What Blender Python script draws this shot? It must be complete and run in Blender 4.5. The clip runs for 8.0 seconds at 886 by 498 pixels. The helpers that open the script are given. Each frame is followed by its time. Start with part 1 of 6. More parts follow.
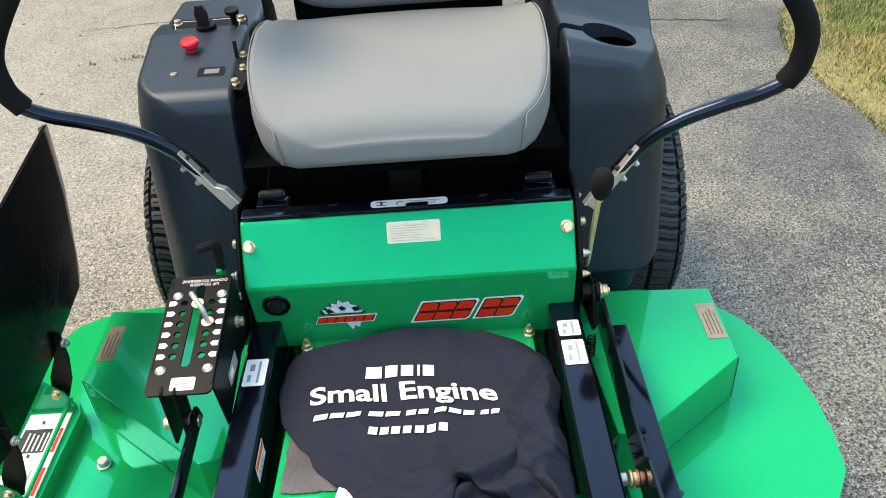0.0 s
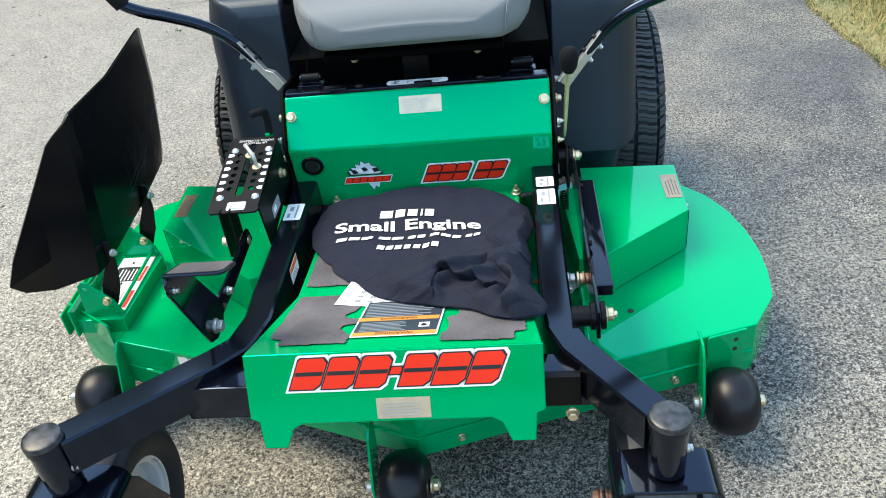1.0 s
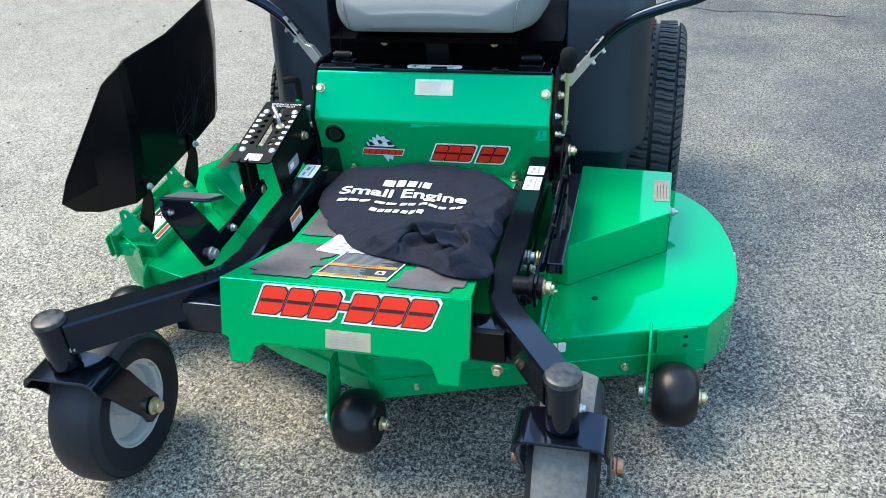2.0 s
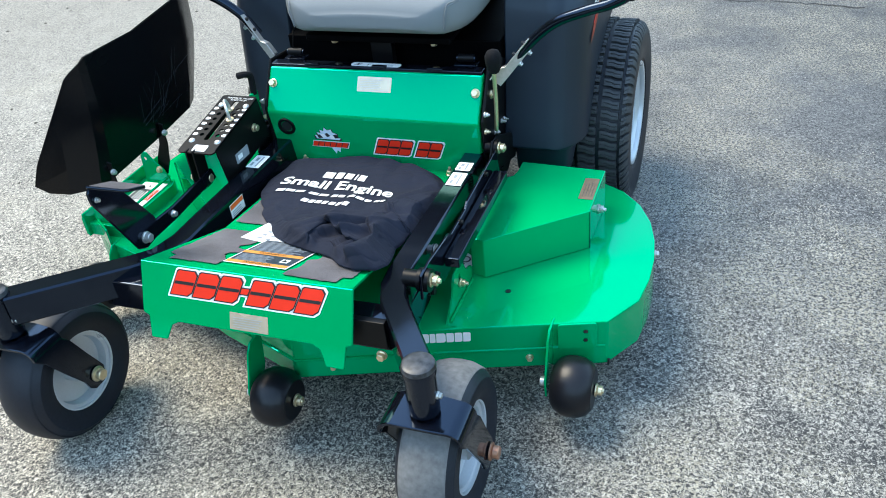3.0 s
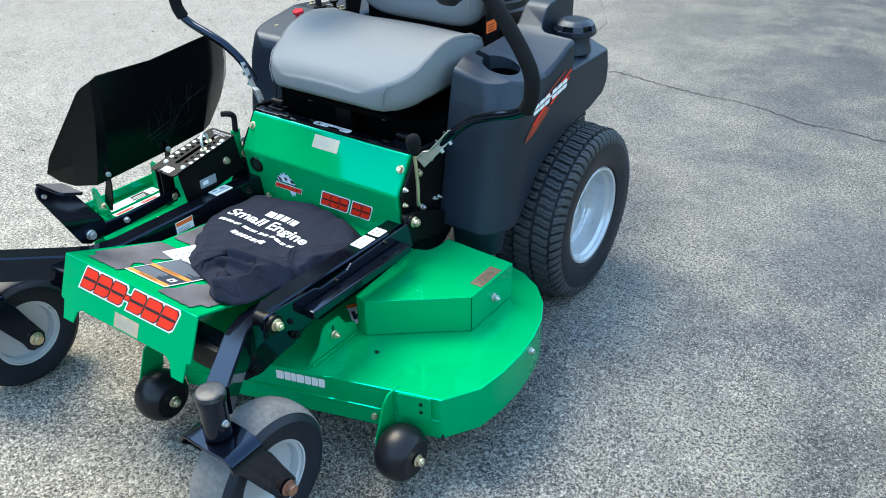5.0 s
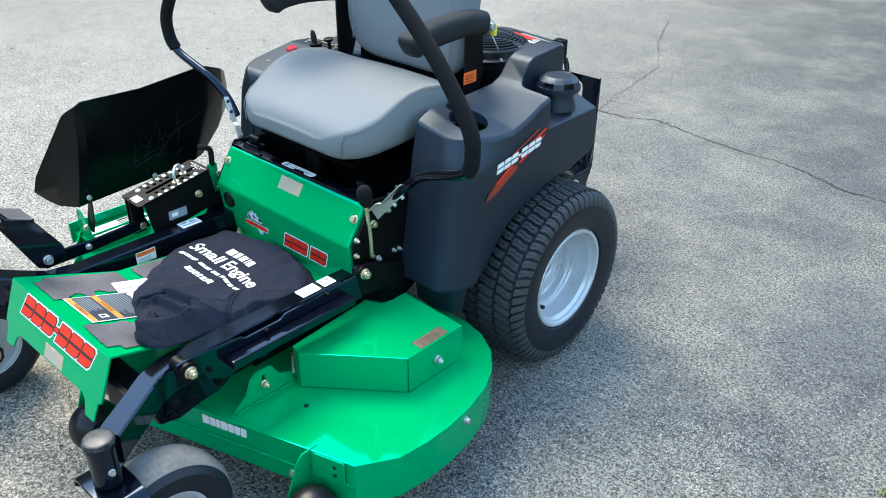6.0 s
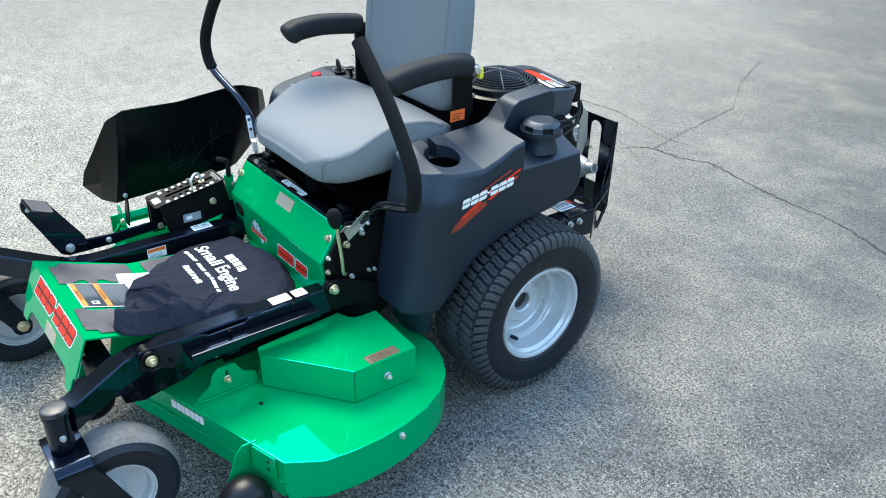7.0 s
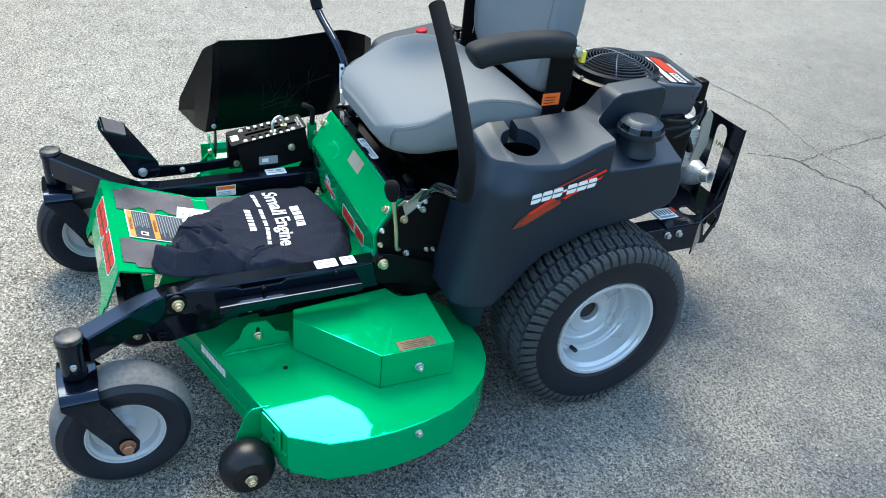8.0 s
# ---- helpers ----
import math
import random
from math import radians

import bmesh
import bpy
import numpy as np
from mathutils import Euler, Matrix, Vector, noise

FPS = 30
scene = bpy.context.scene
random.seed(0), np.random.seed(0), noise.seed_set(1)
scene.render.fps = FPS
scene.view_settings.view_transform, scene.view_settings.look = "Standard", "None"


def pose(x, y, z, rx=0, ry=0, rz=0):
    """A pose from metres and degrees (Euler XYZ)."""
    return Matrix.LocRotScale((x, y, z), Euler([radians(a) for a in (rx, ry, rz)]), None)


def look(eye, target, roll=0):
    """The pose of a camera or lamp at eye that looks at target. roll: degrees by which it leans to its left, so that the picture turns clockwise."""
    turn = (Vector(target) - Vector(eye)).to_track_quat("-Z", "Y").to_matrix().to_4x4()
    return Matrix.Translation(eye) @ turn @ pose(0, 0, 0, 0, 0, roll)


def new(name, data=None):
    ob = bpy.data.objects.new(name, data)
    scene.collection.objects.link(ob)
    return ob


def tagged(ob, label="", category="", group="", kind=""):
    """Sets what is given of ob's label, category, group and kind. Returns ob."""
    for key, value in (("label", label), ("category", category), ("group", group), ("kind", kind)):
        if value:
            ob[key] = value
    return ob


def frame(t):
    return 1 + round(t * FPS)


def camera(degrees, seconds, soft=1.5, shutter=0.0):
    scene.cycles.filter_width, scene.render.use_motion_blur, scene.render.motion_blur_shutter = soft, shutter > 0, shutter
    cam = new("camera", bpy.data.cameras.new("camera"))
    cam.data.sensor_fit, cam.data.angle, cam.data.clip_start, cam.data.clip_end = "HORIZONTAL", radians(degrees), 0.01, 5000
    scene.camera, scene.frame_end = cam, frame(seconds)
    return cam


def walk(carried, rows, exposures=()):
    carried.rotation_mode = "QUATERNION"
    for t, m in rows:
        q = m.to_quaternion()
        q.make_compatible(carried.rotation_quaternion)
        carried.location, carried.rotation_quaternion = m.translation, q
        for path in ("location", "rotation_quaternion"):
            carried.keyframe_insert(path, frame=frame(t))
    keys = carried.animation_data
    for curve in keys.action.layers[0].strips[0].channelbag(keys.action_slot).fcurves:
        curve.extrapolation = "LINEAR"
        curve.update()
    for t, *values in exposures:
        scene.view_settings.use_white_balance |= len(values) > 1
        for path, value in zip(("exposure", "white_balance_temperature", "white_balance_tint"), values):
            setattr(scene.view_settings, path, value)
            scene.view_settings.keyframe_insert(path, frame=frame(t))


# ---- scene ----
cam = camera(56.8, 8.0, 1.0)
PATH = [
    (0, (0.074, -0.5, 1.407), (0.055, 1.117, 0.23), -4.2),
    (0.5, (0.163, -0.711, 1.35), (0.039, 0.897, 0.169), -6.8),
    (1, (0.225, -0.96, 1.356), (0.022, 0.666, 0.208), -7.3),
    (1.2, (0.238, -1.048, 1.351), (0.005, 0.578, 0.211), -6.6),
    (2.3, (0.663, -1.106, 1.351), (0.118, 0.476, 0.255), -4.6),
    (2.5, (0.746, -1.104, 1.378), (0.168, 0.46, 0.273), -4.7),
    (3, (0.884, -1.069, 1.404), (0.243, 0.451, 0.272), -6.7),
    (3.5, (0.997, -0.932, 1.399), (0.271, 0.524, 0.236), -7.7),
    (4, (1.112, -0.906, 1.466), (0.281, 0.527, 0.344), -6.0),
    (4.5, (1.329, -0.896, 1.468), (0.362, 0.501, 0.413), -2.2),
    (5, (1.516, -0.874, 1.521), (0.523, 0.524, 0.492), -0.9),
    (5.2, (1.554, -0.836, 1.526), (0.554, 0.565, 0.508), -0.5),
    (6.3, (1.818, -0.481, 1.581), (0.576, 0.745, 0.603), 0.9),
    (6.5, (1.905, -0.436, 1.589), (0.62, 0.747, 0.614), 1.1),
    (7, (2.085, -0.333, 1.686), (0.71, 0.751, 0.719), 1.5),
    (7.5, (2.066, -0.186, 1.682), (0.611, 0.766, 0.692), 4.8),
    (8, (2.026, -0.037, 1.684), (0.528, 0.73, 0.604), 6.1),
]
walk(cam, [(t, look(eye, target, roll)) for t, eye, target, roll in PATH],
     [(0.0, 2.64, 7250, 8), (0.5, 2.64, 6640, 6), (1.0, 2.64, 6440, 6), (2.5, 2.70, 5960, 4), (5.0, 2.71, 5860, 4), (7.0, 2.74, 5860, 4), (8.0, 2.60, 5880, 4)])


# ---- light ----
world = bpy.data.worlds.new("overcast_sky")
scene.world = world
world.use_nodes = True
wn = world.node_tree.nodes
sky = wn.new("ShaderNodeTexSky")
sky.sky_type = "NISHITA"
sky.sun_disc = False
sky.sun_elevation = radians(59)
sky.sun_rotation = radians(-80)
sky.air_density, sky.dust_density, sky.ozone_density = 1.0, 0.15, 3.5
wn["Background"].inputs[1].default_value = 0.15
sky_warmth = wn.new("ShaderNodeVectorMath")          # warm multiplier on the sky colour, set against the cooler white balance
sky_warmth.operation = "MULTIPLY"
sky_warmth.inputs[1].default_value = (1.20, 0.985, 0.735)
world.node_tree.links.new(sky.outputs[0], sky_warmth.inputs[0])
world.node_tree.links.new(sky_warmth.outputs[0], wn["Background"].inputs[0])

sun = new("sun", bpy.data.lights.new("sun", "SUN"))
sun.data.energy = 0.96
sun.data.angle = radians(34)
sun.data.color = (1.0, 0.82, 0.585)
sun.matrix_world = look((-4.3, 0.9, 7.3), (0, 0, 0))


# ---- materials ----
def material(name, colour, rough=0.5, metal=0.0, coat=0.0, var=0.12, grain=60.0, wide=4.0, bump=0.05, rough_var=0.1, spec=0.5):
    """A surface with colour variation at two scales, uneven roughness and a fine relief."""
    m = bpy.data.materials.new(name)
    m.use_nodes = True
    n, l = m.node_tree.nodes, m.node_tree.links
    p = n["Principled BSDF"]
    p.inputs["Metallic"].default_value = metal
    p.inputs["Coat Weight"].default_value = coat
    p.inputs["Coat Roughness"].default_value = 0.04
    p.inputs["Specular IOR Level"].default_value = spec
    co = n.new("ShaderNodeTexCoord")
    fine = n.new("ShaderNodeTexNoise")
    fine.inputs["Scale"].default_value, fine.inputs["Detail"].default_value = grain, 6.0
    broad = n.new("ShaderNodeTexNoise")
    broad.inputs["Scale"].default_value, broad.inputs["Detail"].default_value = wide, 3.0
    for t in (fine, broad):
        l.new(co.outputs["Object"], t.inputs["Vector"])
    add = n.new("ShaderNodeMath")
    add.operation = "ADD"
    l.new(fine.outputs["Fac"], add.inputs[0])
    l.new(broad.outputs["Fac"], add.inputs[1])
    ramp = n.new("ShaderNodeMapRange")
    ramp.inputs["From Min"].default_value, ramp.inputs["From Max"].default_value = 0.6, 1.4
    ramp.inputs["To Min"].default_value, ramp.inputs["To Max"].default_value = 1.0 - var, 1.0 + var
    l.new(add.outputs[0], ramp.inputs["Value"])
    tint = n.new("ShaderNodeVectorMath")
    tint.operation = "SCALE"
    tint.inputs[0].default_value = colour
    l.new(ramp.outputs[0], tint.inputs["Scale"])
    l.new(tint.outputs[0], p.inputs["Base Color"])
    rr = n.new("ShaderNodeMapRange")
    rr.inputs["From Min"].default_value, rr.inputs["From Max"].default_value = 0.3, 0.7
    rr.inputs["To Min"].default_value, rr.inputs["To Max"].default_value = max(0.02, rough - rough_var), min(1.0, rough + rough_var)
    l.new(broad.outputs["Fac"], rr.inputs["Value"])
    l.new(rr.outputs[0], p.inputs["Roughness"])
    if bump:
        b = n.new("ShaderNodeBump")
        b.inputs["Strength"].default_value, b.inputs["Distance"].default_value = bump, 0.002
        l.new(fine.outputs["Fac"], b.inputs["Height"])
        l.new(b.outputs[0], p.inputs["Normal"])
    return m


def asphalt_material():
    """Worn grey asphalt: pale crumbs of stone, dark worm-like pits between them, broad stains."""
    m = bpy.data.materials.new("worn_asphalt")
    m.use_nodes = True
    n, l = m.node_tree.nodes, m.node_tree.links
    p = n["Principled BSDF"]
    p.inputs["Roughness"].default_value = 0.72
    p.inputs["Specular IOR Level"].default_value = 0.5
    co = n.new("ShaderNodeTexCoord")

    def cloud(scale, detail, rough=0.5, twist=0.0):
        t = n.new("ShaderNodeTexNoise")
        for key, v in (("Scale", scale), ("Detail", detail), ("Roughness", rough), ("Distortion", twist)):
            t.inputs[key].default_value = v
        l.new(co.outputs["Object"], t.inputs["Vector"])
        return t.outputs["Fac"]

    def spread(value, a, b, c, d):
        r = n.new("ShaderNodeMapRange")
        for key, v in (("From Min", a), ("From Max", b), ("To Min", c), ("To Max", d)):
            r.inputs[key].default_value = v
        l.new(value, r.inputs["Value"])
        return r.outputs[0]

    def join(op, a, b):
        k = n.new("ShaderNodeMath")
        k.operation = op
        for i, v in ((0, a), (1, b)):
            if isinstance(v, float):
                k.inputs[i].default_value = v
            else:
                l.new(v, k.inputs[i])
        return k.outputs[0]

    crumbs = cloud(125.0, 3.0, 0.65, 1.2)
    grit = cloud(300.0, 2.0, 0.7)
    patch = cloud(9.0, 3.0, 0.6)
    stain = cloud(1.1, 5.0)
    worm = join("ABSOLUTE", join("SUBTRACT", cloud(105.0, 2.0, 0.55, 1.4), 0.5), 0.0)
    gaps = join("MULTIPLY", spread(worm, 0.0, 0.045, 1.0, 0.0), spread(cloud(60.0, 2.0), 0.40, 0.58, 0.25, 1.0))
    mixed = join("ADD", join("MULTIPLY", crumbs, 0.82), join("ADD", join("MULTIPLY", grit, 0.28), join("MULTIPLY", patch, 0.10)))
    mixed = join("SUBTRACT", mixed, join("MULTIPLY", gaps, 0.105))
    place = n.new("ShaderNodeSeparateXYZ")
    l.new(co.outputs["Object"], place.inputs[0])
    rub = spread(join("ADD", place.outputs["Y"], join("MULTIPLY", stain, 0.8)), 0.9, 2.4, 1.02, 0.56)      # the far side and the pale side are worn smoother
    rub = join("MULTIPLY", rub, join("MULTIPLY", spread(place.outputs["X"], -1.3, 0.1, 0.70, 1.06), spread(place.outputs["X"], 0.5, 1.2, 1.0, 1.08)))
    mixed = join("ADD", join("MULTIPLY", join("SUBTRACT", mixed, 0.595), rub), 0.595)
    ramp = n.new("ShaderNodeValToRGB")
    e = ramp.color_ramp.elements
    e[0].position, e[0].color = 0.510, (0.015, 0.015, 0.015, 1)
    e[1].position, e[1].color = 0.725, (0.66, 0.62, 0.54, 1)
    for at_, c in ((0.552, (0.070, 0.068, 0.065, 1)), (0.592, (0.190, 0.183, 0.168, 1)), (0.648, (0.330, 0.314, 0.280, 1))):
        e.new(at_).color = c
    l.new(mixed, ramp.inputs[0])
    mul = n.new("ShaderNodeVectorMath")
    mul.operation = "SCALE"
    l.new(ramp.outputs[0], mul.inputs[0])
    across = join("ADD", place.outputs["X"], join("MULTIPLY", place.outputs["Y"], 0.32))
    # base colour falls from pale at -x to dark towards +x and +y
    side_tone = spread(join("ADD", across, join("MULTIPLY", cloud(0.8, 3.0), 1.2)), -0.34, 2.76, 1.17, 0.27)
    l.new(join("MULTIPLY", spread(stain, 0.3, 0.7, 0.90, 1.10), side_tone), mul.inputs["Scale"])
    flecks = join("MULTIPLY", spread(cloud(130.0, 3.0, 0.6, 0.6), 0.50, 0.55, 0.0, 0.62), spread(join("ADD", cloud(1.9, 5.0, 0.65), join("MULTIPLY", place.outputs["X"], 0.04)), 0.46, 0.64, 0.0, 1.0))
    cool = n.new("ShaderNodeMix")              # base colour shifts from warm grey to blue-grey towards +x and +y
    cool.data_type = "RGBA"
    l.new(join("MULTIPLY", spread(place.outputs["X"], -0.6, 1.2, 0.3, 1.0), spread(place.outputs["Y"], -0.7, 1.2, 0.0, 1.0)), cool.inputs["Factor"])
    cool.inputs[6].default_value, cool.inputs[7].default_value = (1.045, 0.99, 0.885, 1), (0.955, 1.0, 1.09, 1)
    cooled = n.new("ShaderNodeVectorMath")
    cooled.operation = "MULTIPLY"
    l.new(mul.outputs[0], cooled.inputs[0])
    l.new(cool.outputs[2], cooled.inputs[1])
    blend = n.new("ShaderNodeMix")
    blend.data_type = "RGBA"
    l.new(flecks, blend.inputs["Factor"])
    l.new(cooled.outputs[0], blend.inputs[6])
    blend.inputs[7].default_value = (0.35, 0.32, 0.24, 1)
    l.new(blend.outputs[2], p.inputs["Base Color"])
    b = n.new("ShaderNodeBump")
    b.inputs["Strength"].default_value, b.inputs["Distance"].default_value = 0.7, 0.005
    l.new(mixed, b.inputs["Height"])
    l.new(b.outputs[0], p.inputs["Normal"])
    return m


GREEN = material("green_gloss_paint", (0.0, 0.30, 0.085), 0.055, coat=0.0, var=0.04, grain=300, bump=0.003, rough_var=0.02, spec=0.76)
GREEN.node_tree.nodes["Principled BSDF"].inputs["IOR"].default_value = 1.6
# tint puts the sky's turquoise into the paint's reflections
GREEN.node_tree.nodes["Principled BSDF"].inputs["Specular Tint"].default_value = (0.0, 0.85, 0.80, 1.0)
BLACK = material("black_gloss_paint", (0.003, 0.0035, 0.006), 0.10, var=0.2, grain=250, bump=0.006, rough_var=0.04, spec=0.5)
# sky blue is coloured into the reflections here
BLACK.node_tree.nodes["Principled BSDF"].inputs["Specular Tint"].default_value = (0.5, 0.68, 1.0, 1.0)
SATIN = material("satin_black_steel", (0.003, 0.003, 0.0036), 0.42, var=0.2, grain=200, bump=0.03, spec=0.15)
PLASTIC = material("grained_black_plastic", (0.0090, 0.0128, 0.0220), 0.45, var=0.1, grain=900, bump=0.12, rough_var=0.05, spec=0.55)
# reflections tinted towards the blue of the sky
PLASTIC.node_tree.nodes["Principled BSDF"].inputs["Specular Tint"].default_value = (0.72, 0.86, 1.0, 1.0)
SHEET = material("black_sheet_plastic", (0.0026, 0.0028, 0.0036), 0.22, var=0.2, grain=300, bump=0.02, rough_var=0.08, spec=0.2)
RUBBER = material("tyre_rubber", (0.0075, 0.010, 0.016), 0.5, var=0.3, grain=120, bump=0.1, spec=0.32)
TREAD = material("tread_rubber", (0.040, 0.043, 0.047), 0.66, var=0.3, grain=150, bump=0.15)
DUSTY = material("worn_dusty_rubber", (0.13, 0.128, 0.125), 0.8, var=0.4, grain=90, wide=14, bump=0.2)
ROLLER = material("glossy_black_nylon", (0.006, 0.006, 0.008), 0.34, var=0.2, grain=200, bump=0.04, rough_var=0.08, spec=0.3)
COPPER = material("copper_brown_plating", (0.42, 0.22, 0.14), 0.4, metal=0.8, var=0.2)
SCUFFED = material("scuffed_cap", (0.026, 0.028, 0.032), 0.4, metal=0.1, var=0.95, grain=90, wide=45, bump=0.1)
FOAM = material("foam_grip", (0.0055, 0.0055, 0.0065), 0.85, var=0.15, grain=1200, bump=0.3, spec=0.2)
PAD = material("soft_black_padding", (0.013, 0.014, 0.017), 0.7, var=0.12, grain=500, bump=0.15, spec=0.25)
VINYL = material("grey_vinyl", (0.178, 0.189, 0.195), 0.78, var=0.08, grain=700, wide=7, bump=0.15, rough_var=0.06, spec=0.3)
VINYL_DARK = material("dark_grey_vinyl", (0.15, 0.165, 0.18), 0.7, var=0.06, grain=700, bump=0.15, spec=0.3)
THREAD = material("pale_thread", (0.22, 0.22, 0.22), 0.8)
ZINC = material("zinc_steel", (0.54, 0.54, 0.52), 0.36, metal=0.75, var=0.15, grain=150, bump=0.05)
BRASSY = material("yellow_zinc", (0.68, 0.57, 0.36), 0.32, metal=0.8, var=0.2, grain=150, bump=0.05)
RIM = material("silver_wheel_paint", (0.52, 0.54, 0.56), 0.3, metal=0.35, coat=0.3, var=0.06, grain=200, bump=0.02)
ALLOY = material("cast_aluminium", (0.50, 0.50, 0.49), 0.45, metal=0.4, var=0.35, grain=130, bump=0.3)
SLATE = material("slate_grey_plastic", (0.050, 0.058, 0.076), 0.33, var=0.08, grain=500, bump=0.06)
# near-black that stands in for the deep shade inside hollows
INKY = material("hollow_black", (0.0010, 0.0010, 0.0013), 0.6, var=0.2, grain=200, bump=0.03, spec=0.04)
WHITE = material("white_print", (0.80, 0.80, 0.78), 0.5, var=0.05)
PAPER = material("white_paper", (0.75, 0.75, 0.73), 0.7, var=0.05)
TAN = material("tan_label", (0.58, 0.50, 0.36), 0.30, metal=0.45, var=0.12)
BRONZE = material("brown_plaque", (0.34, 0.25, 0.16), 0.24, metal=0.55, var=0.25)
RED = material("red_print", (0.74, 0.030, 0.010), 0.4, var=0.05, spec=0.25)
DULL_RED = material("dull_red_print", (0.30, 0.03, 0.012), 0.4, var=0.3, grain=40)
ORANGE = material("orange_print", (0.66, 0.27, 0.055), 0.4, var=0.05)
INK = material("black_print", (0.012, 0.012, 0.013), 0.4, var=0.1)
BLUEGREY = material("blue_grey_print", (0.036, 0.044, 0.058), 0.4, var=0.1)
GREYINK = material("grey_print", (0.25, 0.27, 0.29), 0.5, var=0.1)
ICE = material("pale_blue_print", (0.55, 0.65, 0.72), 0.4, var=0.1)
GRIP = material("gritty_grip_tape", (0.094, 0.086, 0.090), 0.95, var=0.75, grain=520, wide=10, bump=0.9)
COTTON = material("black_cotton", (0.0150, 0.0175, 0.029), 0.95, var=0.25, grain=900, bump=0.35, spec=0.15)


def wrinkle(m, scale, deep):
    """Adds soft creases to a cloth: rounded folds with sharp valleys."""
    n, l = m.node_tree.nodes, m.node_tree.links
    p = n["Principled BSDF"]
    co, warp, t = n.new("ShaderNodeTexCoord"), n.new("ShaderNodeMapping"), n.new("ShaderNodeTexNoise")
    warp.inputs["Rotation"].default_value, warp.inputs["Scale"].default_value = (0, 0, 0.6), (0.45, 1.25, 0.6)
    for key, v in (("Scale", scale), ("Detail", 2.0), ("Roughness", 0.45), ("Distortion", 0.7)):
        t.inputs[key].default_value = v
    l.new(co.outputs["Object"], warp.inputs[0])
    l.new(warp.outputs[0], t.inputs["Vector"])
    off, absol, b = n.new("ShaderNodeMath"), n.new("ShaderNodeMath"), n.new("ShaderNodeBump")
    off.operation, absol.operation = "SUBTRACT", "ABSOLUTE"
    off.inputs[1].default_value = 0.5
    l.new(t.outputs["Fac"], off.inputs[0])
    l.new(off.outputs[0], absol.inputs[0])
    b.inputs["Strength"].default_value, b.inputs["Distance"].default_value = 1.0, deep
    l.new(absol.outputs[0], b.inputs["Height"])
    l.new(p.inputs["Normal"].links[0].from_socket, b.inputs["Normal"])
    l.new(b.outputs[0], p.inputs["Normal"])


wrinkle(COTTON, 17.0, 0.014)
RED_KNOB = material("red_plastic", (0.55, 0.02, 0.03), 0.3, var=0.05)
ORANGE_TAG = material("orange_tag", (0.80, 0.14, 0.02), 0.4, var=0.05)
YELLOW = material("yellow_plastic", (0.75, 0.65, 0.05), 0.4)
GLASS = material("dull_display", (0.18, 0.20, 0.20), 0.15)
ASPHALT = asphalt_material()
CRACK = material("crack_dirt", (0.028, 0.027, 0.026), 0.95, var=0.3)
CHIPS = material("pale_chips", (0.36, 0.335, 0.28), 0.9, var=0.35, grain=20)
CRUMBS = material("dark_crumbs", (0.05, 0.045, 0.038), 0.9, var=0.4, grain=20)
GRASS = material("green_grass", (0.09, 0.15, 0.03), 0.7, var=0.4, grain=8, wide=2)
STRAW = material("dry_grass", (0.36, 0.29, 0.11), 0.8, var=0.35, grain=8, wide=2)
FOLIAGE = material("backdrop_foliage", (0.045, 0.065, 0.03), 0.9, var=0.7, grain=2.2, wide=0.5, bump=0.8)
SOIL = material("dry_soil", (0.17, 0.155, 0.070), 0.95, var=0.6, grain=30, wide=1.2, bump=0.8)


# ---- mesh helpers ----
SIDE = Matrix(((0, 0, 1, 0), (1, 0, 0, 0), (0, 1, 0, 0), (0, 0, 0, 1)))     # (a, b, h) -> x = h, y = a, z = b
FRONT = Matrix(((1, 0, 0, 0), (0, 0, -1, 0), (0, 1, 0, 0), (0, 0, 0, 1)))   # (a, b, h) -> x = a, y = -h, z = b
FLIP = Matrix.Diagonal((-1, 1, 1, 1))


def at(x, y, z):
    return Matrix.Translation((x, y, z))


def basis(origin, along, up):
    """A pose whose x runs along, whose y runs towards up, and whose z stands off the surface."""
    ax = Vector(along).normalized()
    az = ax.cross(Vector(up)).normalized()
    ay = az.cross(ax)
    m = Matrix((ax, ay, az)).transposed().to_4x4()
    m.translation = origin
    return m


def soften(bm, w, seg=2, angle=28):
    if w > 0:
        edges = [e for e in bm.edges if len(e.link_faces) == 2 and e.calc_face_angle(0) > radians(angle)]
        bmesh.ops.bevel(bm, geom=edges, offset=w, segments=seg, profile=0.5, affect="EDGES", clamp_overlap=True)
    return bm


def prism(outline, h0, h1, m=None, w=0.0, seg=2, holes=(), bm=None, mat=0):
    """A flat outline, with holes if any, pulled from height h0 to h1 and laid by m."""
    own = bmesh.new()
    if holes:
        edges = []
        for loop in (outline, *holes):
            vs = [own.verts.new((a, b, h0)) for a, b in loop]
            edges += [own.edges.new((vs[i], vs[(i + 1) % len(vs)])) for i in range(len(vs))]
        faces = [f for f in bmesh.ops.triangle_fill(own, use_beauty=True, edges=edges)["geom"] if isinstance(f, bmesh.types.BMFace)]
    else:
        faces = [own.faces.new([own.verts.new((a, b, h0)) for a, b in outline])]
    top = bmesh.ops.extrude_face_region(own, geom=faces)["geom"]
    bmesh.ops.translate(own, vec=(0, 0, h1 - h0), verts=[v for v in top if isinstance(v, bmesh.types.BMVert)])
    bmesh.ops.recalc_face_normals(own, faces=own.faces)
    soften(own, w, seg)
    for f in own.faces:
        f.material_index = mat
    if m is not None:
        own.transform(m)
    return merged(own, bm)


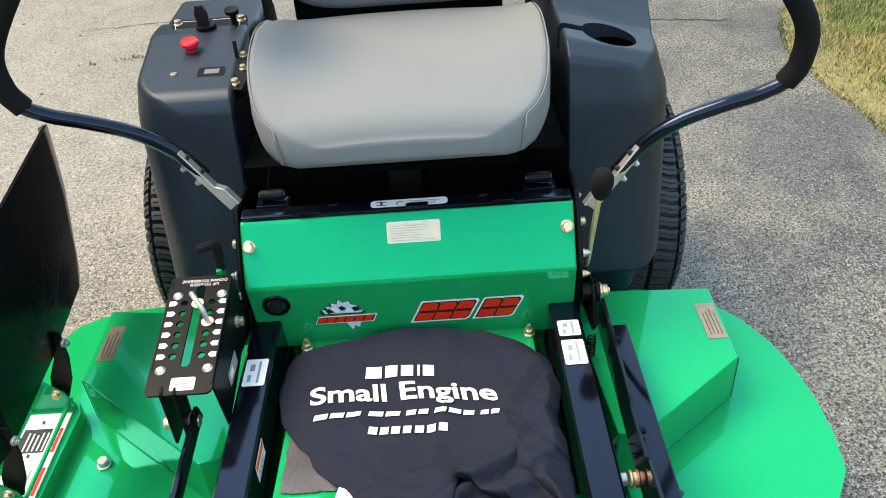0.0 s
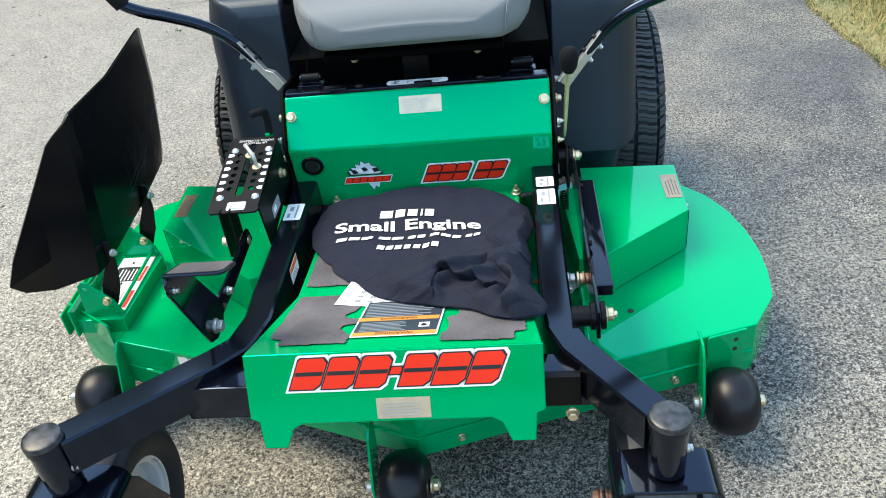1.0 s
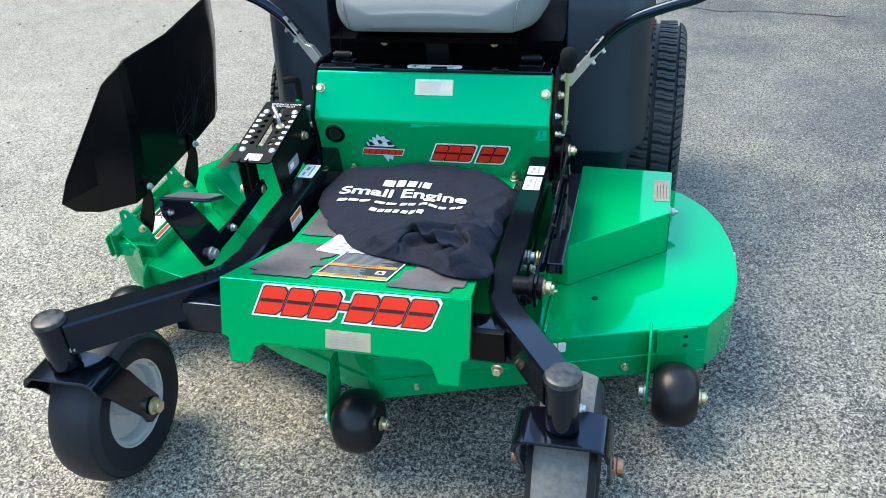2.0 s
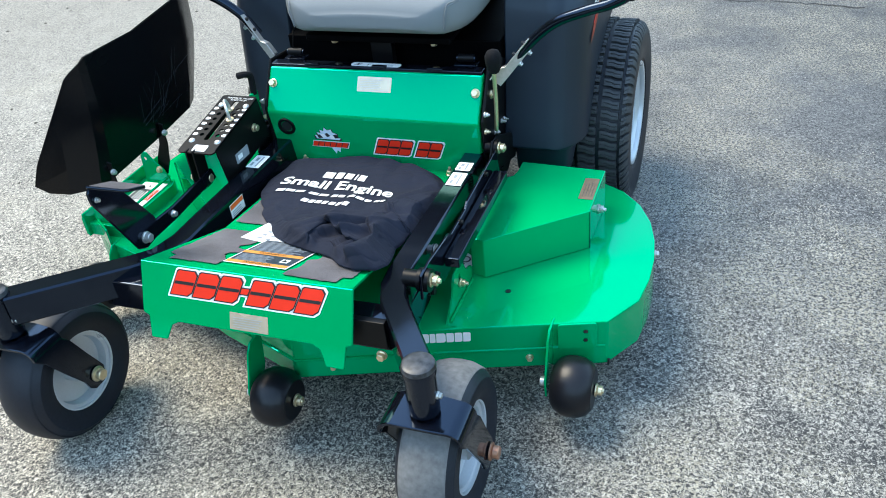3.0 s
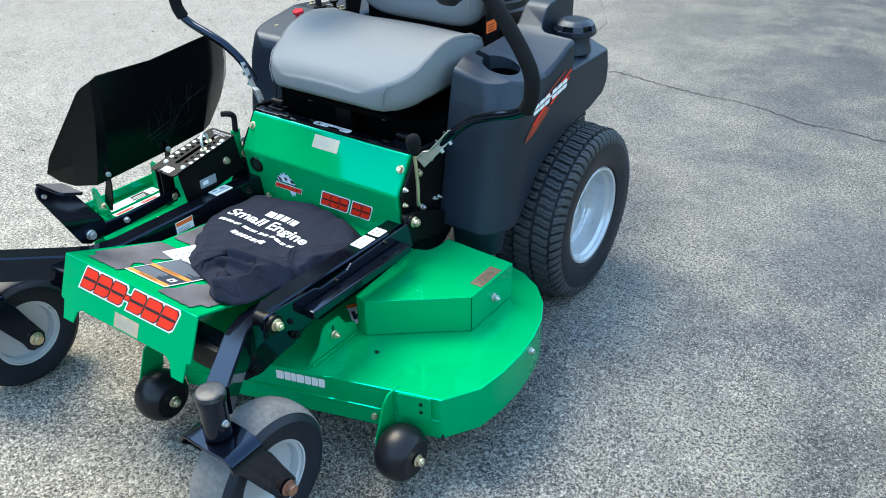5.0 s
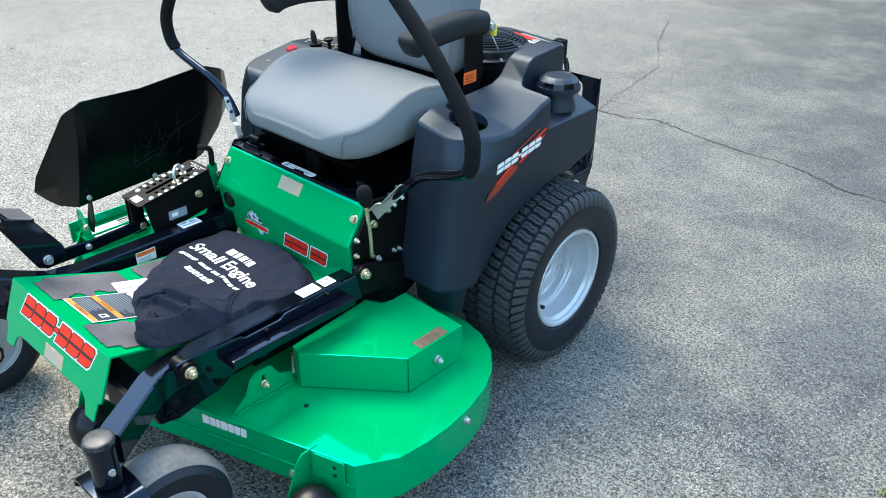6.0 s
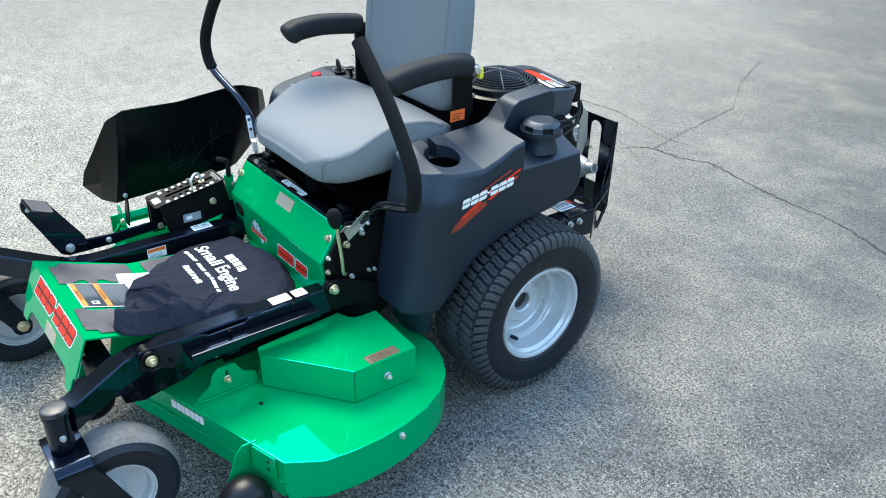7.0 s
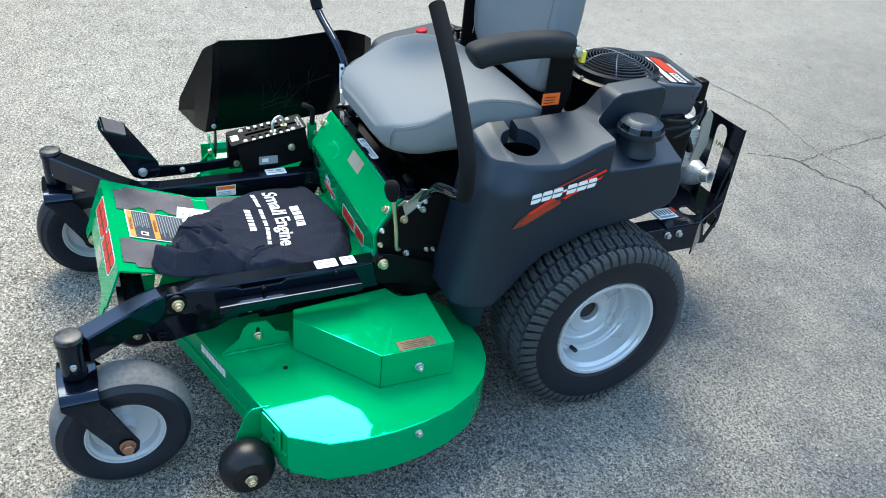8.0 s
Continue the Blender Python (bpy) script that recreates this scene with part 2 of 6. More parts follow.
def merged(own, bm):
    if bm is None:
        return own
    tmp = bpy.data.meshes.new("tmp")
    own.to_mesh(tmp)
    own.free()
    bm.from_mesh(tmp)
    bpy.data.meshes.remove(tmp)
    return bm


def block(x0, x1, y0, y1, z0, z1, w=0.003, seg=2, bm=None):
    return prism([(x0, y0), (x1, y0), (x1, y1), (x0, y1)], z0, z1, None, w, seg, bm=bm)


def turned(profile, m=None, n=28, bm=None, mat=0, start=0.0, end=2 * math.pi):
    """Turns a profile of (radius, height) round its z axis."""
    own = bmesh.new()
    rings = []
    for r, h in profile:
        rings.append([own.verts.new((r * math.cos(2 * math.pi * k / n), r * math.sin(2 * math.pi * k / n), h)) for k in range(n)] if r > 1e-6 else [own.verts.new((0, 0, h))])
    for a, b in zip(rings, rings[1:]):
        for k in range(n):
            q = [a[k % len(a)], a[(k + 1) % len(a)], b[(k + 1) % len(b)], b[k % len(b)]]
            q = [v for i, v in enumerate(q) if v not in q[:i]]
            if len(q) > 2:
                own.faces.new(q)
    for ring in (rings[0], rings[-1]):
        if len(ring) > 2 and profile[0] != profile[-1]:
            own.faces.new(ring)
    bmesh.ops.remove_doubles(own, verts=own.verts, dist=1e-6)
    bmesh.ops.recalc_face_normals(own, faces=own.faces)
    for f in own.faces:
        f.material_index = mat
    if m is not None:
        own.transform(m)
    return merged(own, bm)


def loft(rings, closed=True, caps=True, bm=None):
    own = bmesh.new()
    vs = [[own.verts.new(p) for p in ring] for ring in rings]
    n = len(vs[0])
    for a, b in zip(vs, vs[1:]):
        for k in range(n if closed else n - 1):
            own.faces.new((a[k], a[(k + 1) % n], b[(k + 1) % n], b[k]))
    if caps:
        own.faces.new(vs[0])
        own.faces.new(vs[-1])
    bmesh.ops.recalc_face_normals(own, faces=own.faces)
    return merged(own, bm)


def bent(points, k=6):
    """A smooth line through points (Catmull-Rom)."""
    p = [Vector(q) for q in points]
    p = [2 * p[0] - p[1], *p, 2 * p[-1] - p[-2]]
    out = []
    for a, b, c, d in zip(p, p[1:], p[2:], p[3:]):
        for i in range(k):
            t = i / k
            out.append(0.5 * (2 * b + (c - a) * t + (2 * a - 5 * b + 4 * c - d) * t * t + (3 * b - a - 3 * c + d) * t ** 3))
    return [*out, p[-2]]


def tube(points, r, n=12, bm=None, shape=None):
    """Sweeps a circle (or a shape of (a, b) pairs) along points. r may be a function of the share of the way."""
    p = [Vector(q) for q in points]
    rings, up = [], None
    for i, q in enumerate(p):
        way = (p[min(i + 1, len(p) - 1)] - p[max(i - 1, 0)]).normalized()
        up = Vector((0, 0, 1)) if up is None and abs(way.z) < 0.9 else (Vector((1, 0, 0)) if up is None else up)
        side = way.cross(up).normalized()
        up = side.cross(way).normalized()
        rr = r(i / (len(p) - 1)) if callable(r) else r
        pairs = shape or [(rr * math.cos(2 * math.pi * k / n), rr * math.sin(2 * math.pi * k / n)) for k in range(n)]
        rings.append([q + side * a + up * b for a, b in pairs])
    return loft(rings, bm=bm)


def rod(a, b, r, n=12, bm=None):
    return tube([a, b], r, n, bm)


def oval(cx, cy, rx, ry, n=16, turn=0.0):
    return [(cx + rx * math.cos(2 * math.pi * k / n + turn), cy + ry * math.sin(2 * math.pi * k / n + turn)) for k in range(n)]


def rounded(x0, x1, y0, y1, r, n=4):
    out = []
    for cx, cy, a0 in ((x1 - r, y0 + r, -90), (x1 - r, y1 - r, 0), (x0 + r, y1 - r, 90), (x0 + r, y0 + r, 180)):
        out += [(cx + r * math.cos(radians(a0 + 90 * i / n)), cy + r * math.sin(radians(a0 + 90 * i / n))) for i in range(n + 1)]
    return out


def slot(cx, cy, half, r, n=6, turn=0.0):
    c, s = math.cos(turn), math.sin(turn)
    pts = [(half + r * math.cos(radians(-90 + 180 * i / n)), r * math.sin(radians(-90 + 180 * i / n))) for i in range(n + 1)]
    pts += [(-half + r * math.cos(radians(90 + 180 * i / n)), r * math.sin(radians(90 + 180 * i / n))) for i in range(n + 1)]
    return [(cx + a * c - b * s, cy + a * s + b * c) for a, b in pts]


def part(name, bm, mats, parent, label="", flip=False, sharp=35):
    """Links a bmesh as one mesh object under a thing or a part."""
    if flip:
        bm.transform(FLIP)
        bmesh.ops.reverse_faces(bm, faces=bm.faces)
    me = bpy.data.meshes.new(name)
    bm.to_mesh(me)
    bm.free()
    for m in mats if isinstance(mats, (list, tuple)) else (mats,):
        me.materials.append(m)
    me.polygons.foreach_set("use_smooth", [True] * len(me.polygons))
    me.set_sharp_from_angle(angle=radians(sharp))
    ob = new(name, me)
    ob.parent = parent
    ob.modifiers.new("even_shading", "WEIGHTED_NORMAL").keep_sharp = True
    if label:
        ob["label"] = label
    return ob


def share(name, mesh, m, parent):
    ob = new(name, mesh)
    ob.parent = parent
    ob.matrix_basis = m
    return ob


def group_part(name, parent, label=""):
    ob = new(name)
    ob.parent = parent
    ob.empty_display_size = 0.05
    if label:
        ob["label"] = label
    return ob


def hexagon(r, turn=0.0):
    return oval(0, 0, r, r, 6, turn)


BOLT_MESH = {}


def bolt(parent, place, axis, size=0.011, mat=ZINC, stub=0.0, name="bolt"):
    """A flanged hex bolt whose head points along axis; stub: a thread that stands out of it."""
    key = (round(size, 4), mat.name, round(stub, 4))
    if key not in BOLT_MESH:
        bm = turned([(0, -0.002), (size * 1.25, -0.002), (size * 1.25, 0.001), (size * 1.05, 0.0025), (0, 0.0025)], n=20)
        prism(hexagon(size), 0.0025, 0.0025 + size * 0.9, None, size * 0.12, 1, bm=bm)
        if stub:
            turned([(0, 0), (size * 0.5, 0), (size * 0.5, stub), (size * 0.4, stub + 0.002), (0, stub + 0.002)], n=12, bm=bm)
        me = bpy.data.meshes.new("bolt")
        bm.to_mesh(me)
        bm.free()
        me.materials.append(mat)
        me.polygons.foreach_set("use_smooth", [True] * len(me.polygons))
        me.set_sharp_from_angle(angle=radians(30))
        BOLT_MESH[key] = me
    q = Vector(axis).to_track_quat("Z", "Y").to_matrix().to_4x4()
    q.translation = place
    return share(name, BOLT_MESH[key], q, parent)


def decal(name, m, shapes, parent, label="", flip=False):
    """A flat print: shapes are (outline, material, layer, small); each layer lies 0.4 mm above the one below. Fine print is joined, the rest are parts."""
    def sheet(title, items, note=""):
        mats = []
        bm = bmesh.new()
        for outline, mat, layer, *_ in items:
            if mat not in mats:
                mats.append(mat)
            prism(outline, 0.0002 + 0.0004 * layer, 0.0006 + 0.0004 * layer, m, bm=bm, mat=mats.index(mat))
        return part(title, bm, mats, parent if title == name else owner, note, flip)

    base = sheet(name, shapes[:1], label)
    owner = parent if parent and parent.parent and parent.parent.parent else (parent or base)
    small = [q for q in shapes[1:] if len(q) > 3]
    for q in shapes[1:]:
        if len(q) == 3:
            sheet("print_block", [q])
    if small:
        tagged(sheet("small_print", small), kind="stuff")
    return base


def rect(x0, x1, y0, y1, slant=0.0):
    return [(x0, y0), (x1, y0), (x1 + slant, y1), (x0 + slant, y1)]


def bars(x0, x1, y0, y1, rows, mat, layer, fill=0.5, seed=1, ragged=0.25):
    """Rows of plain bars that stand for writing too small to read."""
    rnd = random.Random(seed)
    step = (y1 - y0) / rows
    return [(rect(x0, x1 - rnd.random() * ragged * (x1 - x0), y1 - (k + 1) * step, y1 - (k + 1) * step + fill * step), mat, layer, True) for k in range(rows)]


def letters(text, size, bold=0.0):
    """The outlines of words in the built-in font, as a bmesh in the xy plane, centred."""
    cu = bpy.data.curves.new("lettering", "FONT")
    cu.body, cu.size, cu.align_x, cu.align_y, cu.offset = text, size, "CENTER", "CENTER", bold
    ob = bpy.data.objects.new("lettering", cu)
    me = bpy.data.meshes.new_from_object(ob)
    bm = bmesh.new()
    bm.from_mesh(me)
    bpy.data.objects.remove(ob)
    bpy.data.curves.remove(cu)
    bpy.data.meshes.remove(me)
    return bm


def printed(name, text, size, m, mat, parent, lift=0.0012):
    bm = letters(text, size)
    bm.transform(m @ at(0, 0, lift))
    return part(name, bm, mat, parent)


# ---- ground ----
def build_ground():
    bm = bmesh.new()
    bmesh.ops.create_grid(bm, x_segments=2, y_segments=2, size=900)
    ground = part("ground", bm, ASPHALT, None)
    tagged(ground, "worn grey asphalt driveway with pale stone chips", "ground", kind="structure")


build_ground()


def build_backdrop():
    """An unseen ring of foliage, added far outside the view to darken reflections and cut low sky: tall behind the
    yard's far side, low elsewhere.
    """
    def step(a, lo, hi):
        t = min(1.0, max(0.0, (a - lo) / (hi - lo)))
        return t * t * (3 - 2 * t)

    n, verts, faces = 420, [], []
    shape = ((15.0, -0.001), (14.3, 0.10), (14.0, 0.25), (14.3, 0.42), (14.2, 0.60), (14.7, 0.76), (15.3, 0.90), (16.2, 1.0), (18.5, 0.93), (19.5, -0.001))
    for k in range(n):
        deg = 360.0 * k / n
        a = radians(deg)
        c, sn = math.cos(a), math.sin(a)
        rise = 3.6 + (8.3 + 1.4 * (1 - step(deg, 118, 130))) * step(deg, 99, 108) * (1 - step(deg, 205, 250))
        tall = rise + 0.16 * rise * noise.noise(Vector((c * 2.6, sn * 2.6, 0.4))) + 1.5 * noise.noise(Vector((c * 8, sn * 8, 1.7))) + 0.9 * noise.noise(Vector((c * 24, sn * 24, 4.2)))
        for r, h in shape:
            lump = 0.8 * noise.noise(Vector((c * 12, sn * 12, h * 4))) + 0.45 * noise.noise(Vector((c * 40, sn * 40, h * 12)))
            verts.append(((r + lump) * c, (r + lump) * sn, h * tall))
    m = len(shape)
    for k in range(n):
        j = (k + 1) % n
        faces += [(k * m + p, j * m + p, j * m + p + 1, k * m + p + 1) for p in range(m - 1)]
    me = bpy.data.meshes.new("backdrop")
    me.from_pydata(verts, [], faces)
    me.materials.append(FOLIAGE)
    tagged(new("backdrop", me), "unseen ring of dark foliage added to shape the reflections", "tree line", kind="structure")


build_backdrop()

# ---- the mower ----
mower = new("riding_mower")
mower.empty_display_size = 0.2
tagged(mower, "green and black zero-turn riding mower with grey seat on asphalt", "riding mower")
DECK = 0.241


def build_deck():
    outline = [(0, 0.095), (0.26, 0.178), (0.67, 0.302), (0.724, 0.388), (0.736, 0.47), (0.737, 0.55), (0.728, 0.63), (0.708, 0.71), (0.672, 0.785), (0.62, 0.845),
               (0.555, 0.885), (0.48, 0.905), (0.40, 0.903), (0.33, 0.885), (0.27, 0.85), (0.12, 0.79), (-0.12, 0.79), (-0.30, 0.87), (-0.42, 0.93), (-0.56, 0.955),
               (-0.68, 0.945), (-0.76, 0.905), (-0.80, 0.84), (-0.81, 0.75), (-0.81, 0.43), (-0.68, 0.342), (-0.37, 0.245), (-0.26, 0.19)]
    bm = prism(outline, 0.12, DECK, None, 0.004, 2)
    low = [f for f in bm.faces if f.normal.z < -0.9]
    bmesh.ops.delete(bm, geom=low, context="FACES")
    bmesh.ops.solidify(bm, geom=bm.faces, thickness=0.004)
    deck = part("deck_shell", bm, GREEN, mower, "green painted steel cutting deck")
    # a rolled lip along the front skirt
    front = [(-0.675, 0.339), (-0.26, 0.187), (0, 0.092), (0.26, 0.175), (0.665, 0.298)]
    part("deck_lip", tube([(x, y + 0.001, 0.175) for x, y in front], 0.003, 8), GREEN, deck)
    return deck


deck = build_deck()


def build_belt_cover(s):
    """The raised cover over a blade spindle; s: 1 or -1 for the two sides."""
    grow = 0.0 if s > 0 else 0.05
    pts = [(0.366, 0.398), (0.58 + grow, 0.566 + grow), (0.583 + grow, 0.765 + grow), (0.362, 0.777), (0.362, 0.727), (0.357, 0.703), (0.343, 0.690), (0.308, 0.677), (0.330, 0.408)]
    bm = prism(pts, DECK + 0.001, 0.347, None, 0.003, 2)
    low = [f for f in bm.faces if f.normal.z < -0.9]
    bmesh.ops.delete(bm, geom=low, context="FACES")
    cover = part("belt_cover", bm, GREEN, deck, "", flip=s < 0)
    part("cover_seam", rod((0.5806 + grow, 0.5652 + grow, DECK + 0.002), (0.5806 + grow, 0.5652 + grow, 0.345), 0.0009, 6), INK, deck, flip=s < 0)
    return cover


for s in (1, -1):
    build_belt_cover(s)

# footplate
PLATE_Z = lambda y: 0.490 - 0.325 * y if y < 0.25 else 0.409 - 0.10 * (y - 0.25)


def build_footplate():
    side = [(0.0, 0.49), (0.25, PLATE_Z(0.25)), (0.66, PLATE_Z(0.66))]
    bm = bmesh.new()
    half = [0.24, 0.215, 0.215]
    rows = [[bm.verts.new((-h, y, z)), bm.verts.new((h, y, z))] for (y, z), h in zip(side, half)]
    for a, b in zip(rows, rows[1:]):
        bm.faces.new((a[0], a[1], b[1], b[0]))
    bmesh.ops.recalc_face_normals(bm, faces=bm.faces)
    bmesh.ops.solidify(bm, geom=bm.faces, thickness=0.005)
    plate = part("footplate", bm, GREEN, mower, "sloping green footplate")
    out = [(-0.242, 0.0), (-0.242, -0.112), (-0.228, -0.118), (-0.224, -0.165), (-0.185, -0.165), (-0.172, -0.132), (-0.155, -0.123), (0.155, -0.123),
           (0.172, -0.132), (0.185, -0.165), (0.224, -0.165), (0.228, -0.118), (0.242, -0.112), (0.242, 0.0)]
    m = basis((0, -0.001, 0.49), (1, 0, 0), (0, 0.40, 1))
    part("front_face", prism(out, -0.005, 0.0, m, 0.0015, 1), GREEN, plate, "green front face")
    return plate, m


footplate, FACE = build_footplate()


def build_panel():
    """The folded green panel under the seat."""
    side = [(0.660, 0.355), (0.637, 0.517), (0.699, 0.617), (0.72, 0.622), (0.72, 0.355)]
    return part("front_panel", prism(side, -0.294, 0.294, SIDE, 0.006, 3), GREEN, mower, "folded green steel panel below the seat")


panel = build_panel()


def build_arm(s):
    """The square tube that runs forward and out to a caster; s: side."""
    end = (0.404, -0.105) if s > 0 else (0.525, -0.115)
    knee = (0.272, 0.14) if s > 0 else (0.268, 0.16)
    mid = (0.276, 0.10) if s > 0 else (0.285, 0.09)
    a = 0.026
    shape = [(-a + 0.004, -0.036), (a - 0.004, -0.036), (a, -0.032), (a, 0.032), (a - 0.004, 0.036), (-a + 0.004, 0.036), (-a, 0.032), (-a, -0.032)]
    pts = [(0.272, 0.66, 0.396), (0.271, 0.24, 0.400), (*knee, 0.402), (*mid, 0.403), (0.295 if s > 0 else 0.325, 0.05, 0.404), (*end, 0.408)]
    return part("caster_arm", tube(pts, 1, shape=shape), BLACK, mower, "glossy black square-tube arm", flip=s < 0, sharp=25)


arms = {s: build_arm(s) for s in (1, -1)}
part("cross_beam", block(-0.37, 0.32, 0.0, 0.055, 0.345, 0.418, 0.005), BLACK, mower, "glossy black cross beam")


def build_caster(s):
    cx = 0.416 if s > 0 else 0.54
    base = group_part("caster", mower, "black front caster")
    part("pivot_tube", turned([(0, 0.458), (0.024, 0.458), (0.029, 0.455), (0.031, 0.449), (0.031, 0.435), (0.0285, 0.433), (0.0285, 0.345), (0, 0.345)], at(cx, -0.128, 0)), BLACK, base, flip=s < 0)
    part("pivot_cap", turned([(0, 0.4585), (0.0245, 0.4585), (0.0295, 0.4555), (0.0316, 0.4495), (0.0316, 0.447), (0, 0.447)], at(cx, -0.128, 0)), SCUFFED, base, "scuffed silvery cap", flip=s < 0)
    # the fork: one plate bent over the wheel
    half = [(0.083, -0.043, 0.128, 0.014), (0.083, -0.044, 0.140, 0.026), (0.083, -0.046, 0.165, 0.032), (0.083, -0.078, 0.225, 0.036), (0.083, -0.108, 0.285, 0.040)]
    half += [(0.053 + 0.030 * math.cos(a), -0.1265, 0.306 + 0.030 * math.sin(a), 0.042) for a in (math.pi / 2 * k / 5 for k in range(6))]
    half += [(0.025, -0.1265, 0.3375, 0.044)]
    line = half + [(-x, y, z, h) for x, y, z, h in half[::-1]]
    bm = bmesh.new()
    rows = [[bm.verts.new((cx + x, y - h, z)), bm.verts.new((cx + x, y + h, z))] for x, y, z, h in line]
    for a, b in zip(rows, rows[1:]):
        bm.faces.new((a[0], a[1], b[1], b[0]))
    bmesh.ops.recalc_face_normals(bm, faces=bm.faces)
    bmesh.ops.solidify(bm, geom=bm.faces, thickness=0.008)
    soften(bm, 0.0015, 1, 60)
    part("fork", bm, BLACK, base, flip=s < 0, sharp=40)
    m = at(cx, -0.043, 0.165) @ SIDE
    w = 0.060
    prof = [(0.093, -w * 0.8), (0.115, -w), (0.14, -w * 0.98), (0.158, -w * 0.72), (0.165, -w * 0.35), (0.166, 0), (0.165, w * 0.35), (0.158, w * 0.72), (0.14, w * 0.98), (0.115, w), (0.093, w * 0.8)]
    return base, m, prof, w


def build_caster_wheel(base, m, prof, w, s):
    part("tyre", turned([*prof, prof[0]], m, 48), RUBBER, base, "smooth rubber tyre", flip=s < 0)
    worn = [(0.1555, -w * 0.78), (0.1592, -w * 0.70), (0.1660, -w * 0.35), (0.1672, 0), (0.1660, w * 0.35), (0.1592, w * 0.70), (0.1555, w * 0.78)]
    part("worn_tread", turned([*worn, (0.15, w * 0.7), (0.15, -w * 0.7), worn[0]], m, 48), DUSTY if s > 0 else RUBBER, base, "grey dusty worn tread" if s > 0 else "dark smooth tread", flip=s < 0)
    rim = [(0.098, -w * 0.82), (0.098, -w * 0.74), (0.082, -w * 0.66), (0.078, -0.02), (0.03, -0.012), (0.026, -0.045), (0.0, -0.045), (0.0, 0.045), (0.026, 0.045), (0.03, 0.012), (0.078, 0.02), (0.082, w * 0.66), (0.098, w * 0.74), (0.098, w * 0.82), (0.09, w * 0.80), (0.09, -w * 0.80), (0.098, -w * 0.82)]
    part("rim", turned(rim, m, 40), RIM, base, "silver painted rim", flip=s < 0)


for s in (1, -1):
    base, m, prof, w = build_caster(s)
    build_caster_wheel(base, m, prof, w, s)
    cx = s * (0.416 if s > 0 else 0.54)
    for d in (1, -1):
        bolt(base, (cx + d * 0.088, -0.043, 0.163), (d, 0, 0), 0.015, COPPER if s > 0 else BRASSY, 0.003, "axle_bolt")


def build_drive_wheel(s):
    base = group_part("drive_wheel", mower, "large drive wheel with block-tread tyre and silver rim")
    m = at(s * 0.494, 1.24, 0.28) @ (Matrix.Rotation(math.pi, 4, "Z") if s < 0 else Matrix.Identity(4)) @ SIDE @ Matrix.Diagonal((1, 1, 0.93, 1))
    w = 0.122
    prof = [(0.150, -w * 0.78), (0.165, -w * 0.93), (0.20, -w * 1.0), (0.235, -w * 0.98), (0.258, -w * 0.88), (0.266, -w * 0.55), (0.269, 0), (0.266, w * 0.55), (0.258, w * 0.88), (0.235, w * 0.98), (0.20, w), (0.165, w * 0.93), (0.150, w * 0.78)]
    part("tyre", turned([*prof, prof[0]], m, 72), RUBBER, base)
    # tread: staggered S-shaped blocks with a groove, and lugs that run over the shoulders
    bm = bmesh.new()
    n = 60
    pitch = 2 * math.pi / n

    def sweep(stations, marks):
        """One tread block; stations across the tyre: (x, radius, foot radius, turn, groove depth); marks along the tread."""
        rows = []
        for x, r, foot, turn, deep in stations:
            heights = (foot, r - 0.0006, r, r - deep, r - deep, r, r - 0.0006, foot)
            rows.append([bm.verts.new((h * math.cos(turn + v * pitch), h * math.sin(turn + v * pitch), x)) for v, h in zip(marks, heights)])
        for a, b in zip(rows, rows[1:]):
            for i in range(len(marks) - 1):
                bm.faces.new((a[i], a[i + 1], b[i + 1], b[i]))
        bm.faces.new(rows[0])
        bm.faces.new(rows[-1][::-1])

    marks = (-0.385, -0.335, -0.06, -0.02, 0.02, 0.06, 0.335, 0.385)
    bend = lambda u: 0.10 * math.tanh(9.0 * u)
    for c, (h, wid, r) in enumerate(((-0.0635, 0.0515, 0.2765), (0.0, 0.0515, 0.2802), (0.0635, 0.0515, 0.2765))):
        for k in range(n):
            t0 = pitch * (k + 0.5 * (c % 2))
            sweep([(h + u * wid, r, r - 0.017, t0 + bend(u) * pitch, 0.0 if abs(u) > 0.40 else 0.003) for u in (-0.5, -0.41, -0.39, -0.16, -0.06, 0.06, 0.16, 0.39, 0.41, 0.5)], marks)
    for d in (-1, 1):
        for k in range(n):
            t0 = pitch * (k + 0.5)
            lug = [(0.0980, 0.2715, 0.252, 0.10, 0.0), (0.1020, 0.2700, 0.250, 0.08, 0.003), (0.1060, 0.2680, 0.249, 0.0, 0.003), (0.1110, 0.2630, 0.247, -0.10, 0.0), (0.1160, 0.2550, 0.243, -0.14, 0.0), (0.1195, 0.2455, 0.238, -0.16, 0.0), (0.1205, 0.2360, 0.233, -0.17, 0.0)]
            sweep([(d * x, r, foot, t0 + d * turn * pitch, deep) for x, r, foot, turn, deep in lug], marks)
    bmesh.ops.recalc_face_normals(bm, faces=bm.faces)
    bm.transform(m)
    part("tread", bm, TREAD, base, "staggered tread blocks")
    rim = [(0.155, 0.100), (0.158, 0.106), (0.155, 0.111), (0.147, 0.110), (0.143, 0.103), (0.1425, 0.096), (0.139, 0.092), (0.133, 0.086), (0.131, 0.062), (0.129, 0.058), (0.126, 0.038), (0.121, 0.032), (0.111, 0.030), (0.107, 0.024),
           (0.104, 0.004), (0.098, 0.0), (0.082, 0.001), (0.074, 0.006), (0.067, 0.014), (0.050, 0.0165), (0.036, 0.0165), (0.031, 0.0115), (0.031, -0.04), (0.0, -0.04), (0.0, -0.08), (0.14, -0.08), (0.15, -0.1), (0.155, 0.100)]
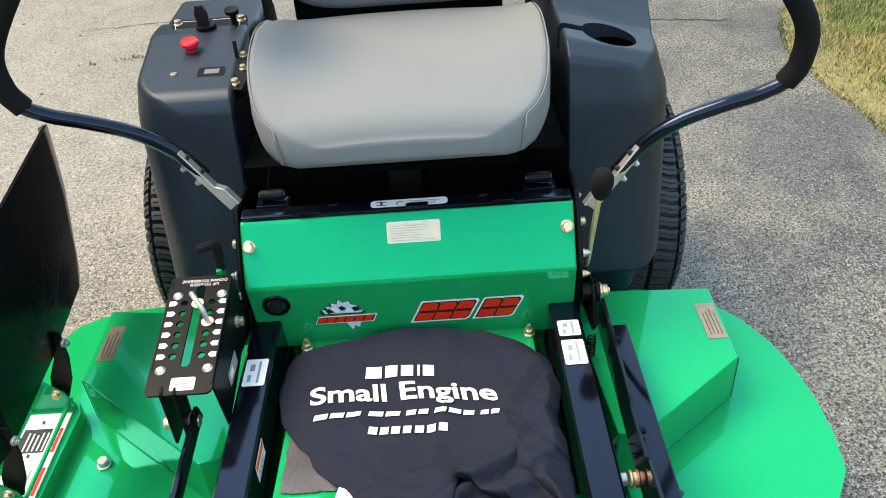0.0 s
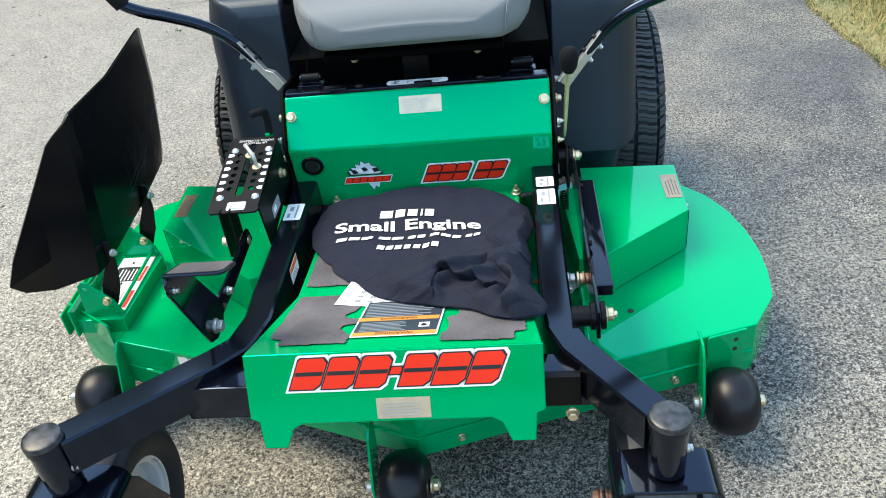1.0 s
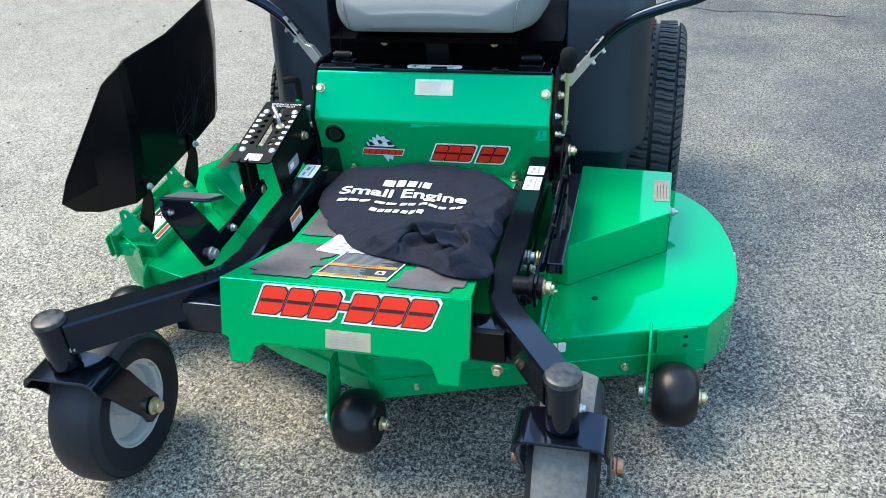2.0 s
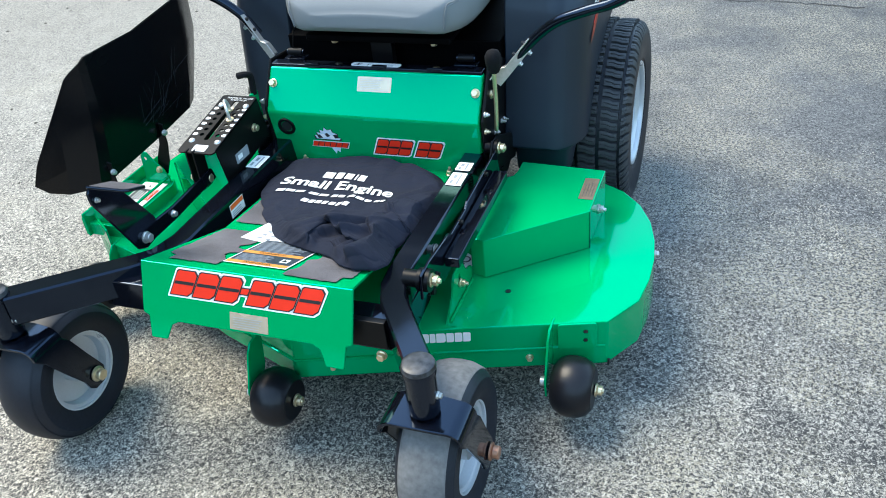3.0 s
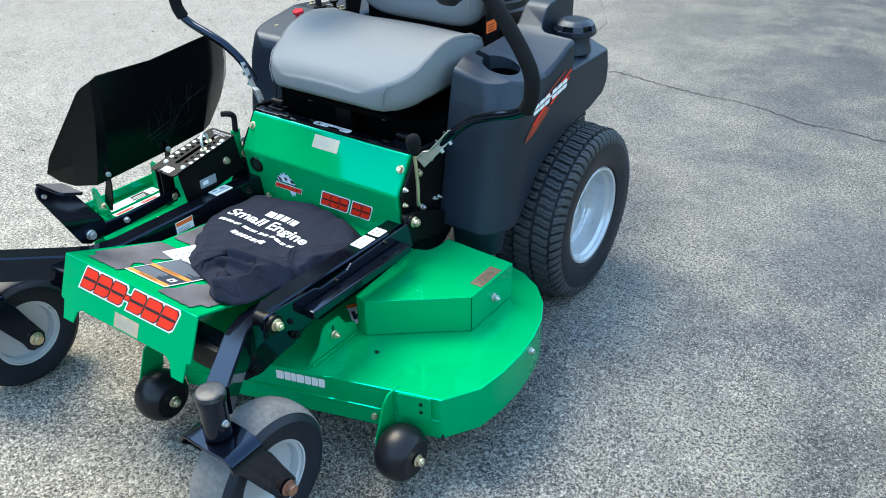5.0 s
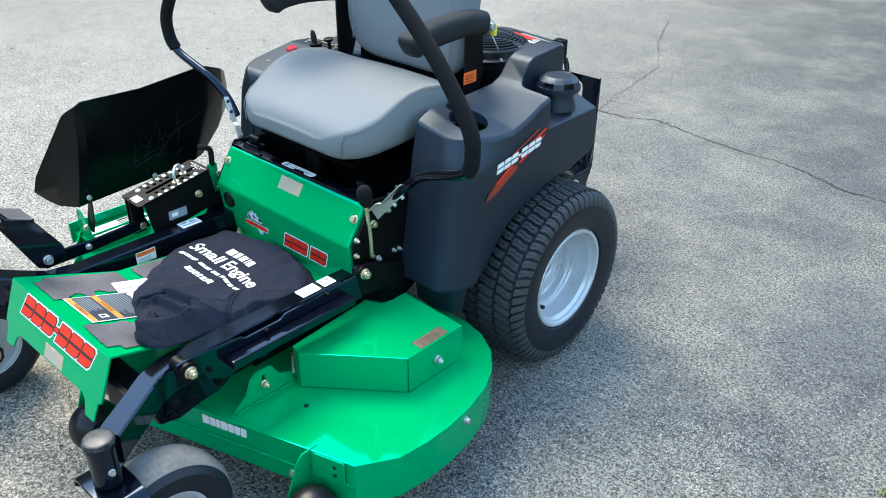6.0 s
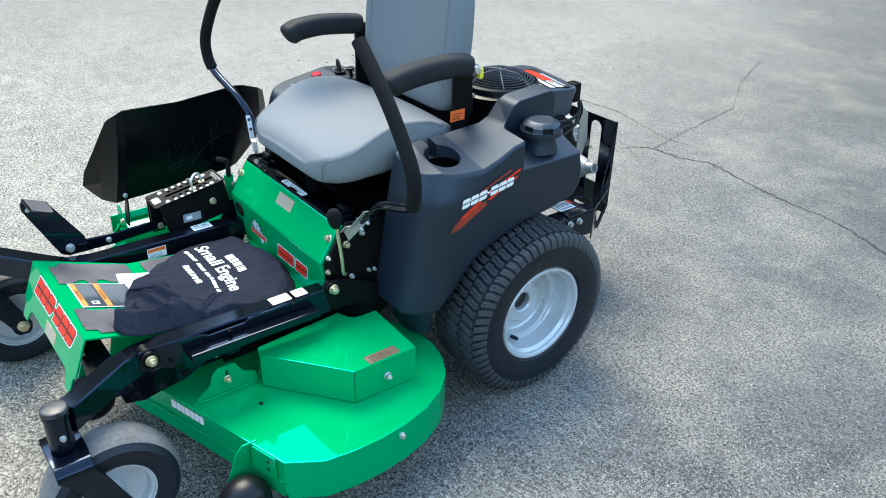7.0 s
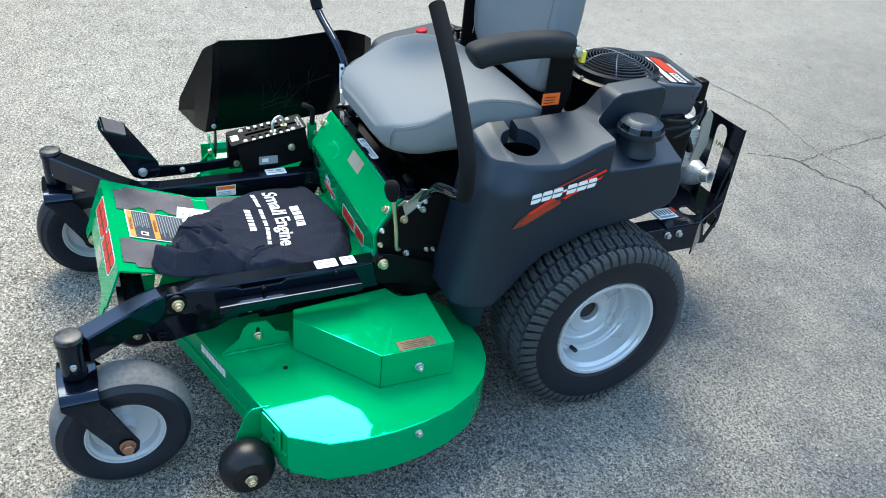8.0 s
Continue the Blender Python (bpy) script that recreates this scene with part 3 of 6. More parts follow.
    part("rim", turned(rim, m, 64), RIM, base, "deep silver painted rim")
    # black plug painted in for the dark depth of the hub hole
    part("hub_hole_dark", turned([(0, -0.038), (0.0305, -0.038), (0.0305, -0.006), (0.012, -0.004), (0, -0.004)], m, 24), INK, base)
    stem = rod((0.117, 0.0, 0.028), (0.113, 0.0, 0.058), 0.0062, 12)
    stem.transform(m @ Matrix.Rotation(radians(243), 4, "Z"))
    part("valve_stem", stem, RUBBER, base)


for s in (1, -1):
    build_drive_wheel(s)


def cut(ob, cutter, round_edge=0.0):
    """Takes the shape of a bmesh out of an object, and rounds the sharp edges that this leaves."""
    me = bpy.data.meshes.new("cutter")
    cutter.to_mesh(me)
    cutter.free()
    tool = new("cutter", me)
    mod = ob.modifiers.new("cut", "BOOLEAN")
    mod.operation, mod.object, mod.solver = "DIFFERENCE", tool, "EXACT"
    bpy.context.view_layer.update()
    made = bpy.data.meshes.new_from_object(ob.evaluated_get(bpy.context.evaluated_depsgraph_get()))
    ob.modifiers.remove(mod)
    if round_edge:
        bm = bmesh.new()
        bm.from_mesh(made)
        bmesh.ops.remove_doubles(bm, verts=bm.verts, dist=0.0004)
        soften(bm, round_edge, 3, 50)
        bm.to_mesh(made)
        bm.free()
    old, ob.data = ob.data, made
    bpy.data.objects.remove(tool)
    bpy.data.meshes.remove(me)
    bpy.data.meshes.remove(old)


def build_fender(s):
    tail = [(1.19, 0.57), (1.33, 0.586), (1.42, 0.610), (1.445, 0.64), (1.448, 0.69), (1.43, 0.765)]
    top = [(1.39, 0.79), (1.24, 0.79), (1.19, 0.808)] if s < 0 else [(1.432, 0.895), (1.418, 0.914), (1.285, 0.904), (1.258, 0.890), (1.225, 0.850), (1.19, 0.834)]
    side = [(0.805, 0.365), (0.905, 0.372), (0.95, 0.418), (0.99, 0.468), (1.04, 0.515), *tail, *top, *(((1.05, 0.826), (0.93, 0.824), (0.885, 0.805)) if s > 0 else ((1.12, 0.814), (0.89, 0.782), (0.872, 0.76))), (0.865, 0.72), (0.83, 0.50)]
    bm = prism(side, 0.305, 0.512, SIDE, 0.026, 6)
    for axis, steps in ((1, (0.815, 0.825, 0.835, 0.845, 0.86, 0.875, 0.89, 0.905, 0.92, 0.94, 0.96, 0.99, 1.02, 1.06, 1.11, 1.16)), (2, (0.40, 0.44, 0.48, 0.52, 0.57, 0.62, 0.67, 0.70, 0.73, 0.76, 0.79))):
        for c in steps:
            spot, way = [0, 0, 0], [0, 0, 0]
            spot[axis], way[axis] = c, 1
            bmesh.ops.bisect_plane(bm, geom=[*bm.verts, *bm.edges, *bm.faces], plane_co=spot, plane_no=way)
    front = ((0.365, 0.805), (0.50, 0.83), (0.72, 0.865), (0.805, 0.885), (0.95, 0.90))
    big = 0.105
    for v in bm.verts:
        y, z = v.co.y, v.co.z
        lead = front[0][1]
        for (z0, y0), (z1, y1) in zip(front, front[1:]):
            if z > z0:
                lead = y0 + (y1 - y0) * min(1.0, (z - z0) / (z1 - z0))
        q = min(big, max(0.0, y - lead))
        inset = 0.85 * (big - math.sqrt(big * big - (big - q) ** 2))
        top = min(1.0, max(0.80, 0.86 + 0.5 * (y - 0.87)))
        k = 1 - (1 - top) * min(1.0, max(0.0, (z - 0.70) / 0.12)) ** 1.5
        share = (v.co.x - 0.305) / 0.207
        v.co.x = 0.305 + (0.207 * k - inset) * share
        if s > 0:
            crown = min(1.0, max(0.0, (z - 0.70) / 0.11)) * min(1.0, max(0.0, (1.17 - y) / 0.10))
            v.co.z -= 0.32 * max(0.0, v.co.x - 0.345) * crown
    body = part("fender", bm, PLASTIC, mower, "grained black plastic fender", flip=s < 0, sharp=60)
    skirt = prism([(0.32, 0.85), (0.40, 0.832), (0.44, 0.84), (0.472, 0.862), (0.488, 0.905), (0.32, 0.905)], 0.27, 0.385, None, 0.012, 3)
    for v in skirt.verts:
        if v.co.z < 0.32:
            v.co.x, v.co.y = 0.32 + (v.co.x - 0.32) * 0.9, 0.905 + (v.co.y - 0.905) * 0.75
    part("fender_skirt", skirt, PLASTIC, body, "dark lower skirt of the fender", flip=s < 0, sharp=60)
    if s > 0:
        # the recess round the fuel cap, and the cup holder with its side slot
        plan = [(0.385, 1.70), (0.385, 1.285)] + [(0.425 - 0.04 * math.cos(a), 1.245 - 0.04 * math.sin(a)) for a in (math.pi / 2 * k / 6 for k in range(7))] + [(0.60, 1.19), (0.60, 1.70)]
        hollow = prism(plan, 0.0, 0.4, None, 0.0)
        for v in hollow.verts:
            v.co.z = 1.0 if v.co.z > 0.2 else 0.802 - 0.42 * (v.co.x - 0.385)
        cut(body, hollow, 0.009)
        cut(body, turned([(0, 0.64), (0.048, 0.64), (0.0545, 0.90), (0, 0.90)], at(0.400, 0.984, 0), 40))
        cut(body, block(0.27, 0.400, 0.976, 1.002, 0.775, 0.9, 0.0))
        # added liner, near-black, paints the shade deep in the cup
        part("cup_shade_liner", turned([(0, 0.6415), (0.0472, 0.6415), (0.0512, 0.778), (0.0500, 0.778), (0.0460, 0.6435), (0, 0.6435)], at(0.400, 0.984, 0), 40), INKY, body, "near-black lining added to darken the cup holder")
    return body


fenders = {s: build_fender(s) for s in (1, -1)}


def along(table, y):
    """A value read off a table of (y, value), smoothly."""
    for (y0, a), (y1, b) in zip(table, table[1:]):
        if y <= y1:
            t = max(0.0, (y - y0) / (y1 - y0))
            return a + (b - a) * t * t * (3 - 2 * t) if y1 - y0 > 0.06 else a + (b - a) * t
    return table[-1][1]


SEAT_HALF = ((0.688, 0.150), (0.695, 0.178), (0.705, 0.200), (0.72, 0.218), (0.75, 0.240), (0.80, 0.258), (0.85, 0.265), (0.98, 0.266), (1.06, 0.264), (1.10, 0.258), (1.13, 0.246), (1.15, 0.228), (1.165, 0.190))
SEAT_SIDE = ((0.688, 0.764), (0.695, 0.775), (0.705, 0.784), (0.72, 0.793), (0.785, 0.812), (0.845, 0.846), (0.89, 0.863), (0.95, 0.870), (1.03, 0.860), (1.10, 0.834), (1.13, 0.818), (1.15, 0.806), (1.165, 0.79))
SEAT_MID = ((0.688, 0.772), (0.695, 0.785), (0.705, 0.796), (0.72, 0.806), (0.74, 0.813), (0.77, 0.818), (0.81, 0.820), (0.95, 0.823), (1.08, 0.828), (1.14, 0.820), (1.165, 0.80))
SEAT_LOW = ((0.688, 0.731), (0.695, 0.723), (0.705, 0.717), (0.72, 0.712), (0.76, 0.709), (0.85, 0.718), (0.95, 0.722), (1.165, 0.722))


def build_seat():
    def plan(a):
        """Rounded outline of the backrest."""
        c, sn = math.cos(a), math.sin(a)
        x = math.copysign(abs(c) ** 0.42, c)
        y = math.copysign(abs(sn) ** 0.42, sn)
        return x * (1.0 - 0.05 * y * y), y

    n = 72

    def section(y, grow=1.0):
        """The outline of the cushion at y, from the middle of the top round to the right and back."""
        half, side, mid, low = (along(t, y) for t in (SEAT_HALF, SEAT_SIDE, SEAT_MID, SEAT_LOW))
        right = [(half * q, mid + (side - mid) * q ** 2.4) for q in (0.0, 0.15, 0.3, 0.45, 0.6, 0.72, 0.82, 0.90, 0.945)]
        curl, tuck = min(0.020, 0.3 * (side - low)), min(0.022, 0.25 * (side - low))
        right += [(half * 0.945 + (0.055 * half) * math.sin(a), side - curl + curl * math.cos(a)) for a in (radians(22.5 * k) for k in (1, 2, 3, 4))]
        right += [(half * 1.006, side * 0.6 + low * 0.4), (half * 1.003, side * 0.4 + low * 0.6), (half * 0.985, low + tuck), (half * 0.95, low + 0.3 * tuck), (half * 0.88, low), (half * 0.5, low)]
        ring = right + [(-x, z) for x, z in right[:0:-1]]
        cz = (mid + low) / 2
        return [Vector((0.004 + x * grow, y, cz + (z - cz) * grow)) for x, z in ring]

    ys = [0.688, 0.691, 0.695, 0.70, 0.705, 0.712, 0.72, 0.735, 0.75, 0.775, 0.80, 0.825, 0.85, 0.875, 0.90, 0.93, 0.96, 0.99, 1.02, 1.05, 1.075, 1.10, 1.115, 1.13, 1.14, 1.15, 1.158, 1.165]
    rings = [[p + Vector((0, -0.0055, 0)) for p in section(0.688, 0.5)], [p + Vector((0, -0.004, 0)) for p in section(0.688, 0.80)], [p + Vector((0, -0.0025, 0)) for p in section(0.688, 0.93)], *[section(y) for y in ys], [p + Vector((0, 0.006, 0)) for p in section(1.165, 0.80)]]
    part("seat_cushion", loft(rings), VINYL, mower, "smooth grey vinyl seat cushion", sharp=80)
    for s in (1, -1):
        top = [(along(SEAT_HALF, y) * 0.985, y, along(SEAT_SIDE, y) - 0.0045) for y in (1.12, 1.09, 1.06, 1.02, 0.98, 0.94, 0.90, 0.86, 0.82, 0.785, 0.755, 0.73, 0.715)]
        pts = bent(top + [(0.2055, 0.7052, 0.770), (0.2025, 0.7045, 0.757), (0.2015, 0.7045, 0.743), (0.1990, 0.7045, 0.730)], 5)
        part("seat_seam", tube([(0.004 + s * (p.x + 0.0012), p.y - 0.0008, p.z + 0.0012) for p in pts], 0.0010, 6), THREAD, mower, "pale stitched seam")
        part("seat_welt", tube([(0.004 + s * (p.x + 0.0030), p.y - 0.0004, p.z - 0.0042) for p in pts], 0.0012, 6), VINYL_DARK, mower)
    # backrest, leaning back
    m = at(0, 1.175, 0.80) @ Matrix.Rotation(radians(-5), 4, "X")
    rings = []
    for r, d in ((0.02, 0.045), (0.5, 0.045), (0.8, 0.043), (0.92, 0.034), (0.98, 0.016), (1.0, 0.0), (0.98, -0.025), (0.9, -0.04), (0.5, -0.045), (0.02, -0.045)):
        ring = []
        for k in range(n):
            x, y = plan(2 * math.pi * k / n)
            px, pz = 0.255 * r * x, 0.27 + 0.25 * r * y
            ring.append(m @ Vector((px * (1 - 0.05 * max(0, y * r)), -d - 0.02 * (px / 0.25) ** 2, pz)))
        rings.append(ring)
    stitch = [m @ Vector((s * (0.198 - 0.012 * max(0.0, z - 0.3)), -0.0435 - 0.0135, z)) for s in (1,) for z in (0.075 + 0.02 * k for k in range(21))]
    for s in (1, -1):
        part("back_seam", tube([(s * p.x, p.y, p.z) for p in stitch], 0.0011, 6), THREAD, mower, "pale stitched seam")
    part("backrest", loft(rings), VINYL_DARK, mower, "dark grey vinyl backrest", sharp=80)
    for s in (1, -1):
        lift = 0.0 if s > 0 else 0.016
        arm = bent([(0.284, 0.872, 0.988 + lift), (0.285, 0.892, 0.999 + lift), (0.287, 0.925, 1.008 + lift), (0.290, 1.0, 1.018 + 0.6 * lift), (0.293, 1.09, 1.020), (0.293, 1.15, 1.012)], 6)
        rings = []
        for i, p in enumerate(arm):
            way = (arm[min(i + 1, len(arm) - 1)] - arm[max(i - 1, 0)]).normalized()
            up = Vector((1, 0, 0)).cross(way)
            t = min(1.0, i / 5.0)
            k = 0.25 + 0.75 * math.sqrt(1 - (1 - t) ** 2)
            rings.append([p + Vector((1, 0, 0)) * (0.035 * k * math.copysign(abs(math.cos(a)) ** 0.62, math.cos(a))) + up * ((0.029 if math.sin(a) > 0 else 0.036) * k * math.copysign(abs(math.sin(a)) ** 0.75, math.sin(a)))
                          for a in (2 * math.pi * q / 24 for q in range(24))])
        part("armrest", loft(rings), PAD, mower, "black moulded armrest", flip=s < 0, sharp=60)


build_seat()


def build_lap_bar(s):
    bar = group_part("lap_bar", mower, "black bent steering lever with foam grip")
    shift = at(0, 0, 0) if s > 0 else at(-0.018, 0.038, 0.028)

    def put(name, bm, mat, label=""):
        bm.transform(shift)
        part(name, bm, mat, bar, label, flip=s < 0)

    pts = bent([(0.372, 0.735, 0.650), (0.415, 0.737, 0.70), (0.47, 0.728, 0.745), (0.54, 0.72, 0.775), (0.60, 0.716, 0.795), (0.640, 0.712, 0.825), (0.647, 0.708, 0.90)], 6)
    put("tube", tube(pts, 0.0125, 14), BLACK)
    grip = bent([(0.632, 0.714, 0.812), (0.648, 0.708, 0.85), (0.640, 0.705, 0.92), (0.56, 0.706, 1.03), (0.48, 0.708, 1.11), (0.414, 0.71, 1.168)], 6)
    put("foam_grip", tube(grip, 0.0185, 16), FOAM)
    m = basis((0.362, 0.722, 0.640), (0.050, 0.015, 0.060), (-0.05, 0, 0.05))
    bm = prism([(-0.058, -0.012), (0.076, -0.012), (0.076, 0.010), (-0.008, 0.010), (-0.024, 0.020), (-0.058, 0.020)], 0.0, 0.003, m, 0.0008, 1)
    for edge in (((-0.008, 0.007), (0.076, 0.007), (0.076, 0.010), (-0.008, 0.010)), ((-0.008, 0.010), (-0.024, 0.020), (-0.0255, 0.0175), (-0.009, 0.007)), ((-0.024, 0.020), (-0.058, 0.020), (-0.058, 0.017), (-0.0255, 0.017))):
        prism(list(edge), 0.0, 0.017, m, 0.0006, 1, bm=bm)
    put("bracket", bm, ZINC, "bright zinc bracket")
    for a in (0.026, 0.060):
        p = shift @ m @ Vector((a, 0.0105, 0.009))
        d = m.to_3x3() @ Vector((0, 1, 0))
        # small black heads stand in for the dark holes in the flange
        bolt(bar, (s * p.x, p.y, p.z), (s * d.x, d.y, d.z), 0.0042, INK, 0, "rivet")
        p = shift @ m @ Vector((a - 0.01, -0.013, 0.002))
        bolt(bar, (s * p.x, p.y, p.z), (-s * d.x, -d.y, -d.z), 0.005, ZINC, 0.002, "nut")


for s in (1, -1):
    build_lap_bar(s)

# fill below the seat, and frame
# made-up filler: a near-black slab gives the gap its darkness
part("back_gap_filler", block(-0.215, 0.215, 1.168, 1.20, 0.66, 0.90, 0.004), INKY, mower, "added dark filler that shows as the gap between seat and backrest")
# solid block added in the open hollow; its near-black paints the shade there
part("seat_hollow_fill", block(-0.302, 0.302, 0.83, 1.25, 0.36, 0.655, 0.003), INKY, mower, "near-black block filling the shaded hollow under the seat")
part("seat_rail", block(-0.292, 0.292, 0.703, 0.735, 0.60, 0.626, 0.004), BLACK, mower, "black steel rail behind the green panel")
part("frame_floor", block(-0.285, 0.285, 0.722, 0.80, 0.36, 0.57, 0.004), SATIN, mower)
for s in (1, -1):
    part("rear_frame", block(0.215, 0.283, 1.20, 1.80, 0.262, 0.36, 0.005), BLACK, mower, "black steel rear frame rail", flip=s < 0)
part("rear_axle", block(-0.36, 0.36, 1.18, 1.30, 0.22, 0.34, 0.02), SATIN, mower)


def build_engine():
    eng = group_part("engine", mower, "black petrol engine with round fan screen")
    part("crankcase", block(-0.17, 0.17, 1.36, 1.78, 0.36, 0.68, 0.03, 3), SATIN, eng)
    m = at(0.010, 1.535, 0)
    part("blower_housing", turned([(0, 0.60), (0.150, 0.60), (0.150, 0.775), (0.140, 0.79), (0.0, 0.79)], m, 40), SATIN, eng)
    dome = lambda r: 0.863 - 1.0 * r * r - 95.0 * r ** 4
    for r in [0.013 + 0.0093 * k for k in range(13)]:
        bm = tube([(r * math.cos(a), r * math.sin(a), dome(r)) for a in (2 * math.pi * k / 40 for k in range(41))], 0.0021, 6)
        bm.transform(m)
        part("screen_ring", bm, PLASTIC, eng)
    for k in range(6):
        a = math.pi * k / 3 + 0.3
        bm = tube([(r * math.cos(a + 1.2 * r), r * math.sin(a + 1.2 * r), dome(r) + 0.0012) for r in (0.0, 0.03, 0.06, 0.09, 0.11, 0.126)], 0.0030, 8)
        bm.transform(m)
        part("screen_rib", bm, PLASTIC, eng)
    part("fan_hub", turned([(0, 0.845), (0.020, 0.845), (0.020, 0.852), (0.0, 0.856)], m, 24), ZINC, eng)
    part("fan_disc", turned([(0, 0.800), (0.122, 0.800), (0.122, 0.806), (0.03, 0.822), (0, 0.822)], m, 40), INKY, eng)
    part("screen_collar", turned([(0.123, 0.785), (0.150, 0.785), (0.152, 0.800), (0.140, 0.806), (0.136, 0.826), (0.128, 0.832), (0.123, 0.826), (0.123, 0.785)], m, 56), ROLLER, eng)
    for k in range(8):
        a = math.pi * k / 4 + 0.2
        bolt(eng, m @ Vector((0.145 * math.cos(a), 0.145 * math.sin(a), 0.803)), (0, 0, 1), 0.005, ZINC, 0.002)
    hood = prism([(-0.16, 1.60), (0.118, 1.60), (0.150, 1.63), (0.160, 1.76), (0.145, 1.785), (-0.12, 1.83), (-0.16, 1.80)], 0.690, 0.812, None, 0.010, 3)
    for v in hood.verts:
        if v.co.z < 0.75:
            v.co.x = 0.02 + (v.co.x - 0.02) * 0.88
            v.co.y = 1.69 + (v.co.y - 1.69) * 0.93
        v.co.z -= 0.07 * max(0.0, v.co.y - 1.60) if v.co.z > 0.75 else 0.0
    part("hood", hood, SLATE, eng, "slate grey plastic engine hood")


build_engine()


def build_shield():
    """The upright discharge deflector with its folded wings."""
    rows = [
        [(-0.815, 0.330, 0.392), (-0.76, 0.345, 0.385), (-0.665, 0.365, 0.405), (-0.65, 0.40, 0.415), (-0.652, 0.60, 0.425), (-0.664, 0.79, 0.435), (-0.674, 0.83, 0.445), (-0.72, 0.93, 0.50), (-0.76, 0.985, 0.53)],
        [(-0.82, 0.30, 0.43), (-0.74, 0.345, 0.46), (-0.655, 0.38, 0.49), (-0.642, 0.41, 0.50), (-0.644, 0.60, 0.50), (-0.657, 0.81, 0.50), (-0.668, 0.845, 0.51), (-0.72, 0.95, 0.54), (-0.755, 1.0, 0.56)],
        [(-0.79, 0.305, 0.49), (-0.72, 0.35, 0.56), (-0.645, 0.395, 0.60), (-0.634, 0.42, 0.61), (-0.638, 0.60, 0.61), (-0.650, 0.83, 0.61), (-0.661, 0.87, 0.615), (-0.70, 0.955, 0.625), (-0.735, 0.995, 0.63)],
        [(-0.67, 0.375, 0.70), (-0.655, 0.385, 0.715), (-0.637, 0.405, 0.73), (-0.63, 0.425, 0.742), (-0.635, 0.62, 0.735), (-0.645, 0.84, 0.752), (-0.655, 0.88, 0.745), (-0.69, 0.95, 0.715), (-0.725, 0.985, 0.69)],
    ]
    bm = bmesh.new()
    vs = [[bm.verts.new(p) for p in row] for row in rows]
    for a, b in zip(vs, vs[1:]):
        for k in range(len(a) - 1):
            bm.faces.new((a[k], a[k + 1], b[k + 1], b[k]))
    bmesh.ops.recalc_face_normals(bm, faces=bm.faces)
    bmesh.ops.solidify(bm, geom=bm.faces, thickness=0.006)
    return part("discharge_shield", bm, SHEET, mower, "black plastic discharge deflector, folded upright", sharp=12)


shield = build_shield()


def build_roller(x, y, z=0.148):
    r = group_part("anti_scalp_roller", deck, "black plastic deck roller")
    prof = [(0.012, -0.045), (0.045, -0.045), (0.058, -0.035), (0.066, -0.018), (0.068, 0), (0.066, 0.018), (0.058, 0.035), (0.045, 0.045), (0.012, 0.045), (0.012, -0.045)]
    part("roller_wheel", turned(prof, at(x, y, z - 0.03) @ SIDE, 36), ROLLER, r)
    return r


for x, y in ((0.612, 0.215), (-0.025, 0.03), (-0.73, 0.30)):
    build_roller(x, y)


# ---- prints ----
PANEL_LOW = basis((0, 0.637, 0.517), (1, 0, 0), (0, -0.023, 0.162))
PANEL_UP = basis((0, 0.637, 0.517), (1, 0, 0), (0, 0.062, 0.100))
PLATE_A = basis((0, 0, 0.4925), (1, 0, 0), (0, 1, -0.325))
PLATE_B = basis((0, 0.25, 0.4115), (1, 0, 0), (0, 1, -0.10))
FENDER_SIDE = basis((0.5125, 0, 0), (0, 1, 0), (0, 0, 1))


def emblem(name, m, x0, x1, y0, y1, blocks, slant, parent, label, fills=(WHITE, INK, RED), edge=0.006, core=INK):
    """A trade mark as slanted blocks, each a part: pale edging, dark edging and a coloured block; blocks: shares of the width, negative for a gap."""
    total = sum(abs(b) for b in blocks)
    x, tall = x0, y1 - y0
    for b in blocks:
        wide = (x1 - x0) * abs(b) / total
        if b > 0:
            g = wide * 0.05
            low, high = (y0, y1) if b >= 0.5 else (y0 + 0.40 * tall, y0 + 0.62 * tall)
            mats, bm, lay = [], bmesh.new(), 0
            for fill, e in zip(fills, (edge, edge * 0.4, 0.0)):
                if fill is None:
                    continue
                c = min(wide, high - low) * 0.16
                a0, a1, b0, b1 = x + g - e, x + wide - g + e, low - e, high + e
                flat = [(a0, b0), (a1 - c, b0), (a1, b0 + c), (a1, b1 - c), (a1 - c, b1), (a0 + c * 0.4, b1), (a0, b1 - c * 0.4)]
                mats.append(fill)
                prism([(p + slant * (q - y0), q) for p, q in flat], 0.0002 + 0.0004 * lay, 0.0006 + 0.0004 * lay, m, bm=bm, mat=lay)
                lay += 1
            if core is not None and b >= 0.5:
                a0, a1, b0, b1 = x + 0.07 * wide, x + 0.93 * wide, low + 0.44 * tall, low + 0.57 * tall
                for fill, e in ((core, 0.0),):
                    if fill is None:
                        continue
                    mats.append(fill)
                    prism([(p + slant * (q - y0), q) for p, q in rounded(a0 - e, a1 + e, b0 - e, b1 + e, 0.2 * (b1 - b0), 2)], 0.0002 + 0.0004 * lay, 0.0006 + 0.0004 * lay, m, bm=bm, mat=lay)
                    lay += 1
            part(name, bm, mats, parent, label)
        x += wide


emblem("front_emblem", FACE, -0.172, 0.168, -0.062, -0.010, (1, 1, 1, 0.35, 1, 1.05, 1), 0.40, footplate, "red slanted trade mark edged in white and black")
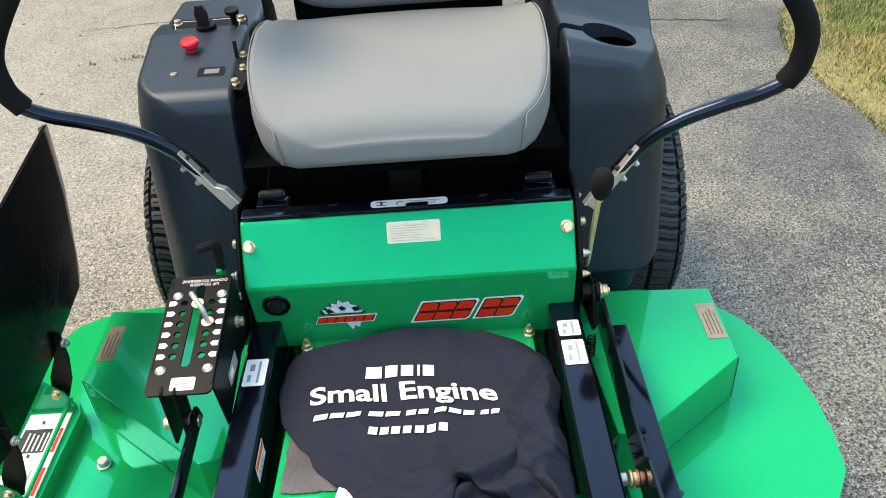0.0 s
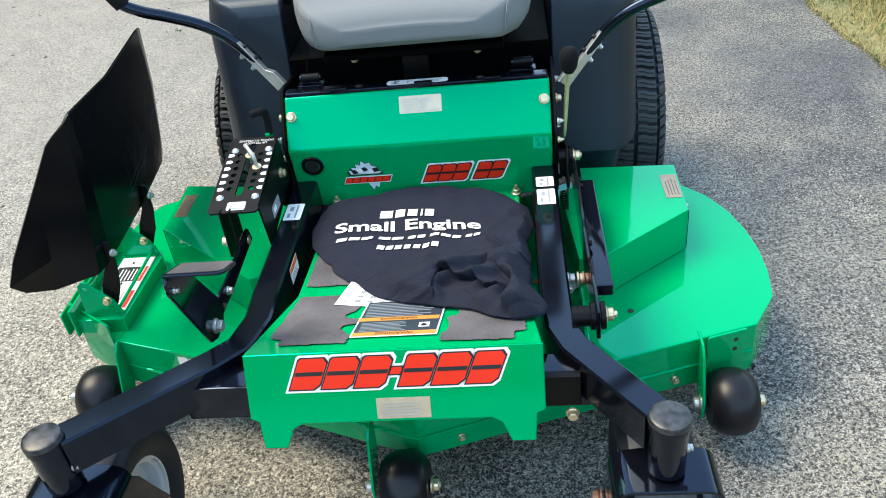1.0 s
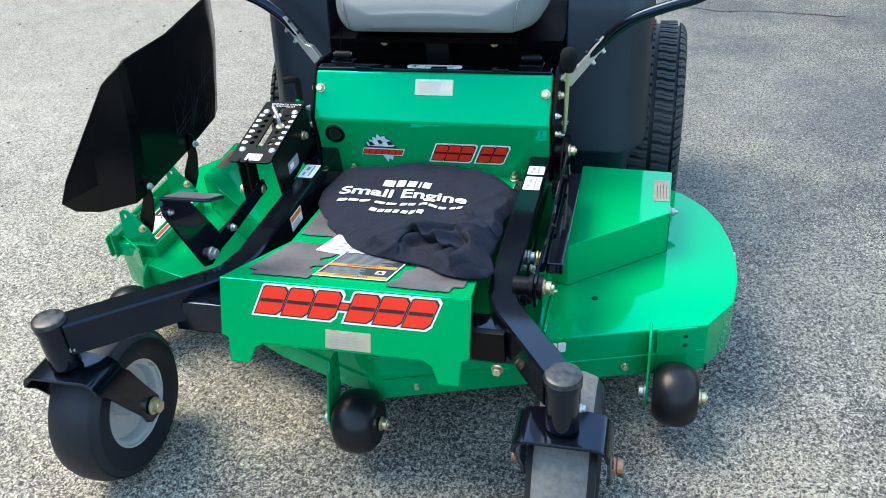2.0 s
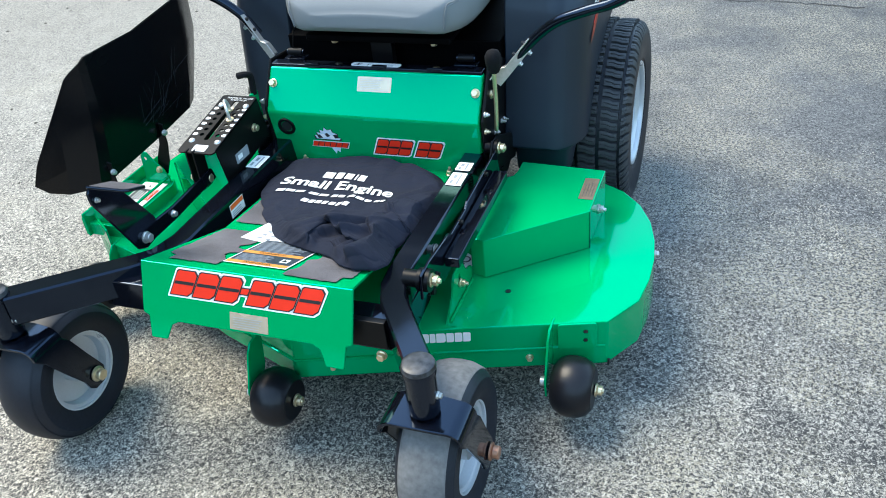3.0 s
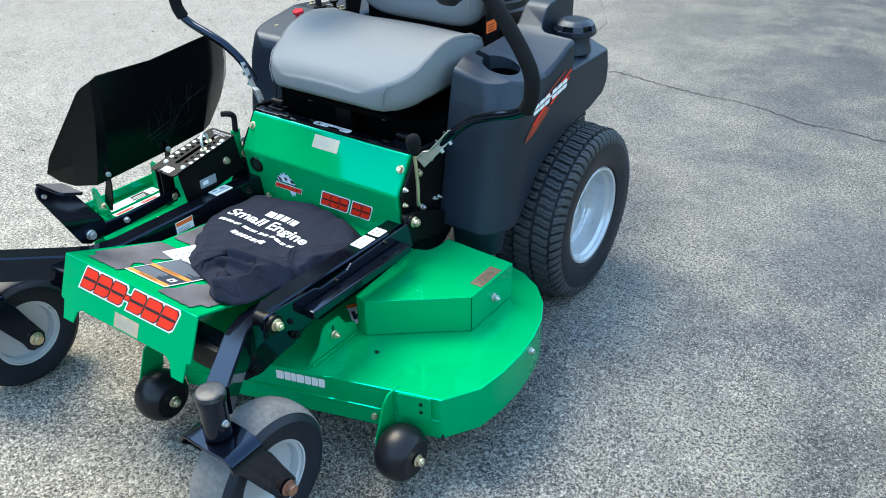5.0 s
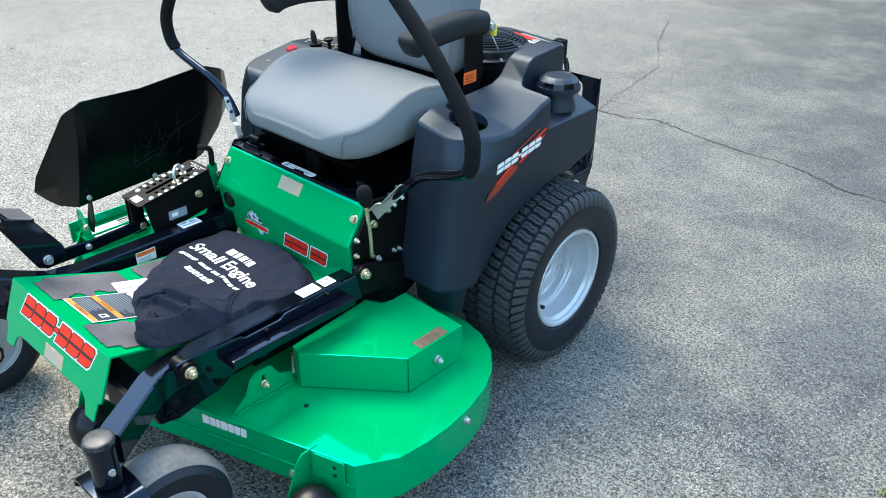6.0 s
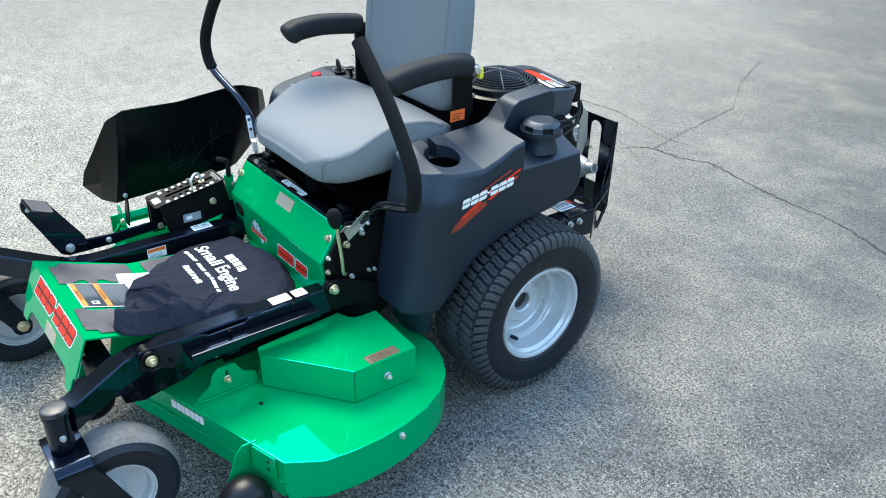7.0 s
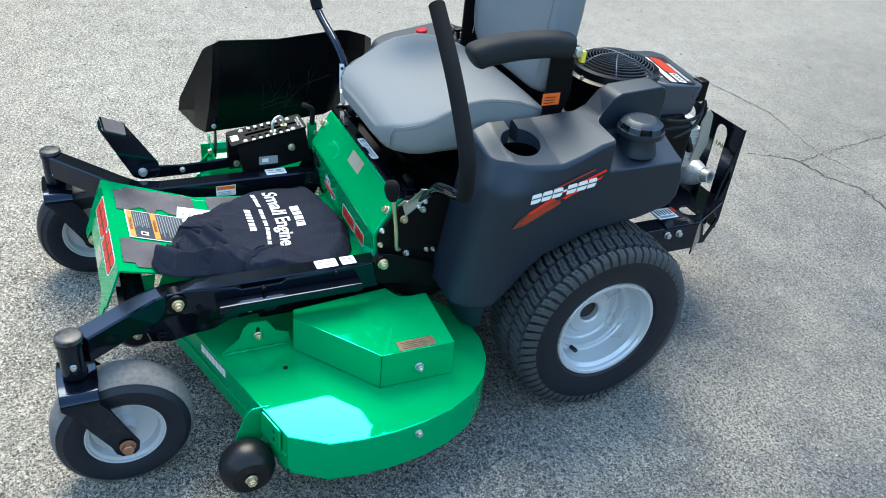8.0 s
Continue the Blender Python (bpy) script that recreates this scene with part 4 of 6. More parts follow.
decal("plaque", FACE, [(rect(-0.030, 0.058, -0.118, -0.082), TAN, 0), *bars(-0.022, 0.05, -0.113, -0.088, 5, GREYINK, 1, 0.22, 3, 0.3)], footplate, "small brass dealer plaque")
emblem("model_emblem", PANEL_LOW, -0.002, 0.178, -0.108, -0.064, (1, 1, 1, -0.45, 1, 1), 0.42, panel, "red slanted model mark edged in white and black")


def crest():
    """A jagged pale crest over a slanted red bar."""
    mane = [(-0.168, -0.078), (-0.172, -0.066), (-0.160, -0.066), (-0.164, -0.056), (-0.151, -0.058), (-0.152, -0.046), (-0.140, -0.050), (-0.136, -0.036), (-0.127, -0.046), (-0.114, -0.042), (-0.112, -0.052), (-0.098, -0.058), (-0.101, -0.066), (-0.088, -0.074), (-0.094, -0.079)]
    chin = [(-0.128, -0.100), (-0.117, -0.122), (-0.112, -0.110), (-0.104, -0.116), (-0.100, -0.100)]
    shapes = [(mane, INK, 0), ([(x * 0.88 - 0.0155, y * 0.86 - 0.0075) for x, y in mane], ICE, 1), (chin, ICE, 0)]
    for k in range(5):
        x, y = -0.157 + 0.012 * k, -0.074 + 0.003 * (k % 3)
        shapes.append(([(x, y), (x + 0.013, y + 0.003), (x + 0.004, y + 0.013), (x - 0.004, y + 0.010)], WHITE if k % 2 else INK, 2))
    shapes += [(rect(-0.184, -0.076, -0.101, -0.081, 0.008), WHITE, 2), (rect(-0.182, -0.078, -0.099, -0.083, 0.007), INK, 3)]
    for k in range(6):
        x = -0.181 + 0.0172 * k
        shapes.append((rect(x, x + 0.0145, -0.098, -0.084, 0.006), RED, 4))
    return decal("crest_emblem", PANEL_LOW, shapes, panel, "pale jagged crest over a red bar")


crest()
decal("dealer_label", PANEL_UP, [(rounded(-0.036, 0.058, 0.066, 0.104, 0.002, 2), TAN, 0), *bars(-0.028, 0.050, 0.070, 0.100, 7, GREYINK, 1, 0.2, 5, 0.35)], panel, "tan dealer label with small print")
for x in (-0.28, 0.28):
    p = PANEL_UP @ Vector((x, 0.076, 0))
    bolt(panel, p, PANEL_UP.to_3x3().col[2], 0.0095, BRASSY)
ring = PANEL_LOW @ at(-0.246, -0.043, 0)
part("port", turned([(0.014, -0.004), (0.017, 0.003), (0.024, 0.004), (0.0255, 0.001), (0.0255, 0.0), (0.014, -0.004)], ring, 32), SATIN, panel, "round black plug")
part("port_core", turned([(0, 0.0015), (0.0145, 0.001), (0.0145, 0.0003), (0, 0.0003)], ring, 24), INK, panel)
for x in (0.209, -0.205):
    bolt(footplate, (x, 0.636, PLATE_Z(0.636) + 0.004), (0, 0, 1), 0.009, BRASSY, 0.018, "nut")

# grip pads and prints on the footplate
def ragged(pts, seed):
    """An outline with a slightly torn, uneven edge."""
    rnd, out = random.Random(seed), []
    for (x0, y0), (x1, y1) in zip(pts, [*pts[1:], pts[0]]):
        n = max(1, int(math.hypot(x1 - x0, y1 - y0) / 0.006))
        out += [(x0 + (x1 - x0) * i / n + rnd.gauss(0, 0.0011), y0 + (y1 - y0) * i / n + rnd.gauss(0, 0.0011)) for i in range(n)]
    return out


for pts in ([(-0.212, 0.058), (-0.190, 0.050), (-0.192, 0.028), (-0.078, 0.028), (-0.076, 0.060), (-0.097, 0.085), (-0.094, 0.102), (-0.068, 0.112), (-0.068, 0.128), (-0.096, 0.134), (-0.100, 0.150), (-0.082, 0.172), (-0.082, 0.222), (-0.098, 0.252), (-0.206, 0.252)],
            [(0.078, 0.020), (0.196, 0.016), (0.200, 0.045), (0.216, 0.050), (0.210, 0.252), (0.100, 0.252), (0.085, 0.215), (0.085, 0.165), (0.104, 0.145), (0.100, 0.128), (0.084, 0.116), (0.090, 0.062), (0.080, 0.050)]):
    decal("grip_pad", PLATE_A, [(ragged(pts, 3), GRIP, 0)], footplate, "gritty grey grip pad")
for sgn in (-1, 1):
    decal("grip_pad", PLATE_B, [(ragged([(sgn * a, b) for a, b in ((0.205, 0.030), (0.05, 0.030), (0.05, 0.33), (0.205, 0.33))][::sgn], 5), GRIP, 0)], footplate, "gritty grey grip pad")
decal("warning_label", PLATE_A, [(rect(-0.074, 0.072, 0.046, 0.205, 0.006), WHITE, 1), (rect(-0.071, 0.069, 0.049, 0.202, 0.006), BLUEGREY, 2), (rect(-0.071, 0.069, 0.049, 0.063), ORANGE, 3), (rect(-0.070, 0.070, 0.112, 0.127), ORANGE, 3),
                                 *bars(-0.062, 0.018, 0.067, 0.108, 7, GREYINK, 3, 0.3, 7, 0.25), *bars(-0.062, 0.060, 0.131, 0.198, 9, GREYINK, 3, 0.3, 8, 0.25),
                                 (rect(0.038, 0.056, 0.078, 0.097), WHITE, 3), ([(0.041, 0.081), (0.053, 0.081), (0.050, 0.089), (0.044, 0.094)], INK, 4)], footplate, "black and orange warning label")
for y in (0.056, 0.1195):
    printed("warning_word", "WARNING", 0.0135, PLATE_A @ at(0.0, y, 0.0012) @ Matrix.Rotation(math.pi, 4, "Z"), INK, footplate, 0.0012)

# prints on arms, covers and deck
for s in (1, -1):
    arm = arms[s]
    for y, h in ((0.576, 0.020), (0.515, 0.030)) if s > 0 else ((0.515, 0.032),):
        decal("arm_label", at(s * 0.272, y, 0.4345), [(rounded(-0.019, 0.019, -h, h, 0.003, 2), WHITE, 0), (rect(-0.012, -0.006, -h * 0.7, -h * 0.2), GREYINK, 1), (rect(0.004, 0.008, -h * 0.8, h * 0.8), GREYINK, 1), (rect(-0.010, -0.002, h * 0.1, h * 0.6), GREYINK, 1)], arm, "white sticker with small marks")
decal("rail_label", basis((-0.2455, 0.352, 0.402), (0, 1, 0), (0, 0, 1)), [(rect(-0.030, 0.030, -0.018, 0.018), WHITE, 0), (rect(-0.028, 0.028, 0.004, 0.016), ORANGE_TAG, 1), *bars(-0.024, 0.024, -0.015, 0.001, 3, GREYINK, 1, 0.35, 19)], arms[-1], "orange and white warning sticker")
decal("cover_label", at(0.559, 0.667, 0.3475), [(rect(-0.018, 0.018, -0.05, 0.05), BRONZE, 0), *[(rect(-0.010 + 0.007 * k, -0.0088 + 0.007 * k, -0.038, 0.02 + 0.006 * (k % 3)), INK, 1) for k in range(4)]], deck, "small metallic label with fine print")
decal("cover_label", at(-0.604, 0.714, 0.3475), [(rect(-0.016, 0.016, -0.05, 0.05), BRONZE, 0), *[(rect(-0.010 + 0.007 * k, -0.0088 + 0.007 * k, -0.038, 0.02 + 0.006 * (k % 3)), INK, 1) for k in range(4)]], deck, "small metallic label with fine print")
DECK_FRONT = basis((0.26, 0.177, 0.241), (0.41, 0.124, 0), (0, 0, 1))
emblem("deck_emblem", DECK_FRONT, -0.004, 0.130, -0.036, -0.010, (1, 0.8, 0.6, 1, 0.8, 0.8, 0.8), 0.05, deck, "white block mark", (None, None, WHITE), 0.0, None)
DANGER = basis((-0.706, 0.502, 0.2775), (0, 1, 0), (-1, 0, 0))
printed("danger_word", "DANGER", 0.013, DANGER @ at(0.034, -0.028, 0.0012), WHITE, deck, 0.0012)
emblem("deck_emblem", basis((-0.37, 0.2448, 0.241), (0.31, -0.097, 0), (0, 0, 1)), -0.165, 0.02, -0.036, -0.010, (1, 0.7, 0.8, 0.4, 0.8, 0.8, 0.7, 0.9), 0.05, deck, "white block mark", (None, None, WHITE), 0.0, None)
decal("danger_label", DANGER, [(rect(-0.100, 0.100, -0.040, 0.040), WHITE, 0), (rect(0.005, 0.062, -0.036, -0.020), RED, 1), (rect(0.005, 0.062, -0.017, 0.036), INK, 1), *bars(0.009, 0.058, -0.014, 0.030, 5, WHITE, 2, 0.3, 11), (rect(-0.092, -0.030, -0.036, -0.026), RED, 1), *bars(-0.092, -0.034, -0.022, 0.030, 6, GREYINK, 1, 0.4, 9), (rect(-0.008, 0.000, 0.004, 0.010, 0.004), INK, 1), (rect(0.072, 0.080, 0.004, 0.010, 0.004), INK, 1)], deck, "white, red and black danger label")
decal("belt_label", basis((0.285, 0.462, DECK + 0.002), (0.8, -0.6, 0), (0.6, 0.8, 0)), [(rect(-0.045, 0.045, -0.024, 0.024), PAPER, 0), (rect(-0.045, -0.030, -0.024, 0.024), ORANGE_TAG, 1), (oval(0.012, 0.004, 0.013, 0.013, 16), INK, 1), (oval(0.012, 0.004, 0.009, 0.009, 16), PAPER, 2), (rect(-0.012, 0.026, -0.018, -0.008), INK, 1)], deck, "white and orange pictogram label")

# ---- deck fittings ----
bolt(deck, (0.584, 0.669, 0.290), (1, 0, 0), 0.010, ZINC, 0.016)
bolt(deck, (-0.634, 0.70, 0.290), (-1, 0, 0), 0.010, ZINC, 0.016)
bolt(deck, (0.731, 0.613, 0.212), (1, 0.2, 0), 0.008, ZINC)
bolt(deck, (0.506, 0.250, 0.150), (0.29, -0.96, 0), 0.007, BRASSY)
bolt(deck, (-0.50, 0.283, 0.150), (-0.29, -0.96, 0), 0.007, BRASSY)
bolt(deck, (-0.585, 0.50, DECK + 0.003), (0, 0, 1), 0.011, ZINC)
bolt(deck, (0.08, 0.118, 0.150), (0.3, -0.95, 0), 0.006, BRASSY)
# no hole is cut: a black disc paints its dark inside
part("deck_hole", turned([(0, 0.0), (0.0065, 0.0), (0.0065, 0.0008), (0, 0.0008)], at(0.431, 0.36, DECK), 16), INK, deck)


def build_hanger_tab(s):
    tab = [(0.215, 0.0), (0.225, 0.012), (0.262, 0.040), (0.276, 0.075), (0.290, 0.088), (0.338, 0.086), (0.360, 0.050), (0.395, 0.036), (0.402, 0.0)]
    hole = slot(0.313, 0.055, 0.012, 0.005, 4, math.pi / 2)
    bm = prism(tab, 0.328, 0.333, at(0, 0, DECK - 0.001) @ SIDE, 0.0, 1, holes=[hole])
    part("hanger_tab", bm, GREEN, deck, "green welded tab", flip=s < 0, sharp=25)
    bolt(deck, (s * 0.336, 0.312, 0.287), (s, 0, 0), 0.009, BRASSY, 0.016)
    part("weld_bead", tube(bent([(0.337, 0.225 + 0.02 * k, DECK + 0.002 + 0.0012 * (k % 2)) for k in range(9)], 3), 0.0035, 7), GREEN, deck, flip=s < 0)


for s in (1, -1):
    build_hanger_tab(s)


def build_roller_bracket(x, y, side, deep=0.0):
    """The green plate that carries a roller, with its flange on the skirt."""
    bm = prism([(y + 0.075, DECK + 0.002), (y + 0.03, DECK + 0.002), (y + 0.012, 0.225), (y - 0.022, 0.135), (y - 0.020, 0.092), (y + 0.014, 0.090), (y + 0.060, 0.155)], x - side * 0.058 - 0.0025, x - side * 0.058 + 0.0025, SIDE, 0.001, 1)
    part("roller_bracket", bm, GREEN, deck, "green roller bracket")
    bolt(deck, (x + 0.050, y, 0.118), (1, 0, 0), 0.012, BRASSY, 0.014, "roller_bolt")
    bolt(deck, (x - 0.061, y, 0.118), (-1, 0, 0), 0.012, ZINC, 0.0, "roller_bolt")


for x, y, side in ((0.612, 0.215, 1), (-0.025, 0.03, 1), (-0.73, 0.30, -1)):
    build_roller_bracket(x, y, side)
flange = basis((0.60, 0.2785, DECK), (0.41, 0.124, 0), (0, 0, 1))
part("roller_flange", prism(rounded(-0.035, 0.05, -0.066, 0.003, 0.006, 3), 0.001, 0.006, flange, 0.001, 1), GREEN, deck)
for b in (-0.018, -0.042):
    # black discs drawn for the darkness of the two flange holes
    part("flange_hole", turned([(0, 0.0062), (0.005, 0.0062), (0.005, 0.0068), (0, 0.0068)], flange @ at(0.025, b, 0), 14), INK, deck)
# black block painted where the notch would be dark
part("skirt_notch", block(0.671, 0.676, 0.298, 0.303, 0.12, 0.135, 0.0), INK, deck)

# ---- links between arms and deck ----
def build_links(s):
    if s > 0:
        part("lift_link", block(0.3425, 0.377, 0.212, 0.585, 0.404, 0.428, 0.004, 2), BLACK, mower, "glossy black lift channel", sharp=25)
        for y, z in ((0.17, 0.415), (0.33, 0.440), (0.52, 0.452)):
            bolt(mower, (0.3415, y, z), (1, 0, 0), 0.006, SATIN)
        for x, mat in ((0.300, ZINC), (0.318, BRASSY), (0.328, COPPER)):
            bolt(mower, (x, 0.275, 0.398), (1, 0, 0), 0.011, mat, 0.006)
        spring = [(0.315 + 0.007 * math.cos(a), 0.585 + 0.007 * math.sin(a), 0.355 + 0.0011 * a) for a in (k * 0.5 for k in range(90))]
        part("spring", tube(spring, 0.0016, 6), SATIN, mower)
    plate = [(0.03, 0.375), (0.05, 0.300), (0.10, 0.288), (0.16, 0.30), (0.21, 0.305), (0.25, 0.325), (0.37, 0.330), (0.40, 0.375)]
    part("arm_gusset", prism(plate, 0.276, 0.300, SIDE, 0.004, 1), BLACK, mower, flip=s < 0)
    part("deck_lift", block(0.245, 0.272, 0.33, 0.70, 0.29, 0.355, 0.008), SATIN, mower, flip=s < 0)
    for p, r in (((0.303, 0.213, 0.335), 0.010), ((0.303, 0.078, 0.316), 0.010), ((0.300, 0.30, 0.352), 0.007)):
        bolt(mower, (s * p[0], p[1], p[2]), (s, 0, 0), r, SATIN if r > 0.009 else ZINC, 0.004)
    # pivot stack
    if s > 0:
        bm = turned([(0, 0.295), (0.018, 0.295), (0.018, 0.325), (0.024, 0.326), (0.024, 0.3335), (0.019, 0.334), (0.019, 0.3425), (0.024, 0.343), (0.024, 0.351), (0, 0.351)], at(0, 0.117, 0.440) @ SIDE, 28)
        part("pivot_bush", bm, SATIN, mower, flip=s < 0)
        bolt(mower, (s * 0.352, 0.119, 0.440), (s, 0, 0), 0.012, BRASSY, 0.017, "pivot_bolt")
        part("pivot_plate", prism([(0.095, 0.465), (0.14, 0.468), (0.26, 0.456), (0.275, 0.446), (0.375, 0.446), (0.39, 0.456), (0.62, 0.462), (0.64, 0.385), (0.26, 0.372), (0.20, 0.37), (0.14, 0.405), (0.09, 0.41)], 0.335, 0.3415, SIDE, 0.0015, 1), BLACK, mower, flip=s < 0)


for s in (1, -1):
    build_links(s)
part("front_tow_plate", block(0.21, 0.30, -0.012, 0.004, 0.36, 0.425, 0.003), SATIN, mower)
bolt(mower, (0.285, -0.014, 0.345), (0, -1, 0), 0.009, BRASSY, 0.006)

# ---- side plates by the seat ----
for s in (1, -1):
    side = [(0.655, 0.37), (0.68, 0.345), (0.744, 0.302), (0.80, 0.288), (0.828, 0.286), (0.871, 0.308), (0.915, 0.36), (0.930, 0.435), (0.92, 0.512), (0.885, 0.587), (0.82, 0.62), (0.72, 0.63), (0.665, 0.55), (0.645, 0.52)]
    plate = part("side_plate", prism(side, 0.297, 0.306, SIDE, 0.003, 1), SATIN, mower, "black steel side plate with bolts", flip=s < 0)
    for y, z, r, mat in ((0.717, 0.563, 0.009, BRASSY), (0.656, 0.537, 0.006, ZINC), (0.731, 0.453, 0.007, ZINC), (0.852, 0.385, 0.007, ZINC), (0.741, 0.349, 0.007, SATIN), (0.653, 0.493, 0.006, BRASSY), (0.79, 0.455, 0.005, ZINC), (0.81, 0.452, 0.005, ZINC), (0.77, 0.585, 0.007, ZINC)):
        bolt(plate, (s * 0.308, y, z), (s, 0, 0), r, mat, 0.010)
    bm = turned([(0, 0.3065), (0.016, 0.3065), (0.016, 0.328), (0.021, 0.330), (0.021, 0.337), (0.017, 0.338), (0, 0.338)], at(0, 0.652, 0.452) @ SIDE, 24)
    part("rear_bush", bm, SATIN, mower, flip=s < 0)
    bolt(mower, (s * 0.340, 0.652, 0.452), (s, 0, 0), 0.012, BRASSY, 0.015, "pivot_bolt")
    part("rear_link", prism([(0.60, 0.41), (0.64, 0.475), (0.68, 0.47), (0.80, 0.42), (0.86, 0.36), (0.83, 0.33), (0.70, 0.37), (0.62, 0.385)], 0.322, 0.328, SIDE, 0.002, 1), SATIN, mower, flip=s < 0)


def build_lever():
    lever = group_part("park_lever", mower, "brass-coloured rod lever with black knob")
    part("rod", tube(bent([(0.318, 0.705, 0.475), (0.322, 0.695, 0.485), (0.327, 0.688, 0.55), (0.333, 0.670, 0.655)], 5), 0.0052, 10), BRASSY, lever)
    m = basis((0.334, 0.667, 0.672), (1, 0, 0), (0, 1, 0.15))
    part("knob", turned([(0, -0.030), (0.011, -0.030), (0.017, -0.018), (0.020, 0.0), (0.0195, 0.012), (0.015, 0.022), (0.007, 0.027), (0, 0.028)], m, 28), FOAM, lever, "matt black knob")


build_lever()

# strip and hinges in front of the seat
decal("seat_strip_label", at(0.006, 0.719, 0.6262), [(rounded(-0.068, 0.068, -0.011, 0.011, 0.008, 4), WHITE, 0), (rect(-0.058, -0.040, -0.006, -0.0045), INK, 1), (rect(-0.058, -0.040, 0.004, 0.0055), INK, 1), (rect(-0.051, -0.047, -0.004, 0.003), INK, 1), (rect(-0.022, -0.012, 0.002, 0.0035, 0.002), INK, 1), (rect(-0.022, -0.020, -0.006, 0.002), INK, 1), *bars(0.0, 0.058, -0.007, 0.007, 3, GREYINK, 1, 0.3, 13)], mower, "white strip label with small pictograms")
for x in (-0.238, 0.238):
    hinge = group_part("seat_hinge", mower)
    part("hinge_pin", rod((x - 0.020, 0.752, 0.640), (x + 0.020, 0.752, 0.640), 0.010, 18), SATIN, hinge)
    part("hinge_end", rod((x - 0.024, 0.752, 0.640), (x - 0.020, 0.752, 0.640), 0.007, 12), BLACK, hinge)
    part("hinge_end", rod((x + 0.020, 0.752, 0.640), (x + 0.024, 0.752, 0.640), 0.007, 12), BLACK, hinge)
    part("hinge_leaf", block(x - 0.030, x + 0.030, 0.735, 0.765, 0.575, 0.628, 0.002), BLACK, hinge)
for x in (-0.14, 0.14):
    bolt(mower, (x, 0.795, 0.66), (0, -1, 0), 0.008, BRASSY, 0.004)
for x in (-0.17, 0.02, 0.17):
    part("rail_tab", block(x - 0.02, x + 0.02, 0.700, 0.712, 0.624, 0.631, 0.002), BLACK, mower)
# pan coloured near-black for the shade under the cushion
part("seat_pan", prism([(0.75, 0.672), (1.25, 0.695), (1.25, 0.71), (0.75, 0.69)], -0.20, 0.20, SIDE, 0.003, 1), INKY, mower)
part("seat_spring_mount", block(-0.03, 0.03, 0.775, 0.80, 0.60, 0.68, 0.004), SATIN, mower)
part("cable", tube(bent([(-0.215, 0.745, 0.735), (-0.235, 0.75, 0.69), (-0.247, 0.755, 0.64), (-0.25, 0.76, 0.60)], 5), 0.0016, 6), SATIN, mower)

